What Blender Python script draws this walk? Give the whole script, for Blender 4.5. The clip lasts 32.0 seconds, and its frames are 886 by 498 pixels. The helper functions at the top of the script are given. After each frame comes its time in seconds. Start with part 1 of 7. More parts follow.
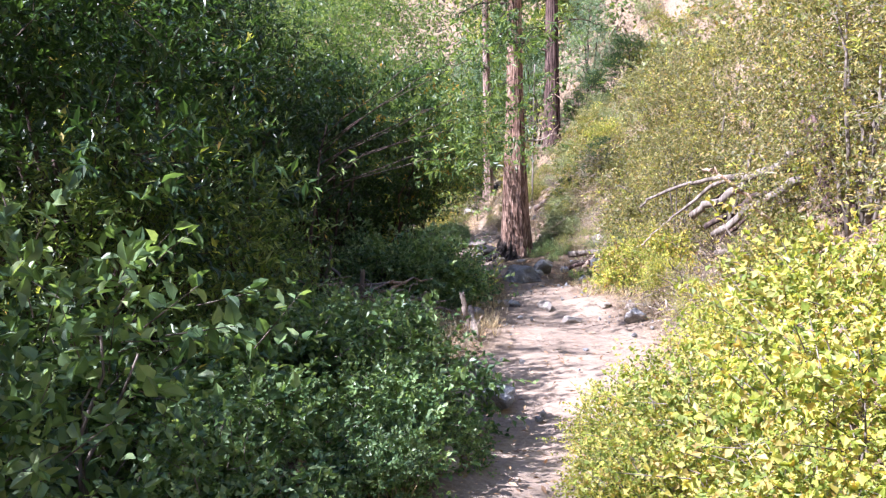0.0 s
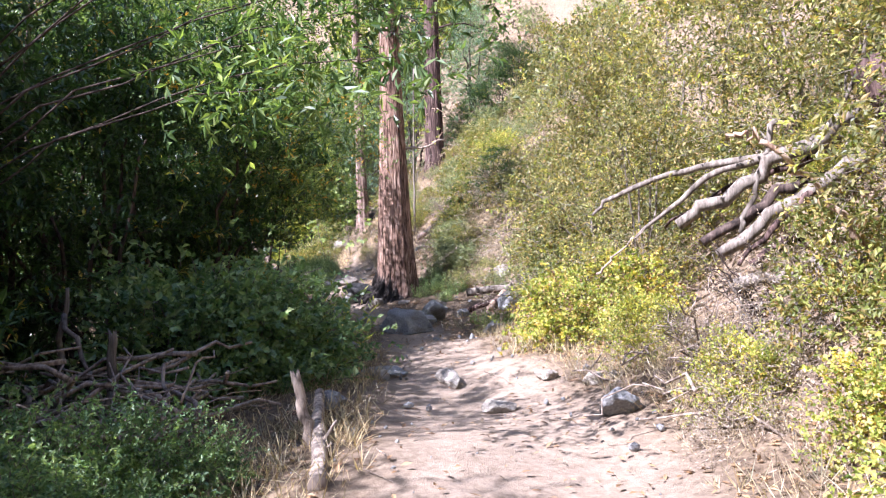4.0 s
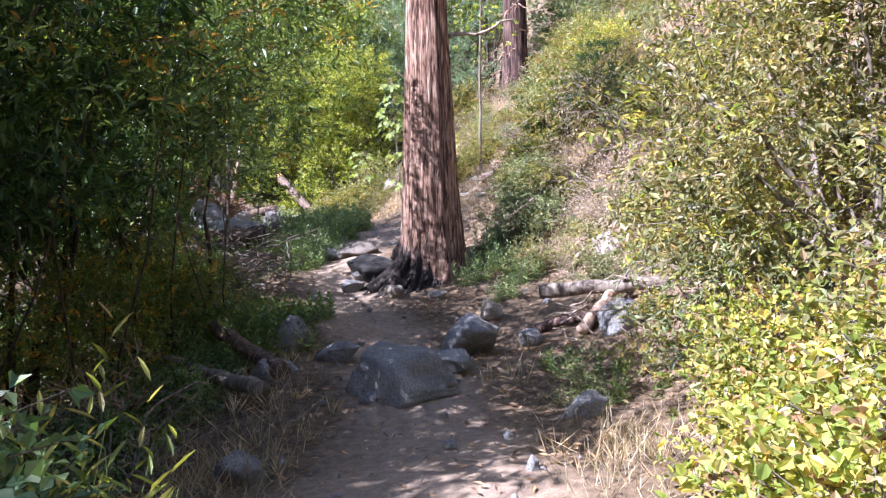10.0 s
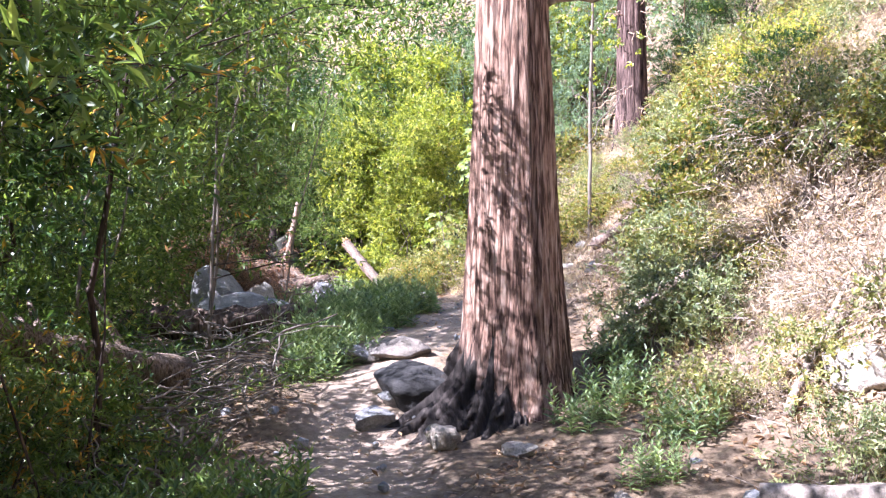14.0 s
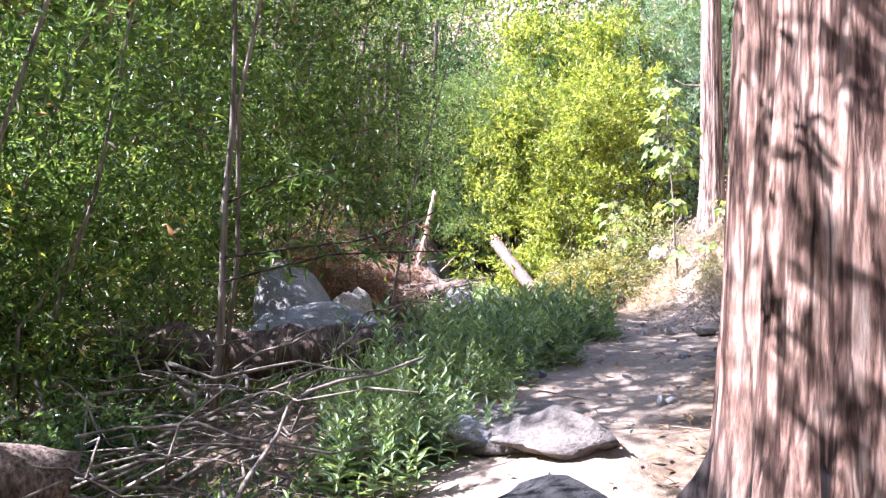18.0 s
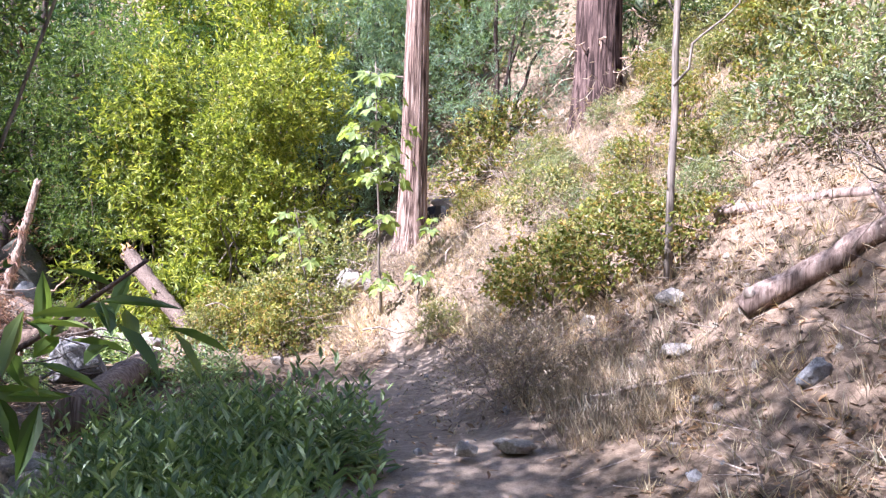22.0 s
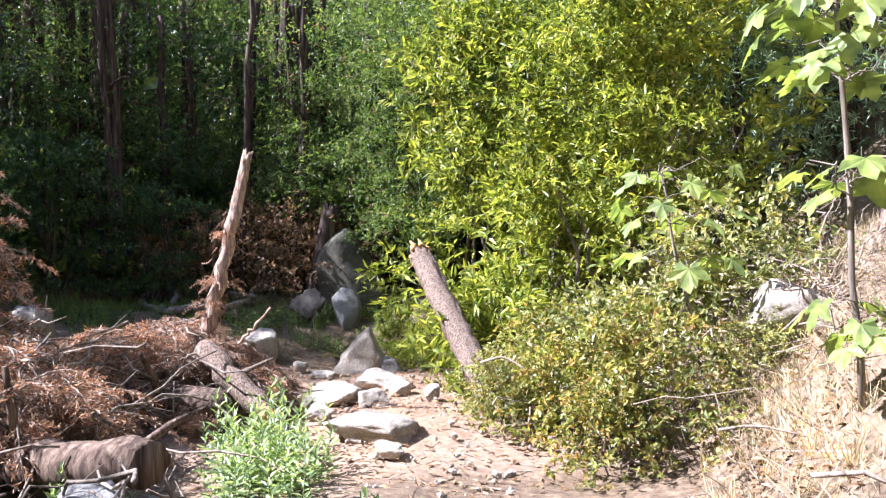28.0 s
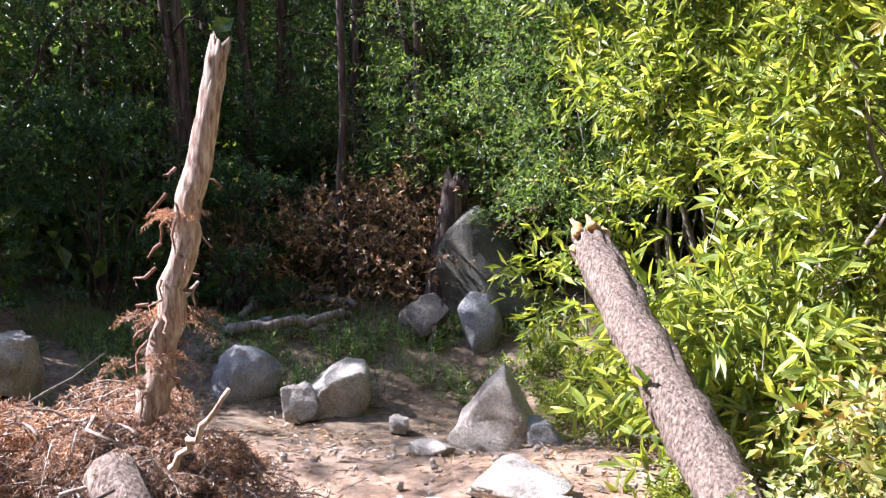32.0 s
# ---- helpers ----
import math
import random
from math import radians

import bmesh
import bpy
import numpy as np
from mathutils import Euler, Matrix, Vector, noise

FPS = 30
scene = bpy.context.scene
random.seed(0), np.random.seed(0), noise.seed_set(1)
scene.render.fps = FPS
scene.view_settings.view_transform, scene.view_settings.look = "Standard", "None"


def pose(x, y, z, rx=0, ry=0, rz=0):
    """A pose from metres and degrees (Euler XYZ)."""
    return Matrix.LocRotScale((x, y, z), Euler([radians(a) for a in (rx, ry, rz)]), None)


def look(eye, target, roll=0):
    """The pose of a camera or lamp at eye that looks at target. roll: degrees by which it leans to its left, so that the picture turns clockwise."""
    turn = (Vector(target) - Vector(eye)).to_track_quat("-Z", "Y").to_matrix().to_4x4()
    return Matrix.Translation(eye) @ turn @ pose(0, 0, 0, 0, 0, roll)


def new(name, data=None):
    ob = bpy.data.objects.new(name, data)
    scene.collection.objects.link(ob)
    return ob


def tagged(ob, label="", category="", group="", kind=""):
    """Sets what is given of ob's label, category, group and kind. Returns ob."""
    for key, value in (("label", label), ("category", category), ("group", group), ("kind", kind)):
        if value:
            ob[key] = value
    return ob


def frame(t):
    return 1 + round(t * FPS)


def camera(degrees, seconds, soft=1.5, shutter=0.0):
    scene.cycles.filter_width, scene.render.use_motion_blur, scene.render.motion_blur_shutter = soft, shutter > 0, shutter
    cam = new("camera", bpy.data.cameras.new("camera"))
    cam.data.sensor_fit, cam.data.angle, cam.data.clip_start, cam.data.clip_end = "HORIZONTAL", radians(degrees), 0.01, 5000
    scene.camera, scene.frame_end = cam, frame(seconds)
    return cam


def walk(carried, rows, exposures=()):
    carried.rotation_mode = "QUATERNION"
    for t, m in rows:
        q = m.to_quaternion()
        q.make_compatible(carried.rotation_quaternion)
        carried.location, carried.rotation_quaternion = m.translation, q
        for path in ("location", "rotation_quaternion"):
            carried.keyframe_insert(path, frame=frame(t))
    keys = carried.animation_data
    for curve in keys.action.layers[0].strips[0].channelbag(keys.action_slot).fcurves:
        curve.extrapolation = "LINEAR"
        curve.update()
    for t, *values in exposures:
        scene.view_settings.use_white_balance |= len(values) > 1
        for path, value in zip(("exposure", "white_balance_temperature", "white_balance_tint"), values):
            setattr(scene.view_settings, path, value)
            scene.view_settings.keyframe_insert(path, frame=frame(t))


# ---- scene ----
cam = camera(60.0, 32.0, soft=1.3)
PATH = [
    (0, (-0.183, -23.54, 1.406), (-0.356, -21.55, 1.311), -0.6),
    (0.5, (-0.265, -22.951, 1.364), (-0.435, -20.961, 1.254), -0.5),
    (1, (-0.308, -22.238, 1.274), (-0.483, -20.249, 1.159), -0.7),
    (1.5, (-0.454, -21.442, 1.187), (-0.613, -19.449, 1.133), -1.0),
    (2, (-0.469, -20.725, 1.182), (-0.595, -18.729, 1.188), -1.3),
    (2.5, (-0.48, -20.035, 1.108), (-0.515, -18.036, 1.119), -1.5),
    (3, (-0.325, -19.362, 1.126), (-0.255, -17.363, 1.132), -1.7),
    (3.5, (-0.241, -18.736, 1.108), (-0.117, -16.74, 1.109), -1.5),
    (4, (-0.166, -18.235, 1.127), (-0.024, -16.24, 1.128), -1.7),
    (4.5, (0.012, -17.691, 1.156), (0.162, -15.697, 1.153), -1.9),
    (6.5, (0.431, -15.656, 1.341), (0.536, -13.663, 1.215), 0.1),
    (7, (0.602, -14.802, 1.374), (0.66, -12.806, 1.249), -0.6),
    (7.5, (0.566, -14.095, 1.424), (0.589, -12.097, 1.326), -0.5),
    (8, (0.669, -13.598, 1.457), (0.665, -11.598, 1.425), -0.5),
    (8.5, (0.674, -13.014, 1.396), (0.635, -11.014, 1.363), -1.1),
    (9, (0.656, -12.416, 1.43), (0.586, -10.419, 1.335), -1.0),
    (9.5, (0.759, -11.884, 1.46), (0.672, -9.893, 1.296), -0.9),
    (10, (0.769, -11.235, 1.42), (0.663, -9.245, 1.252), -1.2),
    (10.5, (0.918, -10.601, 1.434), (0.795, -8.612, 1.263), -0.9),
    (11, (0.859, -10.017, 1.394), (0.709, -8.03, 1.227), -0.9),
    (11.5, (0.747, -9.426, 1.364), (0.543, -7.439, 1.264), -0.9),
    (12, (0.718, -8.868, 1.433), (0.415, -6.892, 1.368), -0.9),
    (12.5, (0.579, -8.337, 1.389), (0.245, -6.365, 1.363), -0.8),
    (13, (0.572, -7.837, 1.353), (0.224, -5.868, 1.361), -0.7),
    (13.5, (0.606, -7.289, 1.368), (0.264, -5.319, 1.39), -0.2),
    (15.5, (0.486, -4.765, 1.26), (-0.094, -2.851, 1.242), 0.2),
    (16, (0.445, -4.313, 1.286), (-0.266, -2.444, 1.271), 0.8),
    (16.5, (0.195, -4.062, 1.314), (-0.562, -2.211, 1.301), 0.5),
    (17, (-0.039, -3.701, 1.322), (-0.81, -1.856, 1.338), 1.0),
    (17.5, (-0.124, -3.162, 1.265), (-0.895, -1.317, 1.303), 0.5),
    (18, (-0.299, -2.743, 1.242), (-1.061, -0.895, 1.275), 0.6),
    (18.5, (-0.456, -2.272, 1.364), (-1.214, -0.422, 1.404), 0.4),
    (19, (-0.546, -1.816, 1.394), (-1.288, 0.041, 1.443), 0.6),
    (19.5, (-0.82, -1.392, 1.322), (-1.557, 0.467, 1.375), 0.6),
    (20, (-1.091, -0.941, 1.383), (-1.774, 0.938, 1.443), 0.8),
    (20.5, (-1.343, -0.711, 1.567), (-1.842, 1.226, 1.605), 1.1),
    (21, (-1.648, -0.234, 1.637), (-1.977, 1.739, 1.672), 1.5),
    (21.5, (-1.747, 0.184, 1.671), (-1.841, 2.182, 1.717), 1.9),
    (22, (-1.722, 0.626, 1.685), (-1.551, 2.618, 1.733), 2.2),
    (22.5, (-1.575, 1.001, 1.77), (-1.048, 2.93, 1.73), 2.9),
    (23, (-1.227, 1.324, 1.901), (-0.578, 3.213, 1.804), 3.2),
    (23.5, (-1.001, 1.634, 1.979), (-0.432, 3.547, 1.846), 3.4),
    (24, (-0.923, 2.048, 2.02), (-0.733, 4.033, 1.867), 3.2),
    (24.5, (-0.881, 2.611, 2.078), (-1.045, 4.602, 1.965), 2.6),
    (25, (-0.945, 3.184, 2.012), (-1.372, 5.136, 1.94), 2.4),
    (25.5, (-0.982, 3.774, 1.962), (-1.586, 5.68, 1.901), 1.9),
    (26, (-0.987, 4.374, 2.034), (-1.751, 6.221, 1.975), 1.3),
    (26.5, (-1.202, 4.913, 2.028), (-2.051, 6.724, 1.98), 0.9),
    (28.5, (-1.959, 7.05, 1.974), (-2.919, 8.804, 1.927), -1.0),
    (29, (-2.185, 7.521, 1.991), (-3.252, 9.212, 1.925), -1.4),
    (29.5, (-2.403, 7.999, 1.955), (-3.512, 9.662, 1.883), -1.6),
    (30, (-2.603, 8.518, 1.994), (-3.773, 10.138, 1.917), -1.8),
    (30.5, (-2.828, 8.911, 1.994), (-4.022, 10.513, 1.915), -1.8),
    (31, (-3.031, 9.296, 1.943), (-4.239, 10.887, 1.853), -1.9),
    (31.5, (-3.306, 9.681, 1.946), (-4.538, 11.253, 1.854), -2.0),
    (32, (-3.727, 9.978, 1.913), (-4.984, 11.531, 1.83), -1.9),
]
walk(cam, [(t, look(eye, target, roll)) for t, eye, target, roll in PATH],
     [(0, 2.0, 5500, 25), (1, 2.15, 5500, 25), (2, 2.5, 5500, 25), (3.2, 2.35, 5500, 25), (4.5, 1.85, 5500, 25), (7, 1.95, 5450, 27), (10, 2.0, 5450, 27), (11.2, 2.3, 5450, 27), (12, 2.52, 5450, 27), (13.5, 2.57, 5450, 27), (15.5, 2.68, 5450, 27), (17.5, 2.8, 5450, 27), (20, 2.85, 5450, 27), (21.3, 2.62, 5450, 27), (22, 2.15, 5450, 27), (23, 1.85, 5600, 22), (24, 1.95, 5600, 22), (26, 2.1, 5600, 22), (29, 2.22, 5600, 22), (32, 2.28, 5600, 22)])

# ---- light ----
SUN_AZ = math.atan2(-0.5, -0.86)
SUN_EL = radians(46)
SUN_DIR = Vector((math.cos(SUN_EL) * math.cos(SUN_AZ), math.cos(SUN_EL) * math.sin(SUN_AZ), math.sin(SUN_EL)))
world = bpy.data.worlds.new("sky")
scene.world = world
world.use_nodes = True
wn = world.node_tree.nodes
sky = wn.new("ShaderNodeTexSky")
sky.sky_type = "NISHITA"
sky.sun_disc = False
sky.sun_elevation = SUN_EL
sky.sun_rotation = math.pi / 2 - SUN_AZ
world.node_tree.links.new(sky.outputs[0], wn["Background"].inputs[0])
wn["Background"].inputs[1].default_value = 0.078
sun_data = bpy.data.lights.new("sun", "SUN")
sun_data.energy, sun_data.angle, sun_data.color = 5.0, radians(0.55), (1.0, 0.95, 0.87)
sun = new("sun", sun_data)
sun.matrix_world = look(SUN_DIR * 60, (0, 0, 0))


# ---- materials ----
def material(name):
    m = bpy.data.materials.new(name)
    m.use_nodes = True
    nt = m.node_tree
    return m, nt, nt.nodes["Principled BSDF"], nt.nodes["Material Output"]


def node(nt, kind, **values):
    n = nt.nodes.new("ShaderNode" + kind)
    for k, v in values.items():
        n.inputs[k.replace("_", " ")].default_value = v
    return n


def ramp(nt, fac, stops):
    r = nt.nodes.new("ShaderNodeValToRGB")
    els = r.color_ramp.elements
    while len(els) < len(stops):
        els.new(0.5)
    for el, (p, c) in zip(els, stops):
        el.position, el.color = p, (*c, 1)
    nt.links.new(fac, r.inputs[0])
    return r.outputs[0]


def mix(nt, fac, a, b, blend="MIX"):
    m = nt.nodes.new("ShaderNodeMix")
    m.data_type, m.blend_type = "RGBA", blend
    for socket, v in ((m.inputs[0], fac), (m.inputs[6], a), (m.inputs[7], b)):
        if hasattr(v, "links"):
            nt.links.new(v, socket)
        else:
            socket.default_value = v if not isinstance(v, tuple) else (*v, 1)
    return m.outputs[2]


def coords(nt, scale=(1, 1, 1), world_space=False):
    m = nt.nodes.new("ShaderNodeMapping")
    m.inputs["Scale"].default_value = scale
    if world_space:
        g = nt.nodes.new("ShaderNodeNewGeometry")
        nt.links.new(g.outputs["Position"], m.inputs[0])
    else:
        t = nt.nodes.new("ShaderNodeTexCoord")
        nt.links.new(t.outputs["Object"], m.inputs[0])
    return m.outputs[0]


def noise_tex(nt, vec, scale, detail=6, rough=0.6):
    n = node(nt, "TexNoise", Scale=scale, Detail=detail, Roughness=rough)
    nt.links.new(vec, n.inputs["Vector"])
    return n.outputs[0]


def bump(nt, height, strength, dist, bsdf):
    b = node(nt, "Bump", Strength=strength, Distance=dist)
    nt.links.new(height, b.inputs["Height"])
    nt.links.new(b.outputs[0], bsdf.inputs["Normal"])


def leaf_material(name, colours, thin=0.35, glow=(1.0, 1.0, 0.45), gloss=0.45, spec=0.4):
    """Leaf: each leaf takes its own tone; part of the light passes through."""
    m, nt, bsdf, out = material(name)
    g = nt.nodes.new("ShaderNodeNewGeometry")
    stops = [(i / (len(colours) - 1), c) for i, c in enumerate(colours)]
    col = ramp(nt, g.outputs["Random Per Island"], stops)
    big = noise_tex(nt, coords(nt, world_space=True), 1.3, 2)
    tone = ramp(nt, big, [(0.3, (0.72, 0.76, 0.8)), (0.7, (1.2, 1.15, 1.0))])
    col = mix(nt, 1.0, col, tone, "MULTIPLY")
    spray = noise_tex(nt, coords(nt, world_space=True), 7.0, 2)
    col = mix(nt, 1.0, col, ramp(nt, spray, [(0.36, (0.55, 0.6, 0.6)), (0.64, (1.32, 1.26, 1.12))]), "MULTIPLY")
    nt.links.new(col, bsdf.inputs["Base Color"])
    bsdf.inputs["Roughness"].default_value = gloss
    bsdf.inputs["Specular IOR Level"].default_value = spec
    tr = nt.nodes.new("ShaderNodeBsdfTranslucent")
    nt.links.new(mix(nt, 1.0, col, tuple(1.6 * v for v in glow), "MULTIPLY"), tr.inputs[0])
    sh = nt.nodes.new("ShaderNodeMixShader")
    sh.inputs[0].default_value = thin
    nt.links.new(bsdf.outputs[0], sh.inputs[1])
    nt.links.new(tr.outputs[0], sh.inputs[2])
    nt.links.new(sh.outputs[0], out.inputs[0])
    return m


def bark_material(name, dark, mid, light, stretch=(9, 9, 0.9), char=False, depth=0.02, cracks=False):
    m, nt, bsdf, out = material(name)
    v = coords(nt, stretch)
    n1 = noise_tex(nt, v, 2.2, 8, 0.65)
    n2 = noise_tex(nt, coords(nt, (34, 34, 2)), 2.0, 6, 0.7)
    col = ramp(nt, n1, [(0.36, dark), (0.5, mid), (0.66, light)])
    col = mix(nt, 0.6, col, ramp(nt, n2, [(0.35, (0.35, 0.33, 0.32)), (0.65, (1.1, 1.1, 1.1))]), "MULTIPLY")
    crack = noise_tex(nt, coords(nt, (stretch[0] * 0.8, stretch[1] * 0.8, stretch[2] * 0.45)), 1.6, 3, 0.5)
    col = mix(nt, 0.85 if cracks else 0.0, col, ramp(nt, crack, [(0.44, (1, 1, 1)), (0.485, (0.16, 0.13, 0.12)), (0.515, (0.16, 0.13, 0.12)), (0.56, (1, 1, 1))]), "MULTIPLY")
    patch = noise_tex(nt, coords(nt), 1.4, 3)
    col = mix(nt, 0.5, col, ramp(nt, patch, [(0.35, (0.75, 0.72, 0.7)), (0.65, (1.1, 1.05, 1.0))]), "MULTIPLY")
    if char:
        sep = nt.nodes.new("ShaderNodeSeparateXYZ")
        nt.links.new(coords(nt), sep.inputs[0])
        ad = nt.nodes.new("ShaderNodeMath")
        ad.operation = "MULTIPLY_ADD"
        nt.links.new(patch, ad.inputs[0])
        ad.inputs[1].default_value = 0.9
        nt.links.new(sep.outputs[2], ad.inputs[2])
        sub = nt.nodes.new("ShaderNodeMath")
        sub.operation = "ADD"
        nt.links.new(sep.outputs[0], sub.inputs[0])
        nt.links.new(ad.outputs[0], sub.inputs[1])
        burnt = ramp(nt, sub.outputs[0], [(0.4, (1, 1, 1)), (0.95, (0, 0, 0))])
        col = mix(nt, burnt, col, (0.035, 0.028, 0.026))
    nt.links.new(col, bsdf.inputs["Base Color"])
    bsdf.inputs["Roughness"].default_value = 0.9
    bsdf.inputs["Specular IOR Level"].default_value = 0.2
    bump(nt, n1, 0.9, depth, bsdf)
    return m


def rock_material(name, dark, light, warm):
    m, nt, bsdf, out = material(name)
    v = coords(nt, world_space=True)
    n1, n2 = noise_tex(nt, v, 4.0, 10, 0.7), noise_tex(nt, v, 55.0, 6, 0.7)
    col = ramp(nt, n1, [(0.3, dark), (0.55, light), (0.75, warm)])
    col = mix(nt, 0.8, col, ramp(nt, n2, [(0.35, (0.45, 0.44, 0.44)), (0.6, (1.15, 1.14, 1.1))]), "MULTIPLY")
    dirt = noise_tex(nt, v, 1.7, 6, 0.65)
    col = mix(nt, 0.75, col, ramp(nt, dirt, [(0.38, (0.7, 0.66, 0.61)), (0.56, (1.06, 1.06, 1.06))]), "MULTIPLY")
    nt.links.new(col, bsdf.inputs["Base Color"])
    bsdf.inputs["Roughness"].default_value = 0.9
    hs = nt.nodes.new("ShaderNodeMath")
    hs.operation = "MULTIPLY_ADD"
    nt.links.new(n1, hs.inputs[0])
    hs.inputs[1].default_value = 3.0
    nt.links.new(n2, hs.inputs[2])
    bump(nt, hs.outputs[0], 0.8, 0.03, bsdf)
    return m


def ground_material():
    m, nt, bsdf, out = material("soil")
    v = coords(nt, world_space=True)
    n1, n2, n3 = noise_tex(nt, v, 1.2, 6), noise_tex(nt, v, 14, 8, 0.7), noise_tex(nt, v, 90, 4, 0.7)
    at = nt.nodes.new("ShaderNodeAttribute")
    at.attribute_name = "cover"
    sep = nt.nodes.new("ShaderNodeSeparateColor")
    nt.links.new(at.outputs["Color"], sep.inputs[0])
    dirt = ramp(nt, n2, [(0.25, (0.2, 0.15, 0.11)), (0.5, (0.33, 0.26, 0.2)), (0.75, (0.45, 0.37, 0.3))])
    litter = ramp(nt, n2, [(0.3, (0.06, 0.042, 0.03)), (0.5, (0.17, 0.125, 0.085)), (0.66, (0.28, 0.215, 0.145)), (0.8, (0.38, 0.31, 0.22))])
    dry = ramp(nt, n2, [(0.3, (0.1, 0.07, 0.05)), (0.5, (0.235, 0.175, 0.125)), (0.75, (0.38, 0.3, 0.225))])
    col = mix(nt, sep.outputs[0], litter, dirt)
    warm = ramp(nt, n2, [(0.25, (0.17, 0.105, 0.068)), (0.5, (0.33, 0.22, 0.15)), (0.75, (0.46, 0.34, 0.25))])
    col = mix(nt, sep.outputs[2], col, warm)
    col = mix(nt, sep.outputs[1], col, dry)
    col = mix(nt, 0.6, col, ramp(nt, n3, [(0.3, (0.55, 0.52, 0.5)), (0.6, (1.1, 1.1, 1.1))]), "MULTIPLY")
    col = mix(nt, 0.5, col, ramp(nt, n1, [(0.3, (0.7, 0.68, 0.66)), (0.7, (1.12, 1.1, 1.05))]), "MULTIPLY")
    nt.links.new(col, bsdf.inputs["Base Color"])
    bsdf.inputs["Roughness"].default_value = 0.95
    bsdf.inputs["Specular IOR Level"].default_value = 0.15
    hs = nt.nodes.new("ShaderNodeMath")
    hs.operation = "ADD"
    nt.links.new(n2, hs.inputs[0])
    nt.links.new(n3, hs.inputs[1])
    bump(nt, hs.outputs[0], 0.6, 0.025, bsdf)
    return m


SOIL = ground_material()
REDWOOD = bark_material("redwood_bark", (0.075, 0.042, 0.033), (0.34, 0.215, 0.16), (0.57, 0.435, 0.355), (12, 12, 1.4), char=True, depth=0.04, cracks=True)
REDWOOD_FAR = bark_material("redwood_bark_clean", (0.1, 0.06, 0.05), (0.35, 0.25, 0.2), (0.58, 0.47, 0.41), (11, 11, 0.7), depth=0.04, cracks=True)
RED_DARK = bark_material("dark_red_bark", (0.05, 0.032, 0.03), (0.13, 0.085, 0.075), (0.24, 0.17, 0.15), cracks=True)
DARK_BARK = bark_material("dark_bark", (0.03, 0.024, 0.022), (0.08, 0.058, 0.05), (0.17, 0.13, 0.11))
GREY_BARK = bark_material("grey_bark", (0.1, 0.085, 0.07), (0.22, 0.19, 0.16), (0.36, 0.32, 0.28), depth=0.008)
DEADWOOD = bark_material("weathered_wood", (0.13, 0.1, 0.08), (0.34, 0.28, 0.23), (0.52, 0.45, 0.38), depth=0.01)
PALEWOOD = bark_material("bleached_wood", (0.22, 0.14, 0.095), (0.48, 0.35, 0.26), (0.64, 0.52, 0.42), depth=0.01)
FIRBARK = bark_material("furrowed_bark", (0.075, 0.055, 0.045), (0.23, 0.175, 0.14), (0.38, 0.31, 0.26), (30, 30, 12), depth=0.03)
SNAGWOOD = bark_material("peeling_wood", (0.2, 0.13, 0.1), (0.42, 0.31, 0.25), (0.6, 0.5, 0.42), (22, 22, 4), depth=0.02)
SHREDS = bark_material("peeling_red_bark", (0.16, 0.08, 0.055), (0.32, 0.19, 0.14), (0.48, 0.33, 0.26))
ROTWOOD = bark_material("rotten_wood", (0.045, 0.032, 0.025), (0.14, 0.1, 0.078), (0.27, 0.21, 0.165))
ORANGEWOOD = bark_material("torn_orange_wood", (0.4, 0.2, 0.07), (0.6, 0.36, 0.15), (0.72, 0.5, 0.26))
GRANITE = rock_material("granite", (0.17, 0.172, 0.178), (0.31, 0.315, 0.325), (0.42, 0.41, 0.4))
PALEROCK = rock_material("pale_rock", (0.28, 0.25, 0.22), (0.47, 0.425, 0.37), (0.6, 0.54, 0.46))
DARKROCK = rock_material("dark_rock", (0.08, 0.073, 0.068), (0.19, 0.17, 0.155), (0.33, 0.29, 0.25))
# greenish rock with the shade of the wood put into its dark tones
SHADEDROCK = rock_material("shaded_greenish_rock", (0.05, 0.05, 0.04), (0.11, 0.108, 0.085), (0.18, 0.17, 0.13))
# char black; on the mound it also carries the shade as colour
SOOT_SHADE = rock_material("charred_and_shaded_mound", (0.018, 0.018, 0.019), (0.045, 0.044, 0.046), (0.1, 0.095, 0.09))
CHAR = bark_material("charred_wood", (0.012, 0.011, 0.01), (0.032, 0.027, 0.025), (0.075, 0.064, 0.058))

LOGWOOD = bark_material("weathered_log_wood", (0.12, 0.085, 0.07), (0.28, 0.21, 0.175), (0.42, 0.345, 0.3), (14, 14, 0.8), depth=0.012)

L_DARK = leaf_material("dark_leaf", [(0.022, 0.05, 0.02), (0.036, 0.078, 0.028), (0.056, 0.112, 0.036), (0.09, 0.16, 0.05)], 0.26, gloss=0.4, spec=0.45)
L_MID = leaf_material("mid_leaf", [(0.06, 0.11, 0.04), (0.1, 0.165, 0.055), (0.155, 0.22, 0.075), (0.23, 0.28, 0.1)], 0.38, gloss=0.42)
L_ALDER = leaf_material("alder_leaf", [(0.05, 0.095, 0.036), (0.088, 0.15, 0.052), (0.14, 0.215, 0.072), (0.23, 0.29, 0.1)], 0.42, gloss=0.4)
L_EDGE = leaf_material("laurel_leaf", [(0.07, 0.125, 0.045), (0.12, 0.19, 0.065), (0.175, 0.25, 0.085), (0.26, 0.32, 0.115)], 0.4, gloss=0.38)
L_ORANGE = leaf_material("orange_leaf", [(0.36, 0.22, 0.05), (0.5, 0.28, 0.06), (0.56, 0.4, 0.1)], 0.4)
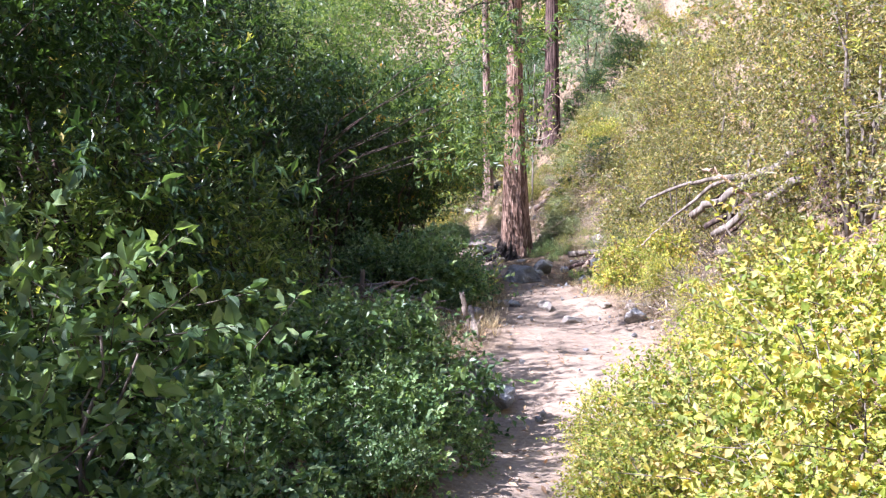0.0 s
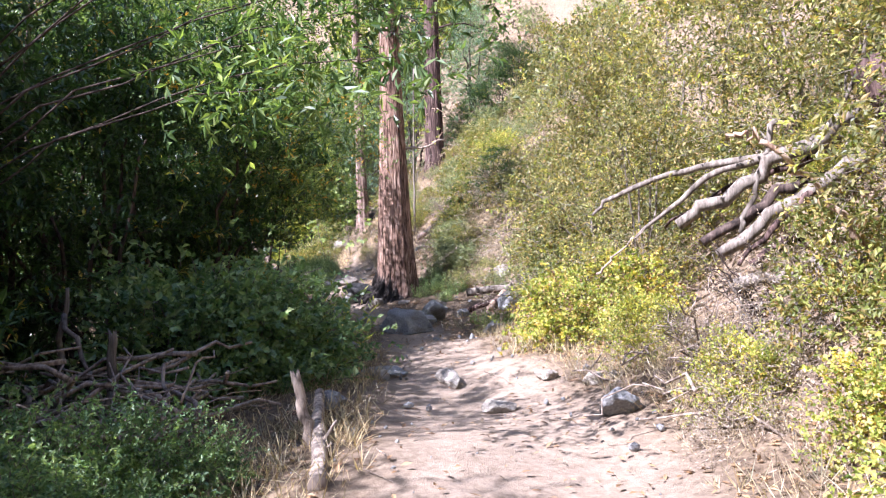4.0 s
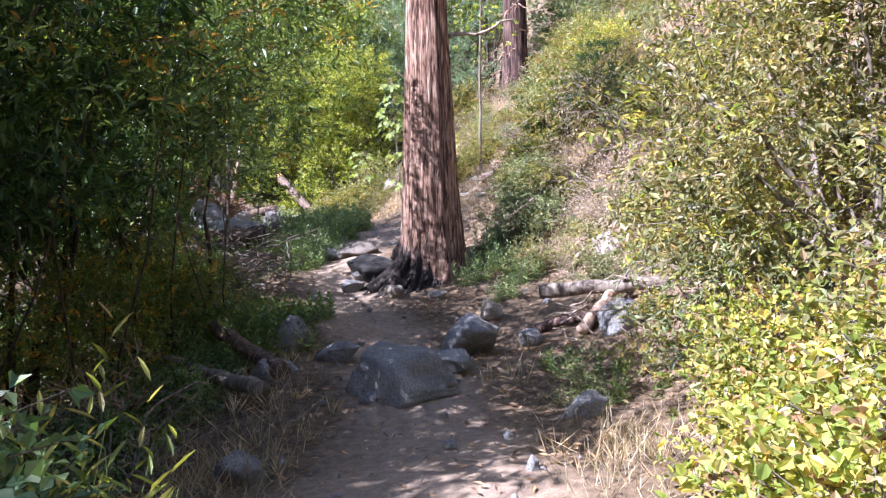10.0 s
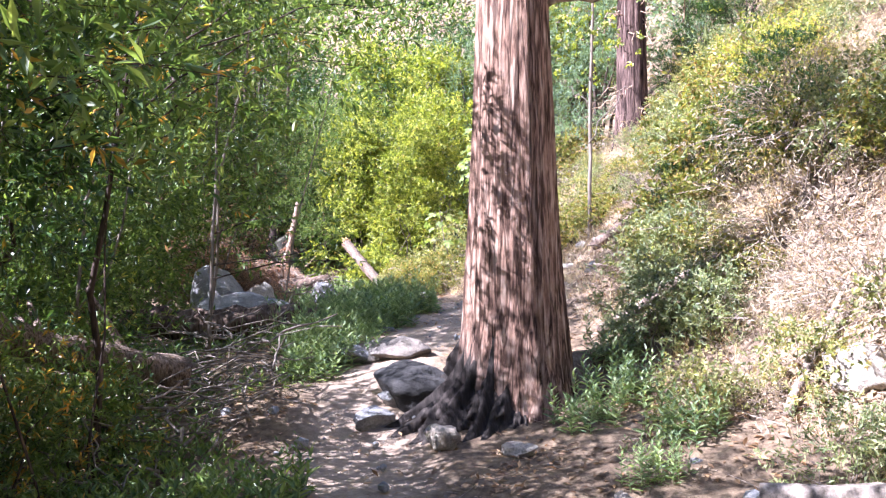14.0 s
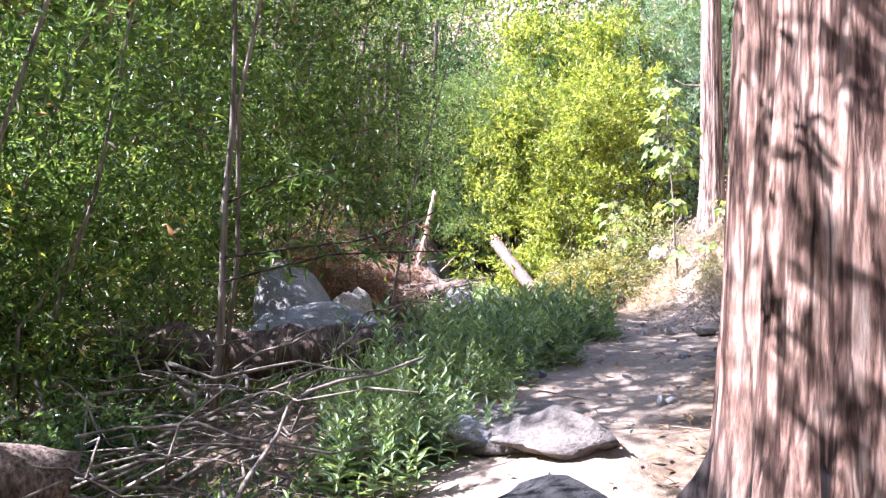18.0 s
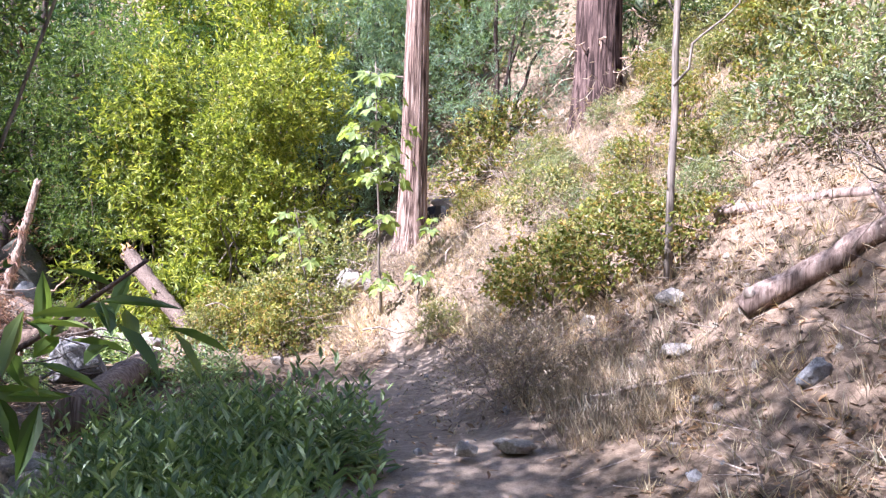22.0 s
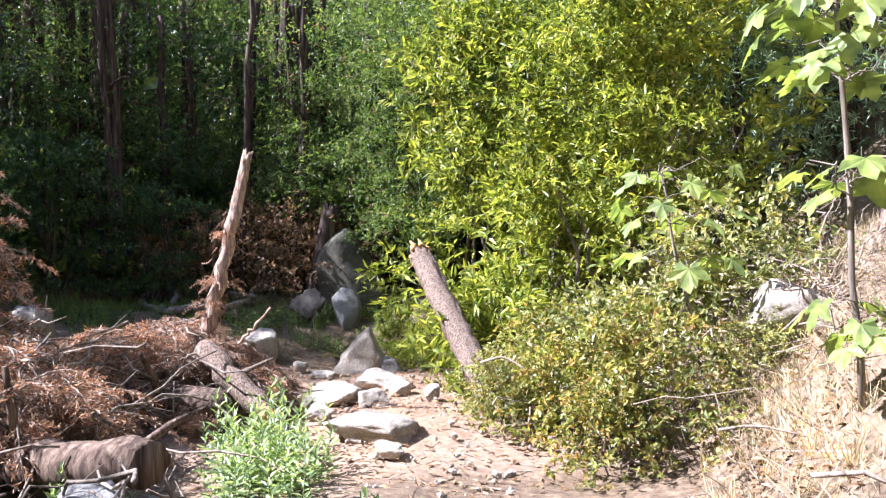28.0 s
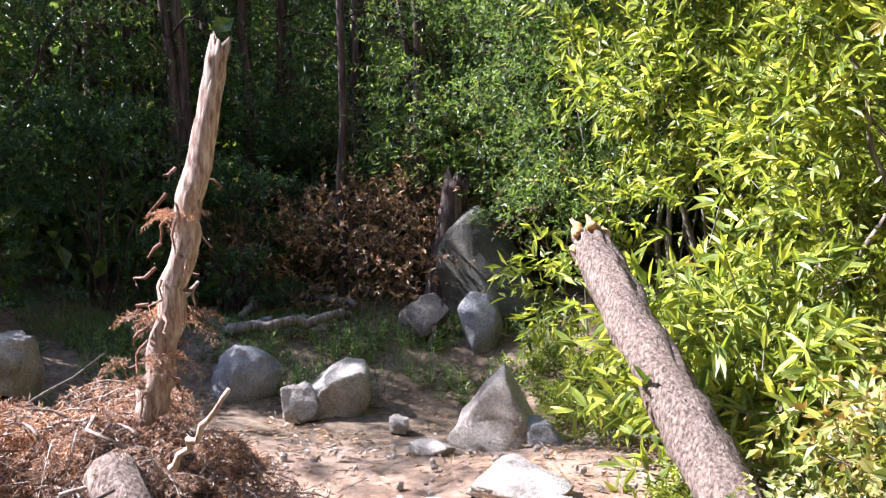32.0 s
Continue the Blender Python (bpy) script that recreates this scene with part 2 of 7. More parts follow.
L_BRAMBLE = leaf_material("bramble_leaf", [(0.075, 0.138, 0.06), (0.128, 0.215, 0.094), (0.188, 0.285, 0.132), (0.27, 0.355, 0.19)], 0.35, gloss=0.42)
# pale nettle green, also the tone of brambles painted as lit
L_NETTLE_LITBRAMBLE = leaf_material("nettle_and_lit_bramble_leaf", [(0.09, 0.165, 0.075), (0.15, 0.25, 0.115), (0.22, 0.33, 0.16), (0.31, 0.4, 0.22)], 0.35, gloss=0.42)
L_LIME = leaf_material("lime_leaf", [(0.1, 0.145, 0.03), (0.19, 0.24, 0.045), (0.31, 0.35, 0.07), (0.46, 0.47, 0.12)], 0.4)
L_YELLOW = leaf_material("yellowing_leaf", [(0.16, 0.22, 0.045), (0.28, 0.34, 0.07), (0.42, 0.44, 0.11), (0.54, 0.5, 0.17), (0.52, 0.36, 0.14)], 0.42)
L_BANK = leaf_material("bank_leaf", [(0.085, 0.1, 0.045), (0.155, 0.165, 0.07), (0.24, 0.235, 0.1), (0.34, 0.31, 0.15), (0.33, 0.23, 0.13)], 0.36)
L_SAGE = leaf_material("sage_leaf", [(0.13, 0.17, 0.09), (0.2, 0.25, 0.13), (0.28, 0.32, 0.19), (0.36, 0.36, 0.22)], 0.3)
L_HERB = leaf_material("herb_leaf", [(0.14, 0.21, 0.11), (0.21, 0.3, 0.16), (0.29, 0.38, 0.22), (0.38, 0.46, 0.3)], 0.35)
L_PALE = leaf_material("pale_green_leaf", [(0.11, 0.14, 0.055), (0.19, 0.22, 0.09), (0.28, 0.3, 0.13), (0.38, 0.37, 0.19), (0.4, 0.33, 0.2)], 0.35)
L_OLIVE = leaf_material("olive_leaf", [(0.1, 0.13, 0.03), (0.17, 0.2, 0.05), (0.25, 0.27, 0.08), (0.34, 0.3, 0.11), (0.33, 0.2, 0.09)], 0.35)
L_RUST = leaf_material("dead_rust_foliage", [(0.1, 0.05, 0.036), (0.27, 0.155, 0.108), (0.47, 0.31, 0.22), (0.64, 0.49, 0.375)], 0.25, glow=(1.0, 0.72, 0.55))
L_BROWN = leaf_material("dry_brown_leaf", [(0.12, 0.07, 0.045), (0.24, 0.15, 0.09), (0.36, 0.24, 0.15), (0.46, 0.33, 0.22)], 0.2, glow=(1.0, 0.8, 0.6))
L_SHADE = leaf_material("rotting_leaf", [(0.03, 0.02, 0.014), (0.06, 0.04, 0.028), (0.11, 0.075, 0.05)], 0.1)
L_STRAW = leaf_material("straw", [(0.2, 0.145, 0.1), (0.36, 0.28, 0.2), (0.52, 0.435, 0.33), (0.64, 0.57, 0.46)], 0.25)
L_GREYGRASS = leaf_material("grey_dry_stems", [(0.18, 0.135, 0.105), (0.3, 0.235, 0.19), (0.42, 0.34, 0.275), (0.52, 0.45, 0.37)], 0.2)
L_BLUE = leaf_material("blue_green_needles", [(0.12, 0.2, 0.15), (0.18, 0.27, 0.2), (0.25, 0.34, 0.26)], 0.3)


# ---- the lie of the land ----
def line(y, ys, xs):
    return np.interp(y, ys, xs)


def trail_x(y):
    return line(y, (-30, -24, -20, -16, -13, -9, -6, -4, -2.6, -1.2, 0.2, 1.5, 4, 6.5, 8.5, 10),
                (0.1, -0.1, -0.1, 0.35, 0.75, 0.55, 0.35, -0.05, -0.6, -1.05, -1.35, -1.4, -1.3, -1.5, -1.6, -1.4))


def trail_half(y):
    return line(y, (-24, -20, -17, -13, -9, -5, -1, 3, 8, 9.4, 10.2), (0.35, 0.5, 1.0, 1.05, 0.75, 0.55, 0.5, 0.7, 1.0, 0.6, 0.0))


def toe_x(y):
    return line(y, (-40, -14, -6, -2, 1, 4, 6, 8, 10, 12, 14, 17, 22, 40),
                (3.0, 2.6, 2.6, 2.2, 1.2, 0.1, -0.6, -0.9, -1.5, -2.6, -3.6, -3.2, -6, -22))


def smooth(v):
    v = np.clip(v, 0, 1)
    return v * v * (3 - 2 * v)


def G(x, y):
    """Height of the ground."""
    x, y = np.asarray(x, float), np.asarray(y, float)
    base = line(y, (-40, -24, -18, -13, -10, -6, -3, -1, 0.4, 1.3, 3, 6, 10, 13, 16, 40), (0.1, -0.1, -0.35, -0.24, -0.2, -0.25, -0.12, 0.0, 0.2, 0.36, 0.42, 0.36, 0.36, 0.3, 0.05, 1.0))
    d = x - toe_x(y)
    up = 0.82 * np.logaddexp(0, d * 2.2) / 2.2
    up = np.where(up > 14, 14 + (up - 14) * 0.75, up)
    d2 = -13.5 - x
    left = 0.7 * np.logaddexp(0, d2 * 0.9) / 0.9
    d3 = (y - 24) + 0.2 * x
    north = 0.6 * np.logaddexp(0, d3 * 0.7) / 0.7
    south = 0.5 * np.logaddexp(0, (-34 - y) * 0.6) / 0.6
    side = -0.12 * np.clip(trail_x(y) - 1.0 - x, 0, 4) * (y < 6)
    lumps = 0.05 * np.sin(1.7 * x + 0.8 * y) + 0.04 * np.sin(2.3 * y - 1.1 * x) + 0.25 * np.sin(0.31 * x + 0.2 * y) * np.clip(np.abs(d) / 10, 0, 1)
    mound = 0.16 * np.exp(-(((x + 1.1) / 0.45) ** 2 + ((y - 1.0) / 0.5) ** 2))
    r = np.hypot(x + 6.0, y - 12.8)
    bank = 0.62 * smooth((r - 3.3) / 2.2) * smooth((-5.4 - x) / 1.6)
    return base + up + left + north + south + side + lumps + mound + bank


def gz(x, y):
    return float(G(x, y))


def gp(x, y, up=0.0):
    return (x, y, gz(x, y) + up)


def axis_steps(lo, hi, near_lo, near_hi, fine):
    mid = np.arange(near_lo, near_hi, fine)
    grow = fine * np.cumsum(1.13 ** np.arange(1, 80))
    a, b = near_lo - grow, near_hi + grow
    return np.r_[a[a > lo][::-1], mid, b[b < hi]]


def mesh_from(name, verts, faces, mats, smooth=False):
    """A mesh from numpy arrays: faces of one size."""
    me = bpy.data.meshes.new(name)
    faces = np.asarray(faces, np.int32)
    n, k = faces.shape
    me.vertices.add(len(verts))
    me.vertices.foreach_set("co", np.asarray(verts, np.float32).ravel())
    me.loops.add(n * k)
    me.loops.foreach_set("vertex_index", faces.ravel())
    me.polygons.add(n)
    me.polygons.foreach_set("loop_start", np.arange(0, n * k, k, dtype=np.int32))
    me.polygons.foreach_set("loop_total", np.full(n, k, np.int32))
    me.polygons.foreach_set("use_smooth", np.full(n, smooth))
    me.update(calc_edges=True)
    for m in mats if isinstance(mats, (list, tuple)) else [mats]:
        me.materials.append(m)
    return me


def build_ground():
    xs, ys = axis_steps(-170, 170, -13, 8, 0.15), axis_steps(-150, 170, -27, 21, 0.15)
    X, Y = np.meshgrid(xs, ys)
    rng = np.random.default_rng(4)
    Z = G(X, Y)
    fine = np.array([noise.fractal(Vector((x * 1.6, y * 1.6, 0)), 0.9, 2.1, 5) for x, y in zip(X.ravel(), Y.ravel())]).reshape(X.shape)
    tm = np.clip(1.25 - np.abs(X - trail_x(Y)) / np.maximum(trail_half(Y), 0.1), 0, 1) * (Y < 11)
    clear = np.exp(-(((X + 5.9) / 2.5) ** 2 + ((Y - 12.6) / 2.1) ** 2) ** 3)
    tm = np.clip(np.maximum(tm, clear) * 1.6, 0, 1)
    tm = np.clip(tm + 0.35 * fine * (tm > 0) * (tm < 1), 0, 1)
    Z = Z + fine * (0.06 - 0.042 * tm) - 0.03 * tm
    slope = np.clip((X - toe_x(Y)) / 1.2 + 0.5 + 0.5 * fine, 0, 1)
    far = np.clip((np.abs(X) - 14) / 4, 0, 1)
    dry = np.maximum(slope, far) * (1 - tm)
    ny, nx = X.shape
    idx = np.arange(nx * ny).reshape(ny, nx)
    faces = np.stack([idx[:-1, :-1], idx[:-1, 1:], idx[1:, 1:], idx[1:, :-1]], -1).reshape(-1, 4)
    me = mesh_from("ground", np.stack([X, Y, Z], -1).reshape(-1, 3), faces, SOIL, True)
    att = me.color_attributes.new("cover", "FLOAT_COLOR", "POINT")
    att.data.foreach_set("color", np.stack([tm, dry, np.clip(1.2 * clear * (0.75 + 0.5 * fine), 0, 1), 1 + 0 * tm], -1).astype(np.float32).ravel())
    tagged(new("ground", me), "dusty dirt trail with leaf litter and dry slopes", "ground", kind="structure")


build_ground()


# ---- makers ----
def part(name, me, parent, label="", m=None):
    ob = new(name, me)
    ob.parent = parent
    if m is not None:
        ob.matrix_basis = m
    if label:
        ob["label"] = label
    return ob


def thing(name, m, label, category, group="", kind=""):
    ob = new(name)
    ob.empty_display_size = 0.2
    ob.matrix_basis = m
    return tagged(ob, label, category, group, kind)


def place(x, y, z=None, rz=0.0, s=(1, 1, 1), rx=0.0, ry=0.0, sink=0.0):
    z = gz(x, y) - sink if z is None else z
    return pose(x, y, z, rx, ry, rz) @ Matrix.Diagonal((*((s,) * 3 if isinstance(s, (int, float)) else s), 1))


def unit(a):
    return a / np.maximum(np.linalg.norm(a, axis=-1, keepdims=True), 1e-9)


def tube(name, pts, radii, mat, sides=8, rough=0.0, ridges=0.0, seed=0, closed=True, jag=0.0, lobes=0.0):
    """A limb through pts with its radii; rough: lumps, ridges: long furrows, jag: a torn end."""
    pts, rng = np.asarray(pts, float), np.random.default_rng(seed)
    radii = np.broadcast_to(np.asarray(radii, float), len(pts))
    tang = unit(np.gradient(pts, axis=0))
    ref = np.array([1.0, 0, 0]) if abs(tang[0][2]) > 0.7 else np.array([0, 0, 1.0])
    side = unit(ref - tang * (tang @ ref)[:, None])
    other = np.cross(tang, side)
    ang = np.arange(sides) * 2 * np.pi / sides
    r = radii[:, None] * np.ones(sides)
    if lobes:
        fade = np.linspace(1, 0, len(pts))[:, None] ** 3
        r = r * (1 + lobes * fade * (np.sin(3 * ang + seed) + 0.7 * np.sin(5 * ang + 2 * seed + 1)))
    if ridges:
        k = np.cumsum(rng.normal(0, 0.6, sides))
        furrow = rng.normal(0, 1, sides)
        drift = np.linspace(0, 1, len(pts))[:, None]
        r = r * (1 + ridges * (furrow + 0.6 * np.sin(k + 9 * drift + 3 * np.sin(4 * drift + ang))))
    if rough:
        r = r * (1 + rng.normal(0, rough, r.shape))
    ring = pts[:, None] + r[..., None] * (np.cos(ang)[None, :, None] * side[:, None] + np.sin(ang)[None, :, None] * other[:, None])
    if jag:
        ring[-1] += tang[-1] * rng.uniform(-jag, jag, sides)[:, None]
    n = len(pts)
    idx = np.arange(n * sides).reshape(n, sides)
    nxt = np.roll(idx, -1, 1)
    faces = np.stack([idx[:-1], nxt[:-1], nxt[1:], idx[1:]], -1).reshape(-1, 4).tolist()
    verts = ring.reshape(-1, 3)
    me = bpy.data.meshes.new(name)
    if closed:
        verts = np.r_[verts, pts[:1], pts[-1:] - tang[-1:] * (0.3 * jag)]
        a, b = n * sides, n * sides + 1
        faces += [(a, int(nxt[0, i]), int(idx[0, i])) for i in range(sides)]
        faces += [(b, int(idx[-1, i]), int(nxt[-1, i])) for i in range(sides)]
    me.from_pydata(verts.tolist(), [], faces)
    me.polygons.foreach_set("use_smooth", np.full(len(me.polygons), True))
    me.materials.append(mat)
    return me


def bend(a, b, n=8, sag=(0, 0, 0), wob=0.0, seed=0):
    """Points from a to b along a bowed, uneven line."""
    t = np.linspace(0, 1, n)[:, None]
    rng = np.random.default_rng(seed)
    p = np.asarray(a, float) * (1 - t) + np.asarray(b, float) * t + np.asarray(sag, float) * 4 * t * (1 - t)
    w = rng.normal(0, wob, (n, 3))
    w[0] = w[-1] = 0
    return p + w


def merge(name, meshes, mats=None):
    """Joins meshes into one."""
    bm = bmesh.new()
    slots = []
    for me in meshes:
        start = len(bm.faces)
        bm.from_mesh(me)
        bm.faces.ensure_lookup_table()
        m = me.materials[0]
        if m not in slots:
            slots.append(m)
        for f in bm.faces[start:]:
            f.material_index = slots.index(m)
    out = bpy.data.meshes.new(name)
    bm.to_mesh(out)
    bm.free()
    for m in slots:
        out.materials.append(m)
    for me in meshes:
        bpy.data.meshes.remove(me)
    return out


def leaves(name, P, D, N, L, W, mat, fine=True, fold=0.25, droop=0.15):
    """Leaves as folded blades: P foot, D axis, N face, L length, W width."""
    n = len(P)
    D = unit(D)
    S = unit(np.cross(D, N))
    N = np.cross(S, D)
    L, W = np.broadcast_to(L, n)[:, None], np.broadcast_to(W, n)[:, None]
    tip = P + D * L - N * L * droop
    up = N * W * fold
    if fine:
        a, b = P + D * L * 0.32 - N * L * droop * 0.22, P + D * L * 0.7 - N * L * droop * 0.62
        v = np.stack([P, a + S * W * 0.5 + up, b + S * W * 0.36 + up, tip, b - S * W * 0.36 + up, a - S * W * 0.5 + up], 1)
        f = np.array([[0, 1, 2, 3], [0, 3, 4, 5]])
    else:
        a = P + D * L * 0.45 - N * L * droop * 0.43
        v = np.stack([P, a + S * W * 0.5 + up, tip, a - S * W * 0.5 + up], 1)
        f = np.array([[0, 1, 2], [0, 2, 3]])
    k = v.shape[1]
    faces = (np.arange(n)[:, None, None] * k + f[None]).reshape(-1, f.shape[1])
    return mesh_from(name, v.reshape(-1, 3), faces, mat)


def sprays(rng, foot, way, length, count, spread=0.9, flat=0.5, upward=0.3):
    """Leaf feet, axes and faces along twigs: foot, way (unit), length of each twig; count leaves a twig."""
    n = len(foot)
    t = rng.uniform(0.12, 1.0, (n, count))
    t[:, 0] = 1.0
    curve = np.array([0, 0, -0.18])
    P = foot[:, None] + way[:, None] * (length[:, None] * t)[..., None] + curve * ((length[:, None] * t) * t)[..., None]
    rnd = unit(rng.normal(0, 1, (n, count, 3)))
    D = unit(way[:, None] * (1.1 - spread * 0.5) + rnd * spread + np.array([0, 0, -0.12]))
    N = unit(np.array([0, 0, 1.0]) * flat + rng.normal(0, 1, (n, count, 3)) * (1 - flat) + np.array([0, 0, upward]))
    return P.reshape(-1, 3), D.reshape(-1, 3), N.reshape(-1, 3)


def twig_mesh(name, foot, way, length, thick, mat):
    """Three-sided twigs."""
    ref = unit(np.cross(way, np.array([0.31, 0.52, 0.8])))
    oth = np.cross(way, ref)
    tip = foot + way * length[:, None] + np.array([0, 0, -0.18]) * length[:, None]
    rows = []
    for p, k in ((foot, 1.0), (tip, 0.35)):
        for a in (0, 2.094, 4.189):
            rows.append(p + (np.cos(a) * ref + np.sin(a) * oth) * (thick * k)[:, None])
    v = np.stack(rows, 1)
    f = np.array([[0, 1, 4, 3], [1, 2, 5, 4], [2, 0, 3, 5]])
    n = len(foot)
    return mesh_from(name, v.reshape(-1, 3), (np.arange(n)[:, None, None] * 6 + f[None]).reshape(-1, 4), mat, True)


def crown(seed, dims, twigs, per, leaf, mat, wood, clumps=14, shape="bush", twig=(0.2, 0.5), fine=True, spread=0.9, flat=0.5, tight=0.3, fold=0.25, stems=7, stem=0.025, odd=None, low=0.2, lay=0.8):
    """A crown within dims (half width x, y, height), foot at 0: clumps of leafy twigs on stems. Returns the leaf mesh and the wood mesh."""
    rng = np.random.default_rng(seed)
    dims = np.asarray(dims, float)
    a = rng.uniform(0, 2 * np.pi, clumps)
    h = rng.uniform(0.06, 0.94, clumps)
    out = {"bush": np.sqrt(np.clip(1.05 - h**2, 0.05, 1)), "tree": np.clip((h - 0.1) * 4, 0, 1) * (1.05 - 0.6 * np.abs(h - 0.45)), "column": 1.0 - 0.6 * h, "high": 0.6 + 0.45 * np.sin(h * 3)}[shape]
    if shape == "high":
        h = low + (0.97 - low) * h
    r = np.sqrt(rng.uniform(0.12, 1, clumps)) * out * 0.85
    c = np.stack([np.cos(a) * r, np.sin(a) * r, h], 1) * dims
    size = rng.uniform(0.6, 1.3, clumps) * tight
    k = rng.integers(0, clumps, twigs)
    off = rng.normal(0, 1, (twigs, 3)) * size[k][:, None] * np.array([1, 1, lay])
    foot = c[k] + off
    foot[:, 2] = np.maximum(foot[:, 2], 0.03)
    core = np.stack([0 * h, 0 * h, c[:, 2] * 0.7], 1)[k]
    way = unit(unit(off) * 0.6 + unit(c[k] - core) * 0.8 + rng.normal(0, 0.35, (twigs, 3)) + np.array([0, 0, 0.2]))
    length = rng.uniform(*twig, twigs)
    P, D, N = sprays(rng, foot, way, length, per, spread, flat)
    L = rng.uniform(leaf[0], leaf[1], len(P))
    me = leaves("leaves", P, D, N, L, L * leaf[2], mat, fine, fold)
    if odd:
        me.materials.append(odd[0])
        pick = np.repeat(rng.random(len(P) // per) < odd[1], per) & (rng.random(len(P)) < 0.7)
        me.polygons.foreach_set("material_index", np.repeat(pick, 2).astype(np.int32))
    pick = rng.random(twigs) < 0.35
    parts = [twig_mesh("twig", foot[pick], way[pick], length[pick], np.full(int(pick.sum()), 0.004), wood)]
    for i in range(min(clumps, stems)):
        b = (rng.normal(0, 0.07 * dims[0]), rng.normal(0, 0.07 * dims[1]), -0.12)
        parts.append(tube("stem", bend(b, c[i], 7, (0, 0, 0.06 * dims[2]), 0.03 * dims[0], seed + i), np.linspace(stem, stem * 0.3, 7), wood, 6))
    return me, merge("wood", parts)


STOCK = {}


def stock(kind, variants, **kw):
    STOCK[kind] = [crown(seed=100 * len(STOCK) + i, **kw) for i in range(variants)]


PICK = random.Random(5)


def shrub(kind, x, y, size, label, name="shrub", category="shrub", z=None, rz=None, group="", sink=0.05, tilt=0.0, variant=None):
    """A shrub of a stocked kind, scaled by size."""
    pool = STOCK[kind]
    me, wood = PICK.choice(pool) if variant is None else pool[variant]
    ob = thing(name, place(x, y, z, PICK.uniform(0, 360) if rz is None else rz, size, ry=tilt, sink=sink), label, category, group)
    tagged(part("foliage", me, ob), kind="stuff")
    tagged(part("branchwork", wood, ob), kind="stuff")
    return ob


def rock_mesh(seed, mat, cuts=9, rough=0.3, peak=False):
    """A boulder about one metre across, with a few split faces."""
    rng = np.random.default_rng(seed)
    bm = bmesh.new()
    bmesh.ops.create_icosphere(bm, subdivisions=4, radius=0.5)
    planes = [(Vector(unit(rng.normal(0, 1, 3))), rng.uniform(0.24, 0.4)) for _ in range(cuts)]
    if peak:
        planes += [(Vector((math.cos(t), math.sin(t), e)).normalized(), d) for t, e, d in ((0.3, 0.85, 0.2), (1.7, 0.2, 0.22), (3.2, 0.45, 0.17), (4.3, 0.25, 0.22), (5.4, 0.7, 0.2))]
    o = Vector(rng.uniform(-50, 50, 3))
    for v in bm.verts:
        p = v.co.copy()
        p *= 1 + rough * noise.fractal(p * 2.2 + o, 1.0, 2.0, 4)
        for nrm, d in planes:
            h = p.dot(nrm) - d
            if h > 0:
                p -= nrm * h * 0.95
        p *= 1 + (0.1 if rough > 0.2 else 0.025) * noise.fractal(p * 5 + o, 0.8, 2.0, 6)
        v.co = p
    for f in bm.faces:
        f.smooth = True
    me = bpy.data.meshes.new("rock")
    bm.to_mesh(me)
    bm.free()
    me.materials.append(mat)
    return me


ROCKS = {m.name: [rock_mesh(31 * i + k, m, 8 + i % 4) for i in range(6)] + [rock_mesh(400 + 9 * i + k, m, 5 + i, 0.16) for i in range(3)] for k, m in enumerate((GRANITE, PALEROCK, DARKROCK, SOOT_SHADE, SHADEDROCK))}


PEAK = rock_mesh(78, PALEROCK, 7, 0.5, True)


def rock(x, y, size, label, mat=GRANITE, z=None, rz=None, name="rock", bury=0.3, variant=None, group="", rx=0.0, ry=0.0):
    """A stone of size (x, y, z), sunk by a share of its height."""
    s = (size,) * 3 if isinstance(size, (int, float)) else size
    pool = ROCKS[mat.name]
    me = PEAK if variant == 9 else pool[variant or 0]
    zz = gz(x, y) + s[2] * (0.5 - bury) if z is None else z
    ob = new(name, me)
    ob.matrix_basis = pose(x, y, zz, rx, ry, PICK.uniform(0, 360) if rz is None else rz) @ Matrix.Diagonal((*s, 1))
    return tagged(ob, label, "rock", group)


# ---- stock of plants ----
stock("bay", 4, dims=(1.9, 1.9, 4.4), twigs=1500, per=9, leaf=(0.075, 0.13, 0.34), mat=L_DARK, wood=DARK_BARK, clumps=44, shape="bush", twig=(0.2, 0.45), tight=0.27, lay=0.26, flat=0.8, stems=9, stem=0.045, odd=(L_YELLOW, 0.035), fine=False)
stock("bayover", 2, dims=(1.9, 1.9, 4.6), twigs=1500, per=9, leaf=(0.085, 0.14, 0.32), mat=L_DARK, wood=DARK_BARK, clumps=40, shape="high", twig=(0.2, 0.45), tight=0.3, lay=0.35, flat=0.8, stems=6, stem=0.04, low=0.3, odd=(L_ORANGE, 0.03), fine=False)
stock("bayback", 3, dims=(2.4, 2.4, 7.0), twigs=1700, per=8, leaf=(0.11, 0.18, 0.26), mat=L_DARK, wood=DARK_BARK, clumps=60, shape="tree", twig=(0.25, 0.55), fine=False, tight=0.42, stems=9, stem=0.07)
stock("alder", 3, dims=(1.9, 1.9, 7.5), twigs=1250, per=7, leaf=(0.08, 0.13, 0.3), mat=L_ALDER, wood=GREY_BARK, clumps=52, shape="high", twig=(0.2, 0.5), tight=0.27, stems=2, stem=0.017, odd=(L_BROWN, 0.05), fine=False)
stock("bramble", 3, dims=(0.75, 0.75, 0.95), twigs=650, per=8, leaf=(0.045, 0.08, 0.66), mat=L_BRAMBLE, wood=GREY_BARK, clumps=22, twig=(0.1, 0.28), tight=0.17, stem=0.012, fine=False)
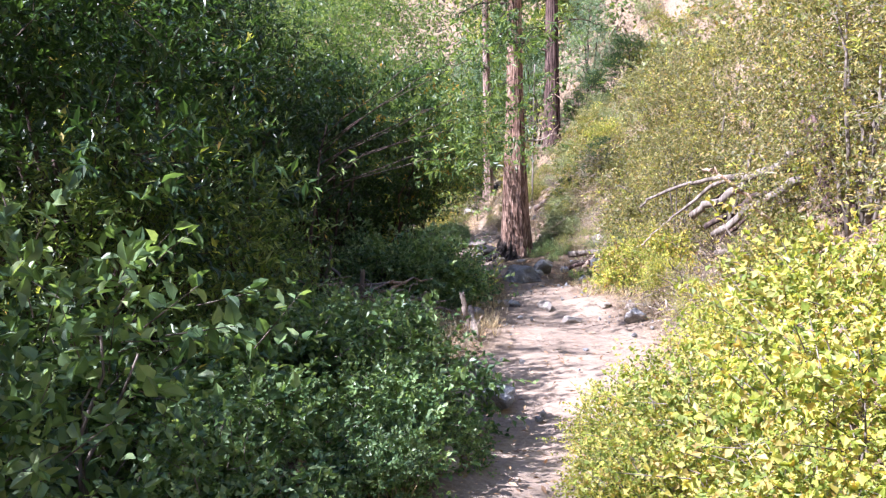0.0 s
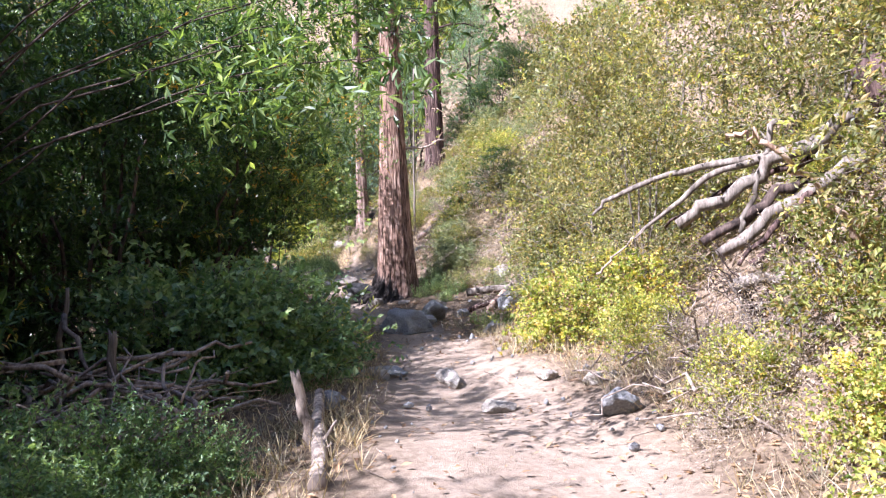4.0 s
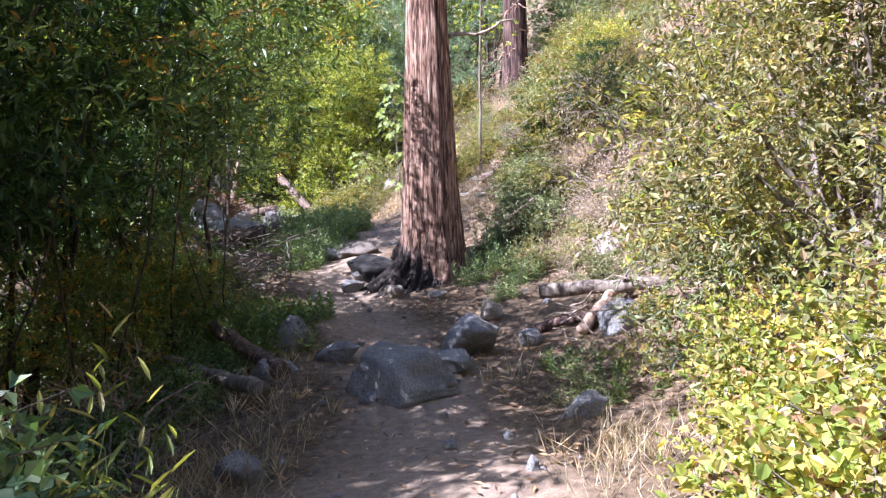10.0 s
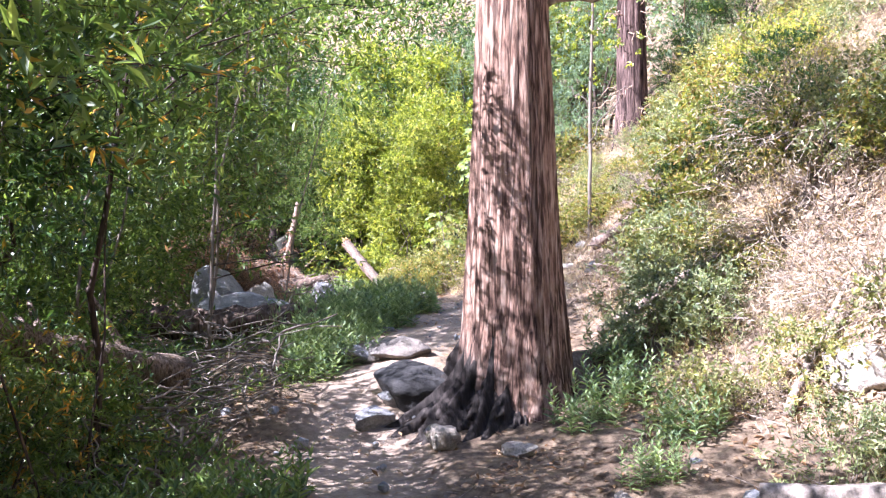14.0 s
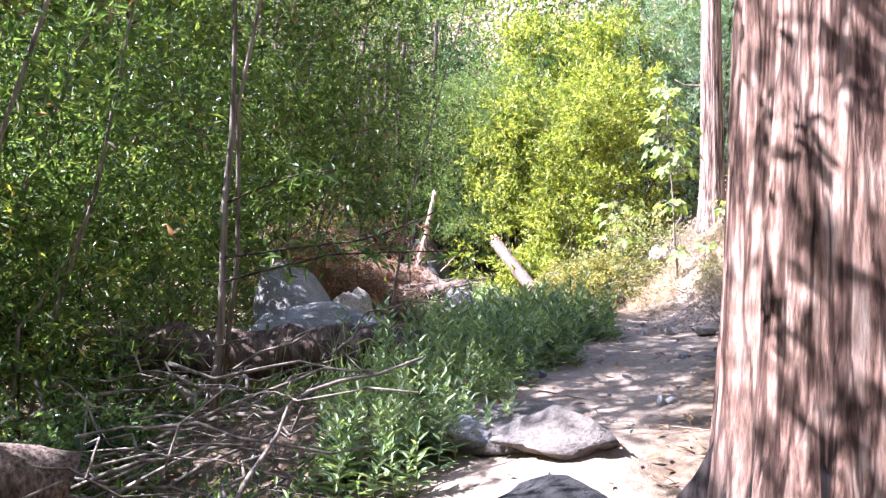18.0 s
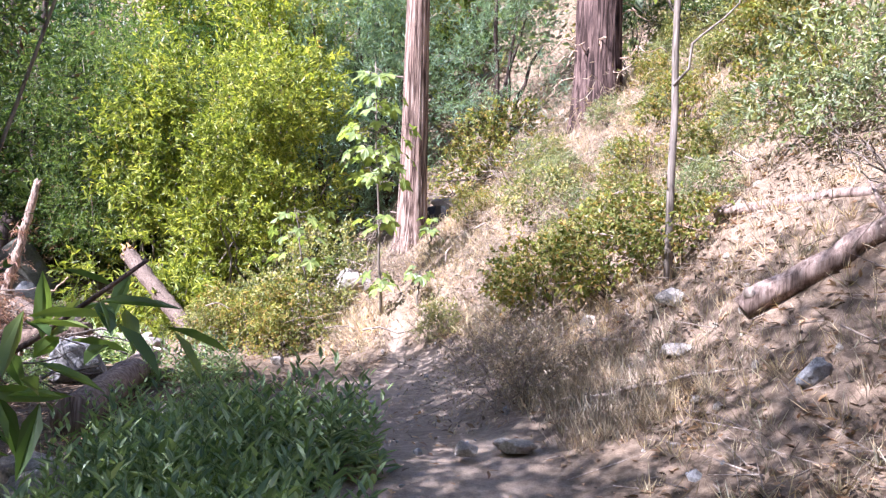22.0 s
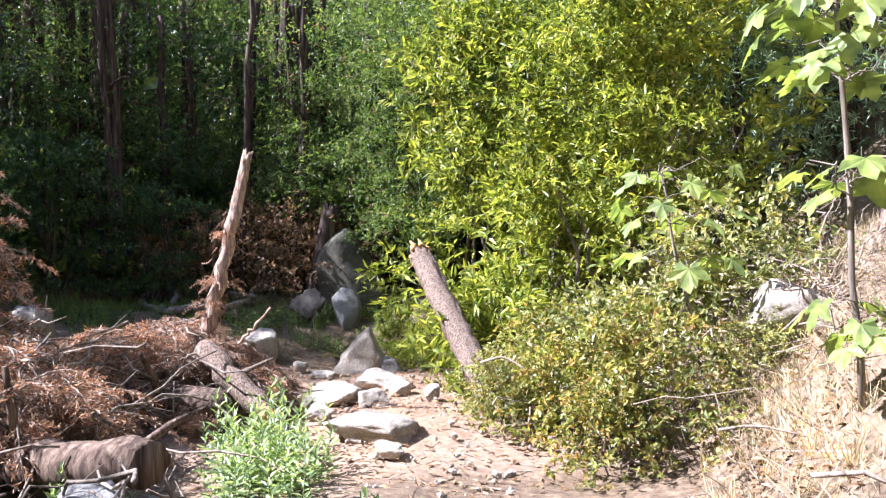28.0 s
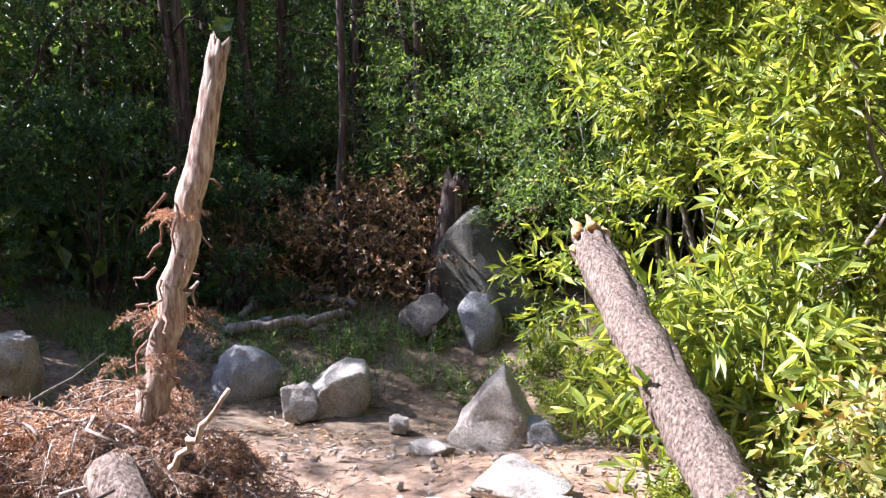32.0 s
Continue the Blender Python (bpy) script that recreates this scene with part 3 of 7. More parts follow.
# same bramble in paler leaves: skylight put into the leaf colour
stock("bramblelit", 2, dims=(0.75, 0.75, 0.95), twigs=650, per=8, leaf=(0.045, 0.08, 0.66), mat=L_NETTLE_LITBRAMBLE, wood=GREY_BARK, clumps=22, twig=(0.1, 0.28), tight=0.17, stem=0.012, fine=False)
stock("broad", 2, dims=(0.7, 0.7, 1.1), twigs=330, per=7, leaf=(0.05, 0.092, 0.62), mat=L_BRAMBLE, wood=GREY_BARK, clumps=22, twig=(0.15, 0.35), tight=0.18, stem=0.014)
stock("nettle", 2, dims=(0.7, 0.7, 1.1), twigs=560, per=8, leaf=(0.034, 0.066, 0.5), mat=L_NETTLE_LITBRAMBLE, wood=GREY_BARK, clumps=22, twig=(0.15, 0.35), tight=0.18, stem=0.014)
stock("hazel", 3, dims=(0.85, 0.85, 1.2), twigs=620, per=7, leaf=(0.038, 0.072, 0.78), mat=L_YELLOW, wood=GREY_BARK, clumps=30, twig=(0.12, 0.32), tight=0.15, stem=0.012, odd=(L_BROWN, 0.14))
stock("yellow", 3, dims=(0.85, 0.85, 1.2), twigs=1350, per=10, leaf=(0.024, 0.044, 0.74), mat=L_YELLOW, wood=GREY_BARK, clumps=26, twig=(0.12, 0.3), tight=0.18, stem=0.012)
stock("goldshrub", 3, dims=(0.85, 0.85, 1.2), twigs=1000, per=9, leaf=(0.03, 0.055, 0.7), mat=L_YELLOW, wood=GREY_BARK, clumps=30, twig=(0.12, 0.3), tight=0.15, stem=0.012, fine=False)
stock("tallyellow", 3, dims=(1.3, 1.3, 3.4), twigs=1900, per=9, leaf=(0.042, 0.075, 0.4), mat=L_BANK, wood=GREY_BARK, clumps=64, twig=(0.16, 0.4), fine=False, tight=0.17, stem=0.03, odd=(L_YELLOW, 0.2))
stock("willow", 2, dims=(1.9, 1.9, 5.6), twigs=1500, per=10, leaf=(0.08, 0.14, 0.3), mat=L_LIME, wood=GREY_BARK, clumps=95, shape="column", twig=(0.16, 0.38), tight=0.14, stem=0.035, odd=(L_YELLOW, 0.06))
stock("willowhigh", 2, dims=(1.9, 1.9, 5.4), twigs=1300, per=10, leaf=(0.08, 0.14, 0.3), mat=L_LIME, wood=GREY_BARK, clumps=80, shape="high", twig=(0.16, 0.38), tight=0.14, stem=0.035, odd=(L_YELLOW, 0.06), low=0.3)
stock("willowback", 2, dims=(1.9, 1.9, 5.6), twigs=1000, per=10, leaf=(0.12, 0.2, 0.3), mat=L_LIME, wood=GREY_BARK, clumps=60, shape="column", twig=(0.22, 0.5), tight=0.22, stem=0.035, odd=(L_YELLOW, 0.06), fine=False)
stock("pale", 3, dims=(0.85, 0.85, 1.05), twigs=430, per=8, leaf=(0.05, 0.085, 0.55), mat=L_PALE, wood=GREY_BARK, clumps=40, twig=(0.12, 0.32), fine=False, tight=0.11, stem=0.012)
stock("scrub", 4, dims=(0.9, 0.9, 1.15), twigs=330, per=8, leaf=(0.055, 0.1, 0.5), mat=L_OLIVE, wood=GREY_BARK, clumps=26, twig=(0.12, 0.32), fine=False, tight=0.13, stem=0.015)
stock("sage", 3, dims=(0.8, 0.8, 0.9), twigs=360, per=8, leaf=(0.055, 0.095, 0.34), mat=L_SAGE, wood=GREY_BARK, clumps=24, twig=(0.12, 0.32), fine=False, tight=0.14, stem=0.012)
stock("manzanita", 3, dims=(0.85, 0.85, 1.0), twigs=300, per=8, leaf=(0.05, 0.085, 0.6), mat=L_OLIVE, wood=RED_DARK, clumps=26, twig=(0.12, 0.28), tight=0.12, stem=0.014)
stock("dryshrub", 3, dims=(0.7, 0.7, 0.6), twigs=900, per=3, leaf=(0.03, 0.06, 0.3), mat=L_GREYGRASS, wood=DEADWOOD, clumps=20, twig=(0.15, 0.4), fine=False, tight=0.2, stem=0.01)
stock("brown", 2, dims=(0.9, 0.9, 1.5), twigs=420, per=7, leaf=(0.06, 0.11, 0.4), mat=L_BROWN, wood=DARK_BARK, clumps=24, twig=(0.15, 0.35), fine=False, tight=0.24, stem=0.02)
stock("blue", 2, dims=(1.5, 1.5, 5.0), twigs=1300, per=10, leaf=(0.1, 0.18, 0.12), mat=L_BLUE, wood=DARK_BARK, clumps=50, shape="column", twig=(0.25, 0.5), fine=False, tight=0.28, stem=0.06)


def frond_bush(seed, ribs=60, reach=0.8, rise=0.5):
    """Dead conifer boughs: drooping ribs fringed with small needle sprays."""
    rng = np.random.default_rng(seed)
    a = rng.uniform(0, 6.283, ribs)
    foot = np.stack([rng.normal(0, 0.16, ribs), rng.normal(0, 0.16, ribs), rng.uniform(0.05, rise, ribs)], 1)
    way = unit(np.stack([np.cos(a), np.sin(a), rng.uniform(0.0, 0.9, ribs)], 1))
    ln = reach * rng.uniform(0.5, 1.05, ribs)
    side_n, per = 22, 11
    t = np.linspace(0.15, 1, side_n)[None] * np.ones((ribs, 1))
    spine = foot[:, None] + way[:, None] * (ln[:, None] * t)[..., None] - np.array([0, 0, 0.62]) * (ln[:, None] * t**2)[..., None]
    flank = unit(np.cross(way, np.array([0, 0, 1.0])))[:, None] * np.where(np.arange(side_n) % 2, 1.0, -1.0)[None, :, None]
    arm = unit(flank + 0.7 * way[:, None] + np.array([0, 0, -0.55]) + rng.normal(0, 0.25, spine.shape)).reshape(-1, 3)
    base = spine.reshape(-1, 3)
    size = (0.16 * (1.15 - t) + 0.05).reshape(-1) * rng.uniform(0.7, 1.3, len(base))
    P, D, N = sprays(rng, base, arm, size, per, 0.7, 0.3)
    L = rng.uniform(0.03, 0.065, len(P))
    me = leaves("needles", P, D, N, L, L * 0.2, L_RUST, False)
    parts = [twig_mesh("twig", base, arm, size, np.full(len(base), 0.002), DEADWOOD)]
    parts += [tube("rib", foot[i] + way[i] * ln[i] * np.linspace(0, 1, 6)[:, None] - np.array([0, 0, 0.62]) * ln[i] * np.linspace(0, 1, 6)[:, None] ** 2, np.linspace(0.011, 0.003, 6), DEADWOOD, 5) for i in range(ribs)]
    return me, merge("wood", parts)


STOCK["rustnear"] = [frond_bush(970 + i) for i in range(3)]


def herb_mesh(seed, stems, radius, height, mat, leaf=(0.05, 0.09, 0.24), per=20):
    """A patch of upright leafy stems."""
    rng = np.random.default_rng(seed)
    r, a = radius * np.sqrt(rng.random(stems)), rng.uniform(0, 6.283, stems)
    foot = np.stack([r * np.cos(a), r * np.sin(a), 0 * r - 0.03], 1)
    way = unit(np.stack([rng.normal(0, 0.16, stems), rng.normal(0, 0.16, stems), np.ones(stems)], 1))
    ln = height * rng.uniform(0.55, 1.1, stems)
    t = np.linspace(0.12, 1, per)[None] * np.ones((stems, 1))
    P = foot[:, None] + way[:, None] * (ln[:, None] * t)[..., None]
    ang = rng.uniform(0, 6.283, (stems, 1)) + np.arange(per)[None] * 2.4
    out = np.stack([np.cos(ang), np.sin(ang), 0.45 + 1.2 * t**3], -1)
    L = rng.uniform(leaf[0], leaf[1], (stems, per)) * (1.25 - 0.6 * t)
    N = np.stack([-0.5 * np.cos(ang), -0.5 * np.sin(ang), np.ones_like(ang)], -1)
    me = leaves("leaves", P.reshape(-1, 3), out.reshape(-1, 3), N.reshape(-1, 3), L.ravel(), L.ravel() * leaf[2], mat)
    return me, twig_mesh("stalk", foot, way, ln, np.full(stems, 0.004), L_HERB)


STOCK["herb"] = [herb_mesh(900 + i, 26, 0.36, 0.55, L_HERB, (0.075, 0.13, 0.3), 18) for i in range(4)]
STOCK["lowherb"] = [herb_mesh(930 + i, 30, 0.4, 0.28, L_EDGE, (0.06, 0.11, 0.3), 9) for i in range(3)]

STOCK["limeherb"] = [herb_mesh(950 + i, 14, 0.3, 0.9, L_YELLOW, (0.09, 0.16, 0.2), 14) for i in range(2)]
FERNY = ((-0.98, -8.6, 1.35), (-1.2, -8.35, 1.4), (-0.95, -8.15, 0.8))
# ---- great trees ----
def great_tree(x, y, r, height, mat, label, seed, lean=(0, 0), flare=1.45, sides=90, furrow=0.018, sink=0.25, taper=0.045):
    hs = np.r_[np.linspace(0, 2.2, 26), np.linspace(2.5, height, 14)]
    rad = r * (1 + (flare - 1) * np.exp(-hs / 0.45)) * (1 - taper * np.minimum(hs, 5.0)) * (1 - 0.5 * np.clip((hs - 5.0) / (height - 5.0), 0, 1))
    pts = np.stack([lean[0] * hs, lean[1] * hs, hs], 1)
    ob = thing("tree", place(x, y, None, 0, 1, sink=sink), label, "tree")
    part("trunk", tube("trunk", pts, rad, mat, sides, 0.004, furrow, seed, lobes=0.05), ob)
    return ob


def limb(parent, a, b, r, mat, name="branch", sag=(0, 0, 0), sides=7, seed=1, wob=0.03, label="", n=8, taper=0.35, jag=0.0):
    return part(name, tube(name, bend(a, b, n, sag, wob, seed), np.linspace(r, r * taper, n), mat, sides, 0.06, 0, seed, jag=jag), parent, label)


def bough_leaves(parent, z0, z1, reach, n, seed, mat, leaf=(0.1, 0.2, 0.16), r0=0.3):
    """Boughs round a trunk, each with its foliage."""
    rng = np.random.default_rng(seed)
    for i in range(n):
        a, z = rng.uniform(0, 6.283), z0 + (z1 - z0) * (i + rng.random()) / n
        out = np.array([math.cos(a), math.sin(a), 0])
        ln = reach * rng.uniform(0.6, 1.1) * (1.1 - 0.6 * (z - z0) / (z1 - z0))
        tip = out * ln + np.array([0, 0, z - 0.15 * ln])
        bough = limb(parent, out * r0 * 0.5 + np.array([0, 0, z]), tip, 0.045, RED_DARK, "bough", (0, 0, 0.08 * ln), 6, seed + i)
        m = 60
        t = rng.uniform(0.25, 1.05, m)[:, None]
        foot = (out * r0 * 0.5 + np.array([0, 0, z])) * (1 - t) + tip * t + rng.normal(0, 0.09, (m, 3)) + np.array([0, 0, 0.3 * ln]) * t * (1 - t)
        way = unit(out * 0.6 + rng.normal(0, 0.6, (m, 3)) + np.array([0, 0, -0.25]))
        P, D, N = sprays(rng, foot, way, rng.uniform(0.25, 0.6, m), 9, 0.7)
        L = rng.uniform(leaf[0], leaf[1], len(P))
        tagged(part("foliage", leaves("spray", P, D, N, L, L * leaf[2], mat, False), bough), kind="stuff")


T1 = great_tree(0, 0, 0.45, 15, REDWOOD, "tall redwood with furrowed red-brown, fire-charred bark beside the trail", 3, furrow=0.03, taper=0.09, flare=1.35)
A, H = np.meshgrid(np.radians(np.linspace(140, 292, 120)), np.linspace(0, 1, 26), indexing="ij")
SPAN = np.sin((A - np.radians(140)) / np.radians(152) * np.pi) ** 0.7
WAVE = np.array([[noise.fractal(Vector((6 * a, 1.6 * h, 3.0)), 1.0, 2.0, 4) for a, h in zip(ra, rh)] for ra, rh in zip(A, H)])
RIDGE = 0.5 + 0.5 * np.sin(19 * A + 5 * WAVE + 2.0 * H)
TOP = 0.25 + 0.55 * SPAN + 0.2 * WAVE[:, :1]
REACH = 0.42 + (0.1 + SPAN * (0.32 + 0.4 * RIDGE)) * H**2.1 + 0.07 * SPAN * RIDGE * np.sin(np.pi * H) + 0.04 * WAVE * np.sin(np.pi * H)
LOW = G((REACH * np.cos(A)).ravel(), (REACH * np.sin(A)).ravel()).reshape(A.shape) - gz(0, 0) + 0.2
V = np.stack([REACH * np.cos(A), REACH * np.sin(A), TOP + (LOW - TOP) * H**0.75], -1).reshape(-1, 3)
Q = (np.arange(119)[:, None] * 26 + np.arange(25)[None]).ravel()
part("root_flare", mesh_from("root_flare", V, np.stack([Q, Q + 1, Q + 27, Q + 26], 1), CHAR, True), T1, "charred black root flare")
dead = limb(T1, (0.3, 0, 3.62), (1.25, 0.05, 3.85), 0.035, DEADWOOD, "branch", (0, 0, -0.05), 7, 14, 0.02, "bare grey dead branch")
limb(dead, (1.2, 0.05, 3.83), (1.45, 0.2, 3.45), 0.014, PALEWOOD, "twig", (0.06, 0, 0.05), 5, 15)
limb(dead, (1.0, 0.03, 3.8), (1.35, 0.1, 4.15), 0.014, PALEWOOD, "twig", (0, 0, 0), 5, 16)
bough_leaves(T1, 6.0, 13.5, 2.6, 16, 21, L_DARK)
T2 = great_tree(1.85, 13.2, 0.4, 15, RED_DARK, "dark-barked tree hung with dead grey twigs on the slope", 4, flare=1.25, furrow=0.04, sink=0.5)
for i in range(26):
    a = PICK.uniform(2.6, 6.6)
    zz = PICK.uniform(0.8, 3.6)
    ln = PICK.uniform(0.6, 1.3)
    limb(T2, (0.3 * math.cos(a), 0.3 * math.sin(a), zz), (ln * math.cos(a), ln * math.sin(a), zz - PICK.uniform(-0.2, 0.7)), 0.016, PALEWOOD, "dead_twig", (0, 0, 0.12), 4, 60 + i, 0.05)
bough_leaves(T2, 5.0, 12.5, 2.4, 14, 22, L_DARK)
T3 = great_tree(-1.15, 13.3, 0.235, 15, REDWOOD_FAR, "sunlit slender redwood on the slope above the clearing", 5, lean=(-0.012, 0))
limb(T3, (0.0, 0.15, 3.0), (-0.75, 0.1, 3.15), 0.025, DEADWOOD, "branch", (0, 0, -0.08), 6, 31, 0.02, "bare grey dead branch")
bough_leaves(T3, 6.0, 13.0, 2.0, 12, 23, L_DARK)

stock("edgebay", 3, dims=(1.0, 1.0, 2.2), twigs=560, per=9, leaf=(0.075, 0.125, 0.29), mat=L_EDGE, wood=DARK_BARK, clumps=30, twig=(0.16, 0.36), tight=0.19, flat=0.65, stems=7, stem=0.02, odd=(L_ORANGE, 0.15), fine=False)
# ---- dark trees left of the trail ----
LAUREL = "dense dark green laurel tree crowding the trail"
for x, y, s in ((-3.7, -22.4, 0.85), (-3.6, -19.0, 0.95), (-3.8, -17.2, 1.0), (-4.75, -13.4, 1.05), (-4.7, -12.1, 1.15), (-5.2, -10.8, 1.1), (-3.9, -8.6, 1.05), (-3.3, -6.9, 1.15), (-3.4, -5.2, 1.0), (-3.6, -3.4, 0.85), (-4.6, -1.6, 0.95), (-3.0, -24.4, 1.0), (-6.5, -5.0, 0.7), (-8.0, -2.0, 0.75), (-9.5, 1.5, 0.75), (-10.0, 5.0, 0.7), (-11.5, 8.0, 0.65)):
    shrub("bayover" if -7 < y < -3 and x > -4 else "bay", x, y, s, LAUREL, "laurel_tree", "tree", group="laurel trees along the trail")
for x, y, s in ((-6.4, -22, 1.0), (-6.5, -17.5, 1.0), (-7.0, -13, 1.0), (-6.6, -9.6, 1.0), (-6.1, -14.6, 1.0), (-5.9, -11.6, 0.95), (-5.6, -24.2, 0.95), (-5.2, -7.9, 0.9), (-5.4, -6.0, 0.85), (-7.7, -14.0, 1.15), (-7.3, -11.8, 1.1), (-7.5, -9.3, 1.0)):
    shrub("bayback", x, y, s, "tall dark laurel tree in the thicket", "laurel_tree", "tree", group="trees of the thicket")
def laurel_bough(x, y, height, tips, label, seed, mat, n=80):
    """A thin leaning stem with leafy branches running out to the tips (from its foot)."""
    rng = np.random.default_rng(seed)
    ob = thing("laurel_bough", Matrix.Translation(gp(x, y)), label, "tree")
    limb(ob, (0, 0, -0.1), (0.3, 0.1, height), 0.03, DARK_BARK, "stem", (-0.1, 0, 0), 8, seed + 1)
    for k, tip in enumerate(tips):
        a, tip = np.array([0.2, 0.05, height * (0.66 + 0.3 * k / len(tips))]), np.array(tip)
        bough = limb(ob, a, tip, 0.008, DARK_BARK, "branch", (0, 0, 0.2), 6, seed + 2 + k)
        t = rng.uniform(0.66, 1.05, n)[:, None]
        foot = a * (1 - t) + tip * t + np.array([0, 0, 0.8]) * t * (1 - t) + rng.normal(0, 0.14, (n, 3))
        P, D, N = sprays(rng, foot, unit(rng.normal(0, 1, (n, 3)) * np.array([1, 1, 0.5]) + np.array([0.5, 0, -0.1])), rng.uniform(0.12, 0.35, n), 8, 0.8)
        L = rng.uniform(0.07, 0.12, len(P))
        tagged(part("foliage", leaves("leaves", P, D, N, L, L * 0.3, mat, False), bough), kind="stuff")


laurel_bough(-3.0, -13.1, 3.2, [(2.3 + 0.15 * (k * 5 % 9), -0.7 + 0.3 * (k * 7 % 6), 2.65 + 0.24 * k) for k in range(9)], "leafy laurel limb reaching out over the trail", 55, L_ALDER, 42)
laurel_bough(-2.6, -2.1, 3.4, [(1.1 + 0.12 * (k * 5 % 8), 0.5 + 0.2 * (k * 7 % 6), 2.7 + 0.3 * k) for k in range(7)], "leafy laurel limb reaching towards the redwood", 75, L_EDGE, 19)
# a thicket bough low beside the path, with old orange leaves
for x, y, s in ((-2.7, -4.6, 0.62), (-2.7, -2.9, 0.6), (-2.4, -9.3, 0.6), (-3.1, -3.7, 0.8), (-3.3, -5.6, 0.8), (-2.9, -2.0, 0.6)):
    shrub("edgebay", x, y, s, "low laurel bush with some orange leaves at the trail edge", "laurel_bush", "shrub", group="laurel bushes at the trail edge")

stock("edgegreen", 2, dims=(1.0, 1.0, 2.2), twigs=640, per=9, leaf=(0.06, 0.1, 0.29), mat=L_EDGE, wood=DARK_BARK, clumps=28, twig=(0.16, 0.36), tight=0.19, flat=0.65, stems=7, stem=0.02, fine=False)
for x, y, s in ((-3.0, -17.1, 1.25), (-3.1, -18.2, 1.1), (-2.9, -15.9, 0.9)):
    shrub("edgegreen", x, y, s, "green laurel bush before the dark thicket", "laurel_bush", "shrub", group="laurel bushes at the trail edge")

# ---- alders over the boulder ----
for x, y, s in ((-4.9, 0.7, 0.95), (-6.2, 1.6, 1.4), (-6.6, 0.4, 1.05), (-6.6, 5.4, 1.0), (-5.4, 5.0, 0.9), (-7.8, 3.6, 1.1), (-5.6, 6.6, 0.75), (-6.2, 6.1, 1.0), (-6.9, 4.4, 1.2)):
    shrub("alder", x, y, s, "slender green alder with narrow drooping leaves", "alder_tree", "tree", group="alders by the stream bed")

stock("alderbush", 3, dims=(1.0, 1.0, 1.7), twigs=620, per=8, leaf=(0.07, 0.12, 0.26), mat=L_ALDER, wood=DARK_BARK, clumps=30, twig=(0.2, 0.45), tight=0.22, stem=0.012, odd=(L_YELLOW, 0.03), fine=False)
for x, y, s in ((-5.0, 1.0, 0.9), (-5.6, 2.0, 1.1), (-5.8, 0.6, 1.2), (-6.2, 4.0, 1.3), (-7.4, 6.6, 1.3), (-7.0, 2.4, 1.4), (-8.6, 5.2, 1.5), (-8.4, 8.0, 1.3)):
    shrub("alderbush", x, y, s, "leafy young alder in the shaded undergrowth", "alder_bush", "shrub", group="young alders in the undergrowth")
stock("over", 2, dims=(1.9, 1.9, 7.0), twigs=800, per=9, leaf=(0.08, 0.14, 0.28), mat=L_EDGE, wood=DARK_BARK, clumps=34, shape="high", twig=(0.25, 0.6), tight=0.3, stems=2, stem=0.016, odd=(L_ORANGE, 0.07), low=0.4, fine=False)
for x, y, s, t in ((-2.3, -2.7, 0.6, 0), (-2.5, -3.6, 0.75, 6), (-2.8, -6.6, 0.75, 20), (-2.5, -5.2, 0.8, 12)):
    shrub("over", x, y, s, "laurel bough hanging over the trail", "laurel_tree", "tree", group="laurels over the trail", tilt=t, rz=0)
stock("sparse", 2, dims=(2.2, 2.2, 8.0), twigs=420, per=8, leaf=(0.09, 0.14, 0.3), mat=L_ALDER, wood=DARK_BARK, clumps=26, shape="high", twig=(0.25, 0.6), tight=0.32, stems=2, stem=0.02)
for x, y, s, t in ((-5.4, -4.4, 1.0, 0), (-6.4, -0.2, 1.05, 0)):
    shrub("sparse", x, y, s, "thin-crowned green tree leaning over the trail", "alder_tree", "tree", group="thin-crowned trees", tilt=t, rz=0)
for x, y, s in ((3.5, -5.4, 1.25), (4.3, -3.4, 1.2), (3.0, -9.0, 0.8)):
    shrub("tallyellow", x, y, s, "tall olive shrub overhanging the trail", "tall_shrub", "shrub", group="tall shrubs right of the trail")

# dense crowns mostly above the view, added to shade boulders and laurels
stock("shadecanopy", 2, dims=(2.2, 2.2, 8.5), twigs=900, per=8, leaf=(0.1, 0.16, 0.3), mat=L_MID, wood=GREY_BARK, clumps=26, shape="high", twig=(0.25, 0.6), tight=0.38, stems=1, stem=0.022, low=0.6, fine=False)
for x, y, s in ((-7.3, 1.8, 0.9), (-7.5, 17.4, 0.68), (-6.4, 2.1, 0.75), (-7.2, -14.4, 0.78), (-7.3, -12.8, 0.8)):
    shrub("shadecanopy", x, y, s, "tall thin-stemmed tree with a high leafy crown, added for shade", "alder_tree", "tree", group="high-crowned trees")
stock("top", 2, dims=(2.0, 2.0, 8.0), twigs=420, per=8, leaf=(0.09, 0.14, 0.3), mat=L_ALDER, wood=GREY_BARK, clumps=24, shape="high", twig=(0.25, 0.6), tight=0.3, stems=1, stem=0.019, low=0.6, fine=False)
for x, y, s in ((-3.5, 1.6, 1.0), (-4.7, 0.6, 1.08), (-4.2, 4.9, 0.85), (-3.3, -2.6, 0.8)):
    shrub("top", x, y, s, "slender alder with a thin high crown", "alder_tree", "tree", group="alders by the stream bed")

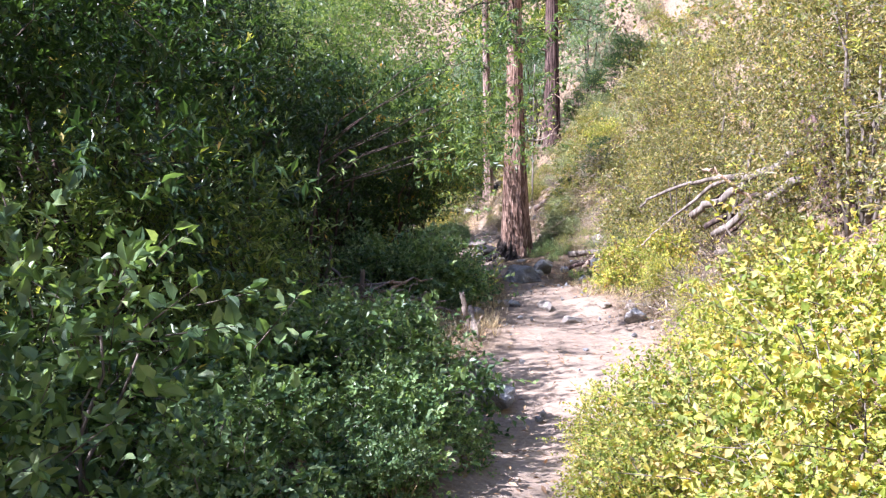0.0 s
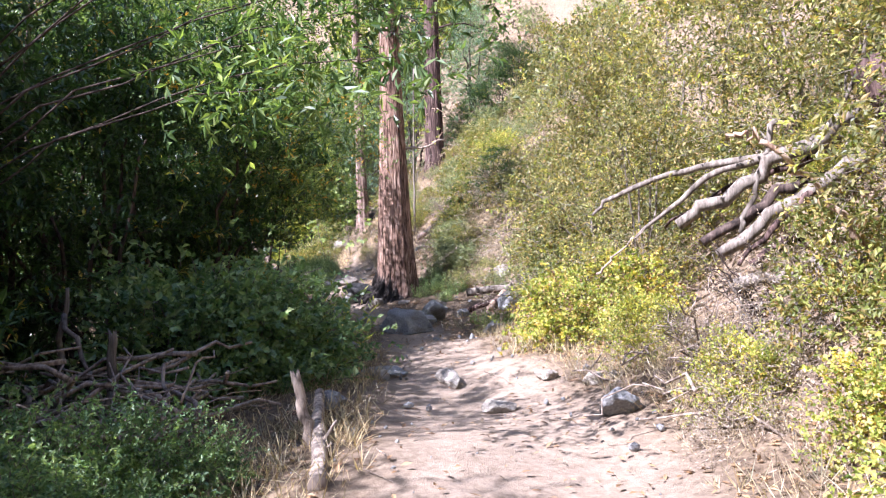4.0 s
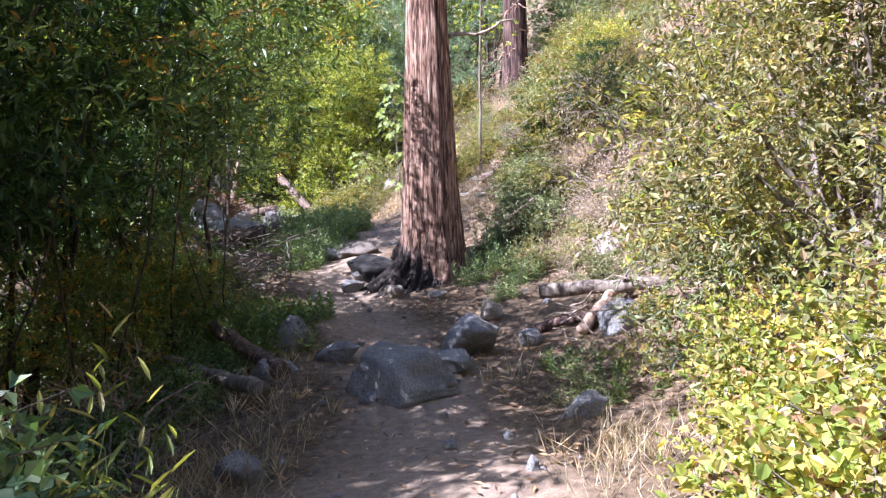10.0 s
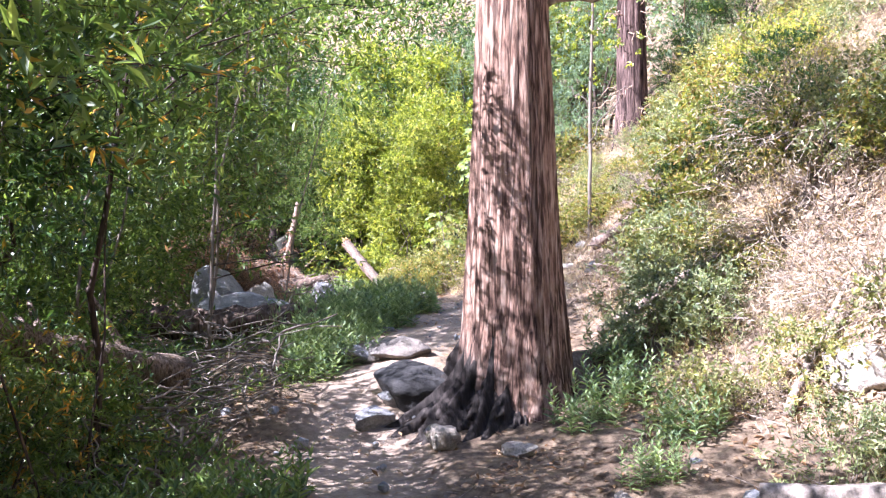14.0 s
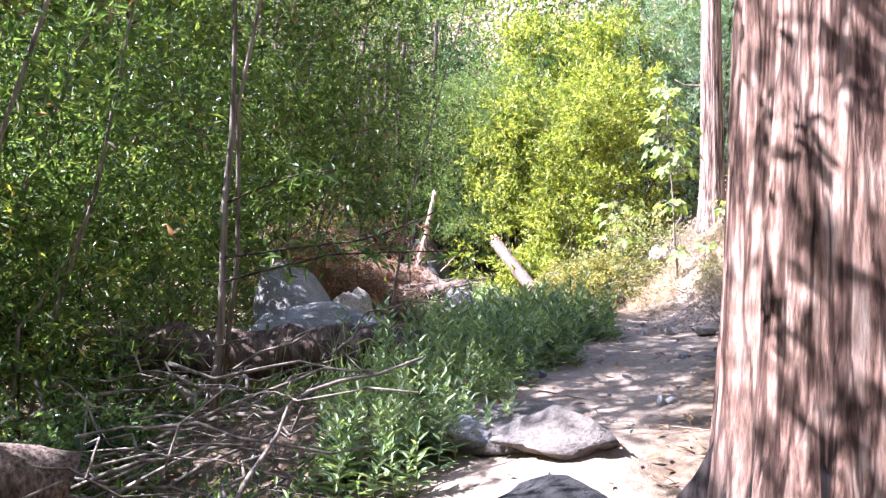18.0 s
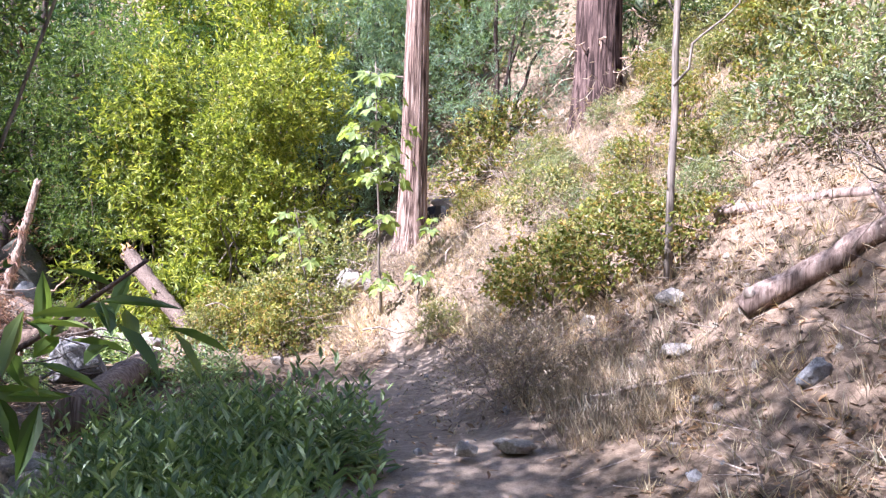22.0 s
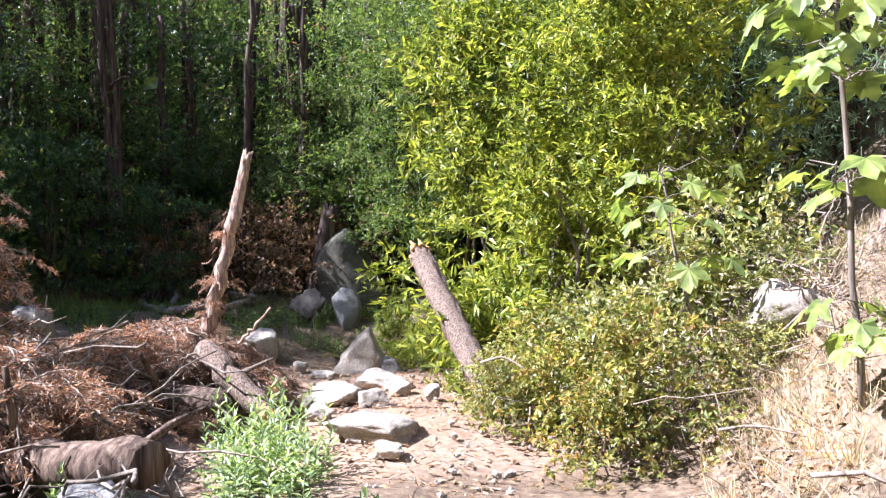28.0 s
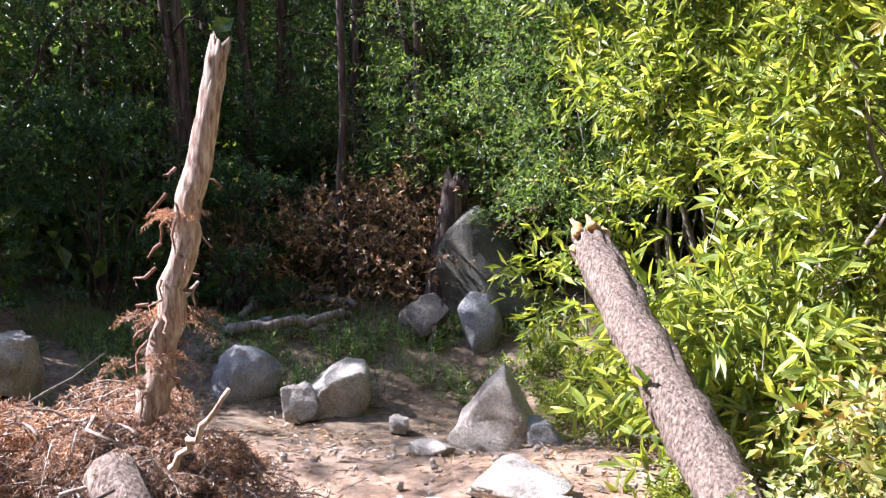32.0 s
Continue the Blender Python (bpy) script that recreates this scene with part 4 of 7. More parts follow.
# ---- willows at the clearing ----
for x, y, s, v in ((-5.3, 16.4, 1.05, 0), (-4.0, 15.4, 0.95, 1), (-6.8, 17.8, 1.1, 1), (-3.6, 17.4, 1.1, 0), (-4.6, 21, 1.4, 0), (-1.0, 23.5, 1.5, 1), (-7.5, 24.0, 1.5, 0), (2.6, 26, 1.5, 0)):
    shrub("willowback" if y > 17 else "willowhigh" if x < -5 else "willow", x, y, s, "bright lime-green willow thicket lit by the sun", "willow_tree", "tree", group="willows at the clearing", variant=v)
stock("lowwillow", 2, dims=(0.6, 0.6, 0.9), twigs=150, per=9, leaf=(0.09, 0.15, 0.26), mat=L_LIME, wood=GREY_BARK, clumps=14, twig=(0.15, 0.35), tight=0.14, stem=0.01)
for x, y, s in ((-6.75, 15.3, 0.4), (-6.3, 15.0, 0.4), (-6.9, 15.9, 0.6), (-7.5, 16.4, 0.6), (-6.1, 15.7, 0.8), (-5.2, 13.9, 0.4), (-5.0, 14.3, 1.2), (-5.6, 15.1, 1.5)):
    shrub("lowwillow", x, y, s, "low willow shoots with narrow lime-green leaves", "willow_shoots", "shrub", group="willow shoots by the leaning log")
for x, y, s in ((-3.4, 13.2, 1.0), (-2.8, 12.3, 0.75), (-3.5, 12.2, 0.75), (-2.5, 13.9, 1.1), (-4.0, 13.3, 0.8), (-3.1, 11.7, 0.55), (-4.0, 14.4, 1.1), (-2.3, 12.6, 0.45), (-3.9, 12.9, 0.7), (-4.1, 12.35, 0.5), (-4.4, 12.8, 0.5)):
    shrub(PICK.choice(("pale", "scrub", "scrub", "pale", "manzanita")), x, y, s, "pale yellow-green bramble at the foot of the slope", "bramble", "shrub", group="brambles below the redwood")
for x, y, s in ((-3.3, 20.3, 1.4), (-2.0, 21.6, 1.5), (1.2, 19.5, 1.2), (-1.5, 20.5, 1.3), (4.5, 21, 1.2)):
    shrub("blue", x, y, s, "hazy blue-green conifer on the far slope", "conifer", "tree", group="conifers on the far slope")

# ---- dark wood behind the clearing ----
for x, y, s in ((-9.6, 19.6, 0.8), (-14.8, 13.8, 0.85), (-17.4, 13.2, 1.15), (-13.4, 18.0, 0.85), (-11.8, 22.5, 1.1), (-15.5, 19.5, 1.0), (-8.2, 21.8, 1.1), (-17.0, 9.5, 1.2), (-18.5, 22, 1.3), (-14, 25, 1.3), (-10, 26, 1.2), (-5, 24, 1.2), (-20, 17.5, 1.3)):
    shrub("bayback", x, y, s, "dark shaded laurel tree behind the clearing", "laurel_tree", "tree", group="trees of the dark wood")


for x, y, s in ((-12.2, 12.6, 0.6), (-12.8, 14.6, 0.65), (-11.8, 15.8, 0.5), (-13.6, 11.2, 0.7), (-14.2, 16.2, 0.8), (-12.6, 17.6, 0.6), (-10.6, 18.2, 0.55), (-13.0, 9.2, 0.7), (-11.6, 10.6, 0.45), (-15.0, 12.6, 0.8)):
    shrub("bay", x, y, s, "dark leafy underbrush of the shaded wood", "laurel_bush", "shrub", group="underbrush of the dark wood")


for x, y, s in ((-8.8, 18.9, 0.85), (-9.9, 18.2, 0.8), (-7.4, 19.3, 0.9), (-12.6, 18.6, 0.9), (-14.2, 17.4, 0.95), (-13.2, 20.4, 1.0), (-15.6, 15.4, 1.0), (-11.0, 20.2, 0.9)):
    shrub("alder", x, y, s, "grey-green alder at the edge of the dark wood", "alder_tree", "tree", group="alders at the dark wood")


def pole_tree(x, y, r, h, mat, label, name="sapling", lean=(0, 0), group="", seed=1):
    ob = thing(name, place(x, y, None, 0, 1, sink=0.1), label, "tree", group)
    part("trunk", tube("trunk", bend((0, 0, 0), (lean[0] * h, lean[1] * h, h), 9, (0, 0, 0), 0.03, seed), np.linspace(r, r * 0.6, 9), mat, 9, 0.03, 0, seed), ob)
    rng = random.Random(seed + 500)
    for k in range(3):
        z, a, ln = rng.uniform(0.25, 0.8) * h, rng.uniform(0, 6.283), rng.uniform(0.4, 1.1)
        p = (lean[0] * z, lean[1] * z, z)
        limb(ob, p, (p[0] + ln * math.cos(a), p[1] + ln * math.sin(a), z + rng.uniform(-0.2, 0.4)), r * 0.22, mat, "branch", (0, 0, 0.05), 5, seed + k, 0.03, n=6)
    return ob


wood_rng = random.Random(8)
for i in range(34):
    x, y = wood_rng.uniform(-17, -8.4), wood_rng.uniform(15.5, 22)
    if x > -10 and y < 17:
        continue
    pole_tree(x, y, wood_rng.uniform(0.05, 0.12), wood_rng.uniform(5, 8), DARK_BARK, "thin dark trunk in the shaded wood", "thicket_trunk", (wood_rng.uniform(-0.06, 0.06), wood_rng.uniform(-0.06, 0.06)), "trunks in the dark wood", i)
for i in range(30):
    x, y = wood_rng.uniform(-17.5, -10.2), wood_rng.uniform(17.4, 19.4)
    pole_tree(x, y + 0.45 * min(0, x + 11.5), wood_rng.uniform(0.05, 0.13), wood_rng.uniform(5, 8), DARK_BARK, "thin dark trunk at the edge of the shaded wood", "thicket_trunk", (wood_rng.uniform(-0.05, 0.05), wood_rng.uniform(-0.05, 0.05)), "trunks in the dark wood", 60 + i)
for x, y, s in ((-8.3, 17.8, 0.62), (-9.9, 17.9, 0.6), (-7.6, 17.2, 0.6), (-11.6, 18.6, 0.7)):
    shrub("alder", x, y, s, "grey-green alder over the shaded clearing", "alder_tree", "tree", group="alders at the dark wood")
for x, y, s in ((-10.8, 17.0, 1.0), (-10.0, 17.3, 0.95), (-11.7, 16.8, 0.9), (-9.7, 17.9, 1.0), (-12.6, 16.2, 0.8)):
    shrub("brown", x, y, s, "dead brown-leaved bush under the dark wood", "dead_bush", "shrub", group="dead bushes under the wood")

# ---- low plants left of the trail ----
for x, y, s in ((-2.45, -20.0, 1.35), (-2.7, -20.8, 1.2), (-1.95, -21.3, 0.75), (-2.9, -18.9, 1.1)):
    shrub("broad", x, y, s, "broad-leaved green shrub at the trail edge", "broadleaf_shrub", "shrub", group="broadleaf shrubs")
# brambles beyond y -12 take the copy with light in its colour
for x, y, s in ((-1.05, -17.7, 0.95), (-1.35, -16.8, 0.65), (-1.75, -16.2, 0.65), (-1.25, -16.1, 0.42), (-2.2, -16.7, 0.8), (-1.6, -17.3, 0.8), (-1.5, -20.2, 0.7), (-0.78, -19.6, 0.45), (-0.62, -18.5, 0.36), (-1.75, -18.2, 1.0), (-1.0, -18.9, 0.62), (-2.3, -17.2, 1.0), (-1.5, -19.5, 0.7), (-2.3, -14.4, 0.6), (-1.9, -15.4, 0.6), (-1.75, -13.7, 0.45), (-1.45, -14.4, 0.45), (-2.6, -13.6, 0.5), (-1.35, -13.3, 0.32), (-1.55, -9.6, 1.15), (-1.85, -9.3, 1.35), (-2.3, -10.0, 1.45), (-1.35, -8.9, 0.9), (-2.4, -8.9, 1.2), (-2.5, -6.9, 0.6)):
    shrub("bramblelit" if y > -12 else "bramble", x, y, s, "tangled green bramble beside the trail", "bramble", "shrub", group="brambles beside the trail")

for x, y, s in ((-2.2, -13.9, 0.68), (-1.7, -13.9, 0.62), (-1.4, -13.5, 0.48), (-2.7, -13.6, 0.75), (-1.85, -14.6, 0.58), (-2.4, -14.6, 0.65)):
    shrub("nettle", x, y, s, "low broad-leaved green plant at the trail edge", "broadleaf_shrub", "shrub", group="broadleaf shrubs")

for x, y, s in FERNY:
    shrub("limeherb", x, y, s, "bright yellow-green leafy stems at the trail edge", "leafy_herb", "herb", group="leafy stems at the trail edge")

# ---- sunlit shrubs right of the trail ----
GOLD = "sunlit yellow-green shrub beside the trail"
for x, y, s in ((0.95, -18.6, 0.72), (0.95, -19.6, 0.8), (1.15, -20.7, 0.95), (1.6, -17.4, 0.7), (1.6, -21.6, 0.95), (1.9, -18.8, 1.15), (2.5, -20.4, 1.3), (2.6, -17.0, 1.1), (2.0, -15.9, 0.7), (1.95, -9.1, 0.75), (2.4, -8.2, 0.8), (2.4, -7.3, 0.65), (2.6, -9.6, 0.75), (2.5, -6.5, 0.65), (0.72, -21.0, 0.62), (0.55, -20.2, 0.55), (0.42, -19.4, 0.38), (0.5, -18.7, 0.36), (0.62, -18.0, 0.45), (2.3, -12.8, 0.5), (2.3, -10.6, 0.6)):
    shrub("hazel" if -10 < y < -6 else "goldshrub", x, y, s, GOLD, "shrub", "shrub", group="sunlit shrubs along the trail")
for x, y, s in ((3.6, -19.5, 1.0), (4.1, -16.4, 1.1), (4.3, -13.2, 1.1), (4.6, -10.2, 1.15), (4.4, -7.4, 1.1), (5.8, -18, 1.3), (6.0, -14.5, 1.3), (6.2, -11, 1.3), (6.0, -7.5, 1.2), (3.2, -22.5, 1.0), (3.9, -5.0, 0.95)):
    shrub("tallyellow", x, y, s, "tall sunlit shrub with narrow yellowing leaves", "tall_shrub", "shrub", group="tall shrubs right of the trail")

for k in range(22):
    x, y = PICK.uniform(2.6, 5.2), PICK.uniform(-14.5, -4.0)
    if math.hypot(x - 3.2, y + 10.8) < 1.4:
        continue
    shrub(PICK.choice(("scrub", "goldshrub", "sage", "dryshrub")), x, y, PICK.uniform(0.55, 0.95), "mixed dry and leafy shrub on the bank", "bank_shrub", "shrub", group="shrubs on the bank")

# ---- slope ----
hill = random.Random(17)
n = 0
while n < 52:
    x, y = hill.uniform(0.6, 15), hill.uniform(-6, 27)
    d = x - float(toe_x(y))
    if d < 2.0 or (y < 6 and d < 2.4) or (x < 4.2 and 1 < y < 7) or math.hypot(x - 1.85, y - 13.2) < 1.0 or abs(x - 1.2 - 0.05 * y) < 1.0:
        continue
    n += 1
    kind, label = hill.choice((("scrub", "olive-green scrub bush on the dry slope"), ("sage", "grey-green sage bush on the dry slope"), ("scrub", "olive-green scrub bush on the dry slope"), ("dryshrub", "bare dry bush on the slope")))
    shrub(kind, x, y, hill.uniform(0.5, 0.95) * (1 + 0.04 * d), label, "scrub_bush", "shrub", group="bushes on the slope")
for kind, x, y, s, label in (("manzanita", 0.55, 7.7, 0.8, "yellow-green bush with reddish stems below the sapling"), ("manzanita", 0.1, 8.35, 0.75, "yellow-green bush with reddish stems below the sapling"), ("manzanita", 0.95, 7.2, 0.6, "yellow-green bush with reddish stems below the sapling"), ("manzanita", -0.1, 8.9, 0.55, "yellow-green bush with reddish stems below the sapling"), ("manzanita", 1.5, 9.9, 0.6, "yellow-green bush with reddish stems on the slope"), ("manzanita", 2.3, 10.6, 0.7, "yellow-green bush with reddish stems on the slope"), ("scrub", 0.9, 8.6, 0.55, "olive-green bush on the slope"),
                             ("dryshrub", -0.6, 6.7, 0.85, "grey dried-out bush at the trail edge"), ("dryshrub", -0.25, 7.1, 0.8, "grey dried-out bush at the trail edge"), ("dryshrub", 1.75, 4.3, 0.65, "tangle of bare dry stems on the slope"), ("dryshrub", 2.0, 5.2, 0.6, "tangle of bare dry stems on the slope"),
                             ("scrub", 2.2, 4.9, 0.7, "dusty green bush on the slope"), ("sage", 1.75, 3.5, 0.6, "dusty grey-green bush on the slope"), ("scrub", 2.7, 3.9, 0.9, "dusty green bush on the slope"), ("sage", 1.5, 7.9, 0.5, "feathery grey-green bush on the slope"), ("pale", -0.9, 9.9, 0.4, "low pale bush on the slope"), ("dryshrub", -0.2, 10.4, 0.7, "bare dry bush on the slope"), ("dryshrub", -1.3, 12.2, 0.6, "bare dry bush on the slope"), ("pale", 0.5, 11.0, 0.7, "pale bush on the slope"), ("scrub", -0.3, 12.6, 0.5, "green bush on the slope"), ("sage", 2.4, 7.2, 1.1, "feathery grey-green bush on the slope"), ("scrub", 3.1, 6.2, 1.2, "olive-green bush on the slope"), ("yellow", 3.4, 4.6, 1.0, "yellow-green bush on the slope"), ("scrub", -0.1, 13.9, 0.95, "green bush beside the redwood"), ("scrub", 0.6, 14.8, 1.1, "green bush beside the redwood"),
                             ("dryshrub", 2.6, 1.0, 1.1, "tangle of bare dry stems on the slope"), ("dryshrub", 3.2, 2.4, 1.3, "tangle of bare dry stems on the slope"), ("dryshrub", 2.8, -0.8, 1.0, "tangle of bare dry stems on the slope"), ("sage", 1.2, 0.6, 0.7, "grey-green herbs at the foot of the redwood"), ("sage", 1.6, 2.0, 0.8, "grey-green bush on the slope")):
    shrub(kind, x, y, s, label, "slope_bush", "shrub", group="bushes on the slope")

for kind, x, y, s, label in (("scrub", 1.75, 3.1, 0.8, "dusty green bush in the hollow"), ("scrub", 2.2, 3.7, 1.0, "dusty green bush in the hollow"), ("sage", 1.45, 2.7, 0.7, "dusty grey-green bush in the hollow"), ("dryshrub", 1.5, 3.9, 0.5, "tangle of bare dry stems in the hollow"), ("dryshrub", 1.3, 4.2, 0.4, "tangle of bare dry stems in the hollow"), ("scrub", 2.6, 4.4, 1.1, "dusty green bush in the hollow"), ("sage", 2.3, 4.7, 0.8, "feathery grey-green bush on the slope"), ("dryshrub", 1.15, 3.4, 0.4, "tangle of bare dry stems in the hollow"),
                             ("scrub", 1.15, 9.4, 0.42, "olive-green bush below the dark tree"), ("scrub", 1.9, 9.2, 0.45, "olive-green bush below the dark tree"), ("sage", 0.8, 10.1, 0.45, "grey-green bush below the dark tree"), ("dryshrub", 1.5, 8.3, 0.5, "bare dry bush on the slope"), ("scrub", 2.7, 8.6, 0.8, "olive-green bush on the slope"), ("sage", 2.4, 6.2, 0.8, "feathery grey-green bush on the slope")):
    shrub(kind, x, y, s, label, "slope_bush", "shrub", group="bushes on the slope")
for k in range(34):
    x, y = hill.uniform(2.2, 7.5), hill.uniform(3.5, 15)
    if math.hypot(x - 1.85, y - 13.2) < 1.0 or abs(x - 1.2 - 0.05 * y) < 1.0:
        continue
    kind, label = hill.choice((("scrub", "olive-green scrub bush on the dry slope"), ("sage", "grey-green sage bush on the dry slope"), ("dryshrub", "bare dry bush on the slope"), ("pale", "pale yellow-green bush on the slope")))
    shrub(kind, x, y, hill.uniform(0.55, 1.0), label, "scrub_bush", "shrub", group="bushes on the slope")

for k in range(44):
    x, y = hill.uniform(-0.2, 3.4), hill.uniform(8.2, 13.4)
    if math.hypot(x - 1.85, y - 13.2) < 0.6 or x < toe_x(y) + 1.6:
        continue
    kind, label = hill.choice((("scrub", "low olive-green bush on the dry slope"), ("pale", "low pale bush on the dry slope"), ("sage", "low grey-green bush on the dry slope"), ("dryshrub", "low bare bush on the slope")))
    shrub(kind, x, y, hill.uniform(0.3, 0.52), label, "scrub_bush", "shrub", group="bushes on the slope")
for x, y, z in ((3.7, 13.6, 0.5), (4.6, 12.9, 0.55), (3.1, 14.9, 0.45), (5.4, 13.6, 0.6)):
    shrub("bay", x, y, z, "dark evergreen bush on the slope behind the twiggy tree", "evergreen_bush", "shrub", group="evergreen bushes on the slope")

for x, y, z in ((1.5, 3.45, 0.19), (2.5, 3.3, 0.3), (1.8, 3.7, 0.22), (2.9, 2.6, 0.36)):
    shrub("bay", x, y, z, "dark evergreen bush in the hollow of the slope", "evergreen_bush", "shrub", group="evergreen bushes on the slope")

# ---- herbs ----
herb = random.Random(3)
for x, y, s in [(herb.uniform(-3.1, -1.95), herb.uniform(2.3, 5.6), herb.uniform(0.85, 1.3)) for _ in range(20)] + [(herb.uniform(-2.6, -1.9), herb.uniform(0.2, 2.2), herb.uniform(0.6, 0.95)) for _ in range(8)] + [(-5.0, 10.4, 1.0), (-5.4, 10.8, 1.1), (-4.75, 10.1, 0.9), (-3.7, 8.7, 1.0), (-3.45, 9.1, 0.9), (-5.3, 9.2, 0.8), (-5.1, 8.3, 0.8), (0.65, -0.7, 0.8), (0.95, -0.2, 0.9), (0.85, 0.6, 0.8), (1.25, -1.3, 0.8), (1.0, -1.9, 0.6), (-3.4, 6.4, 0.9), (-3.0, 7.0, 0.8)]:
    shrub("herb", x, y, s, "grey-green leafy mugwort growing in a patch", "mugwort", "herb", group="mugwort patches")
for x, y, s in [(herb.uniform(-3.2, -1.75), herb.uniform(-5.8, 1.0), herb.uniform(0.7, 1.2)) for _ in range(26)]:
    shrub("lowherb", x, y, s, "low dark leafy herbs on the shaded ground", "ground_herb", "herb", group="low herbs in the shade")

for k in range(18):
    shrub("lowherb", herb.uniform(-2.1, -1.35), herb.uniform(-6.2, -2.2), herb.uniform(0.9, 1.4), "leafy green herbs at the shaded trail edge", "ground_herb", "herb", group="low herbs in the shade")
for k in range(12):
    shrub("lowherb", herb.uniform(-5.2, -1.95), herb.uniform(-2.4, 2.6), herb.uniform(0.9, 1.4), "low dark leafy herbs on the shaded ground", "ground_herb", "herb", group="low herbs in the shade")
for k in range(6):
    shrub("bramble", herb.uniform(-5.4, -2.3), herb.uniform(-5.5, 2.0), herb.uniform(0.4, 0.7), "low tangled bramble in the shade", "bramble", "shrub", group="brambles in the shade")
for x, y, s in ((-1.75, -5.4, 0.45), (-1.8, -4.3, 0.4), (-1.9, -6.3, 0.5), (-1.75, -3.2, 0.35), (-1.5, -7.6, 0.5)):
    shrub("bramble", x, y, s, "low tangled bramble at the trail edge", "bramble", "shrub", group="brambles beside the trail")

for k in range(30):
    t = herb.uniform(1.9, 3.5)
    d = herb.uniform(3.8, 5.6)
    x, y = -6 + d * math.cos(t), 12.8 + d * math.sin(t)
    shrub("lowherb", x, y, herb.uniform(0.7, 1.1), "low dark leafy herbs at the edge of the wood", "ground_herb", "herb", group="low herbs in the shade")
for k in range(26):
    x, y = herb.uniform(1.0, 4.6), herb.uniform(-2.4, 2.6)
    if x < 0.9 + 0.2 * abs(y):
        continue
    shrub(herb.choice(("sage", "dryshrub", "scrub", "pale")), x, y, herb.uniform(0.4, 0.8), "dry grey-green brush behind the redwood", "slope_bush", "shrub", group="bushes on the slope")

for x, y, k, s in ((2.4, -2.6, "sage", 0.5), (3.0, -2.9, "scrub", 0.55), (2.7, -3.5, "dryshrub", 0.5), (3.2, -4.0, "scrub", 0.6), (2.0, -2.2, "sage", 0.45), (1.6, -4.6, "lowherb", 0.9), (1.9, -5.2, "lowherb", 1.0), (1.5, -5.4, "sage", 0.3), (2.3, -5.0, "scrub", 0.5), (3.3, -2.0, "pale", 0.6)):
    shrub(k, x, y, s, "low weeds and dry stems at the foot of the bank", "weed", "herb", group="weeds at the foot of the bank")

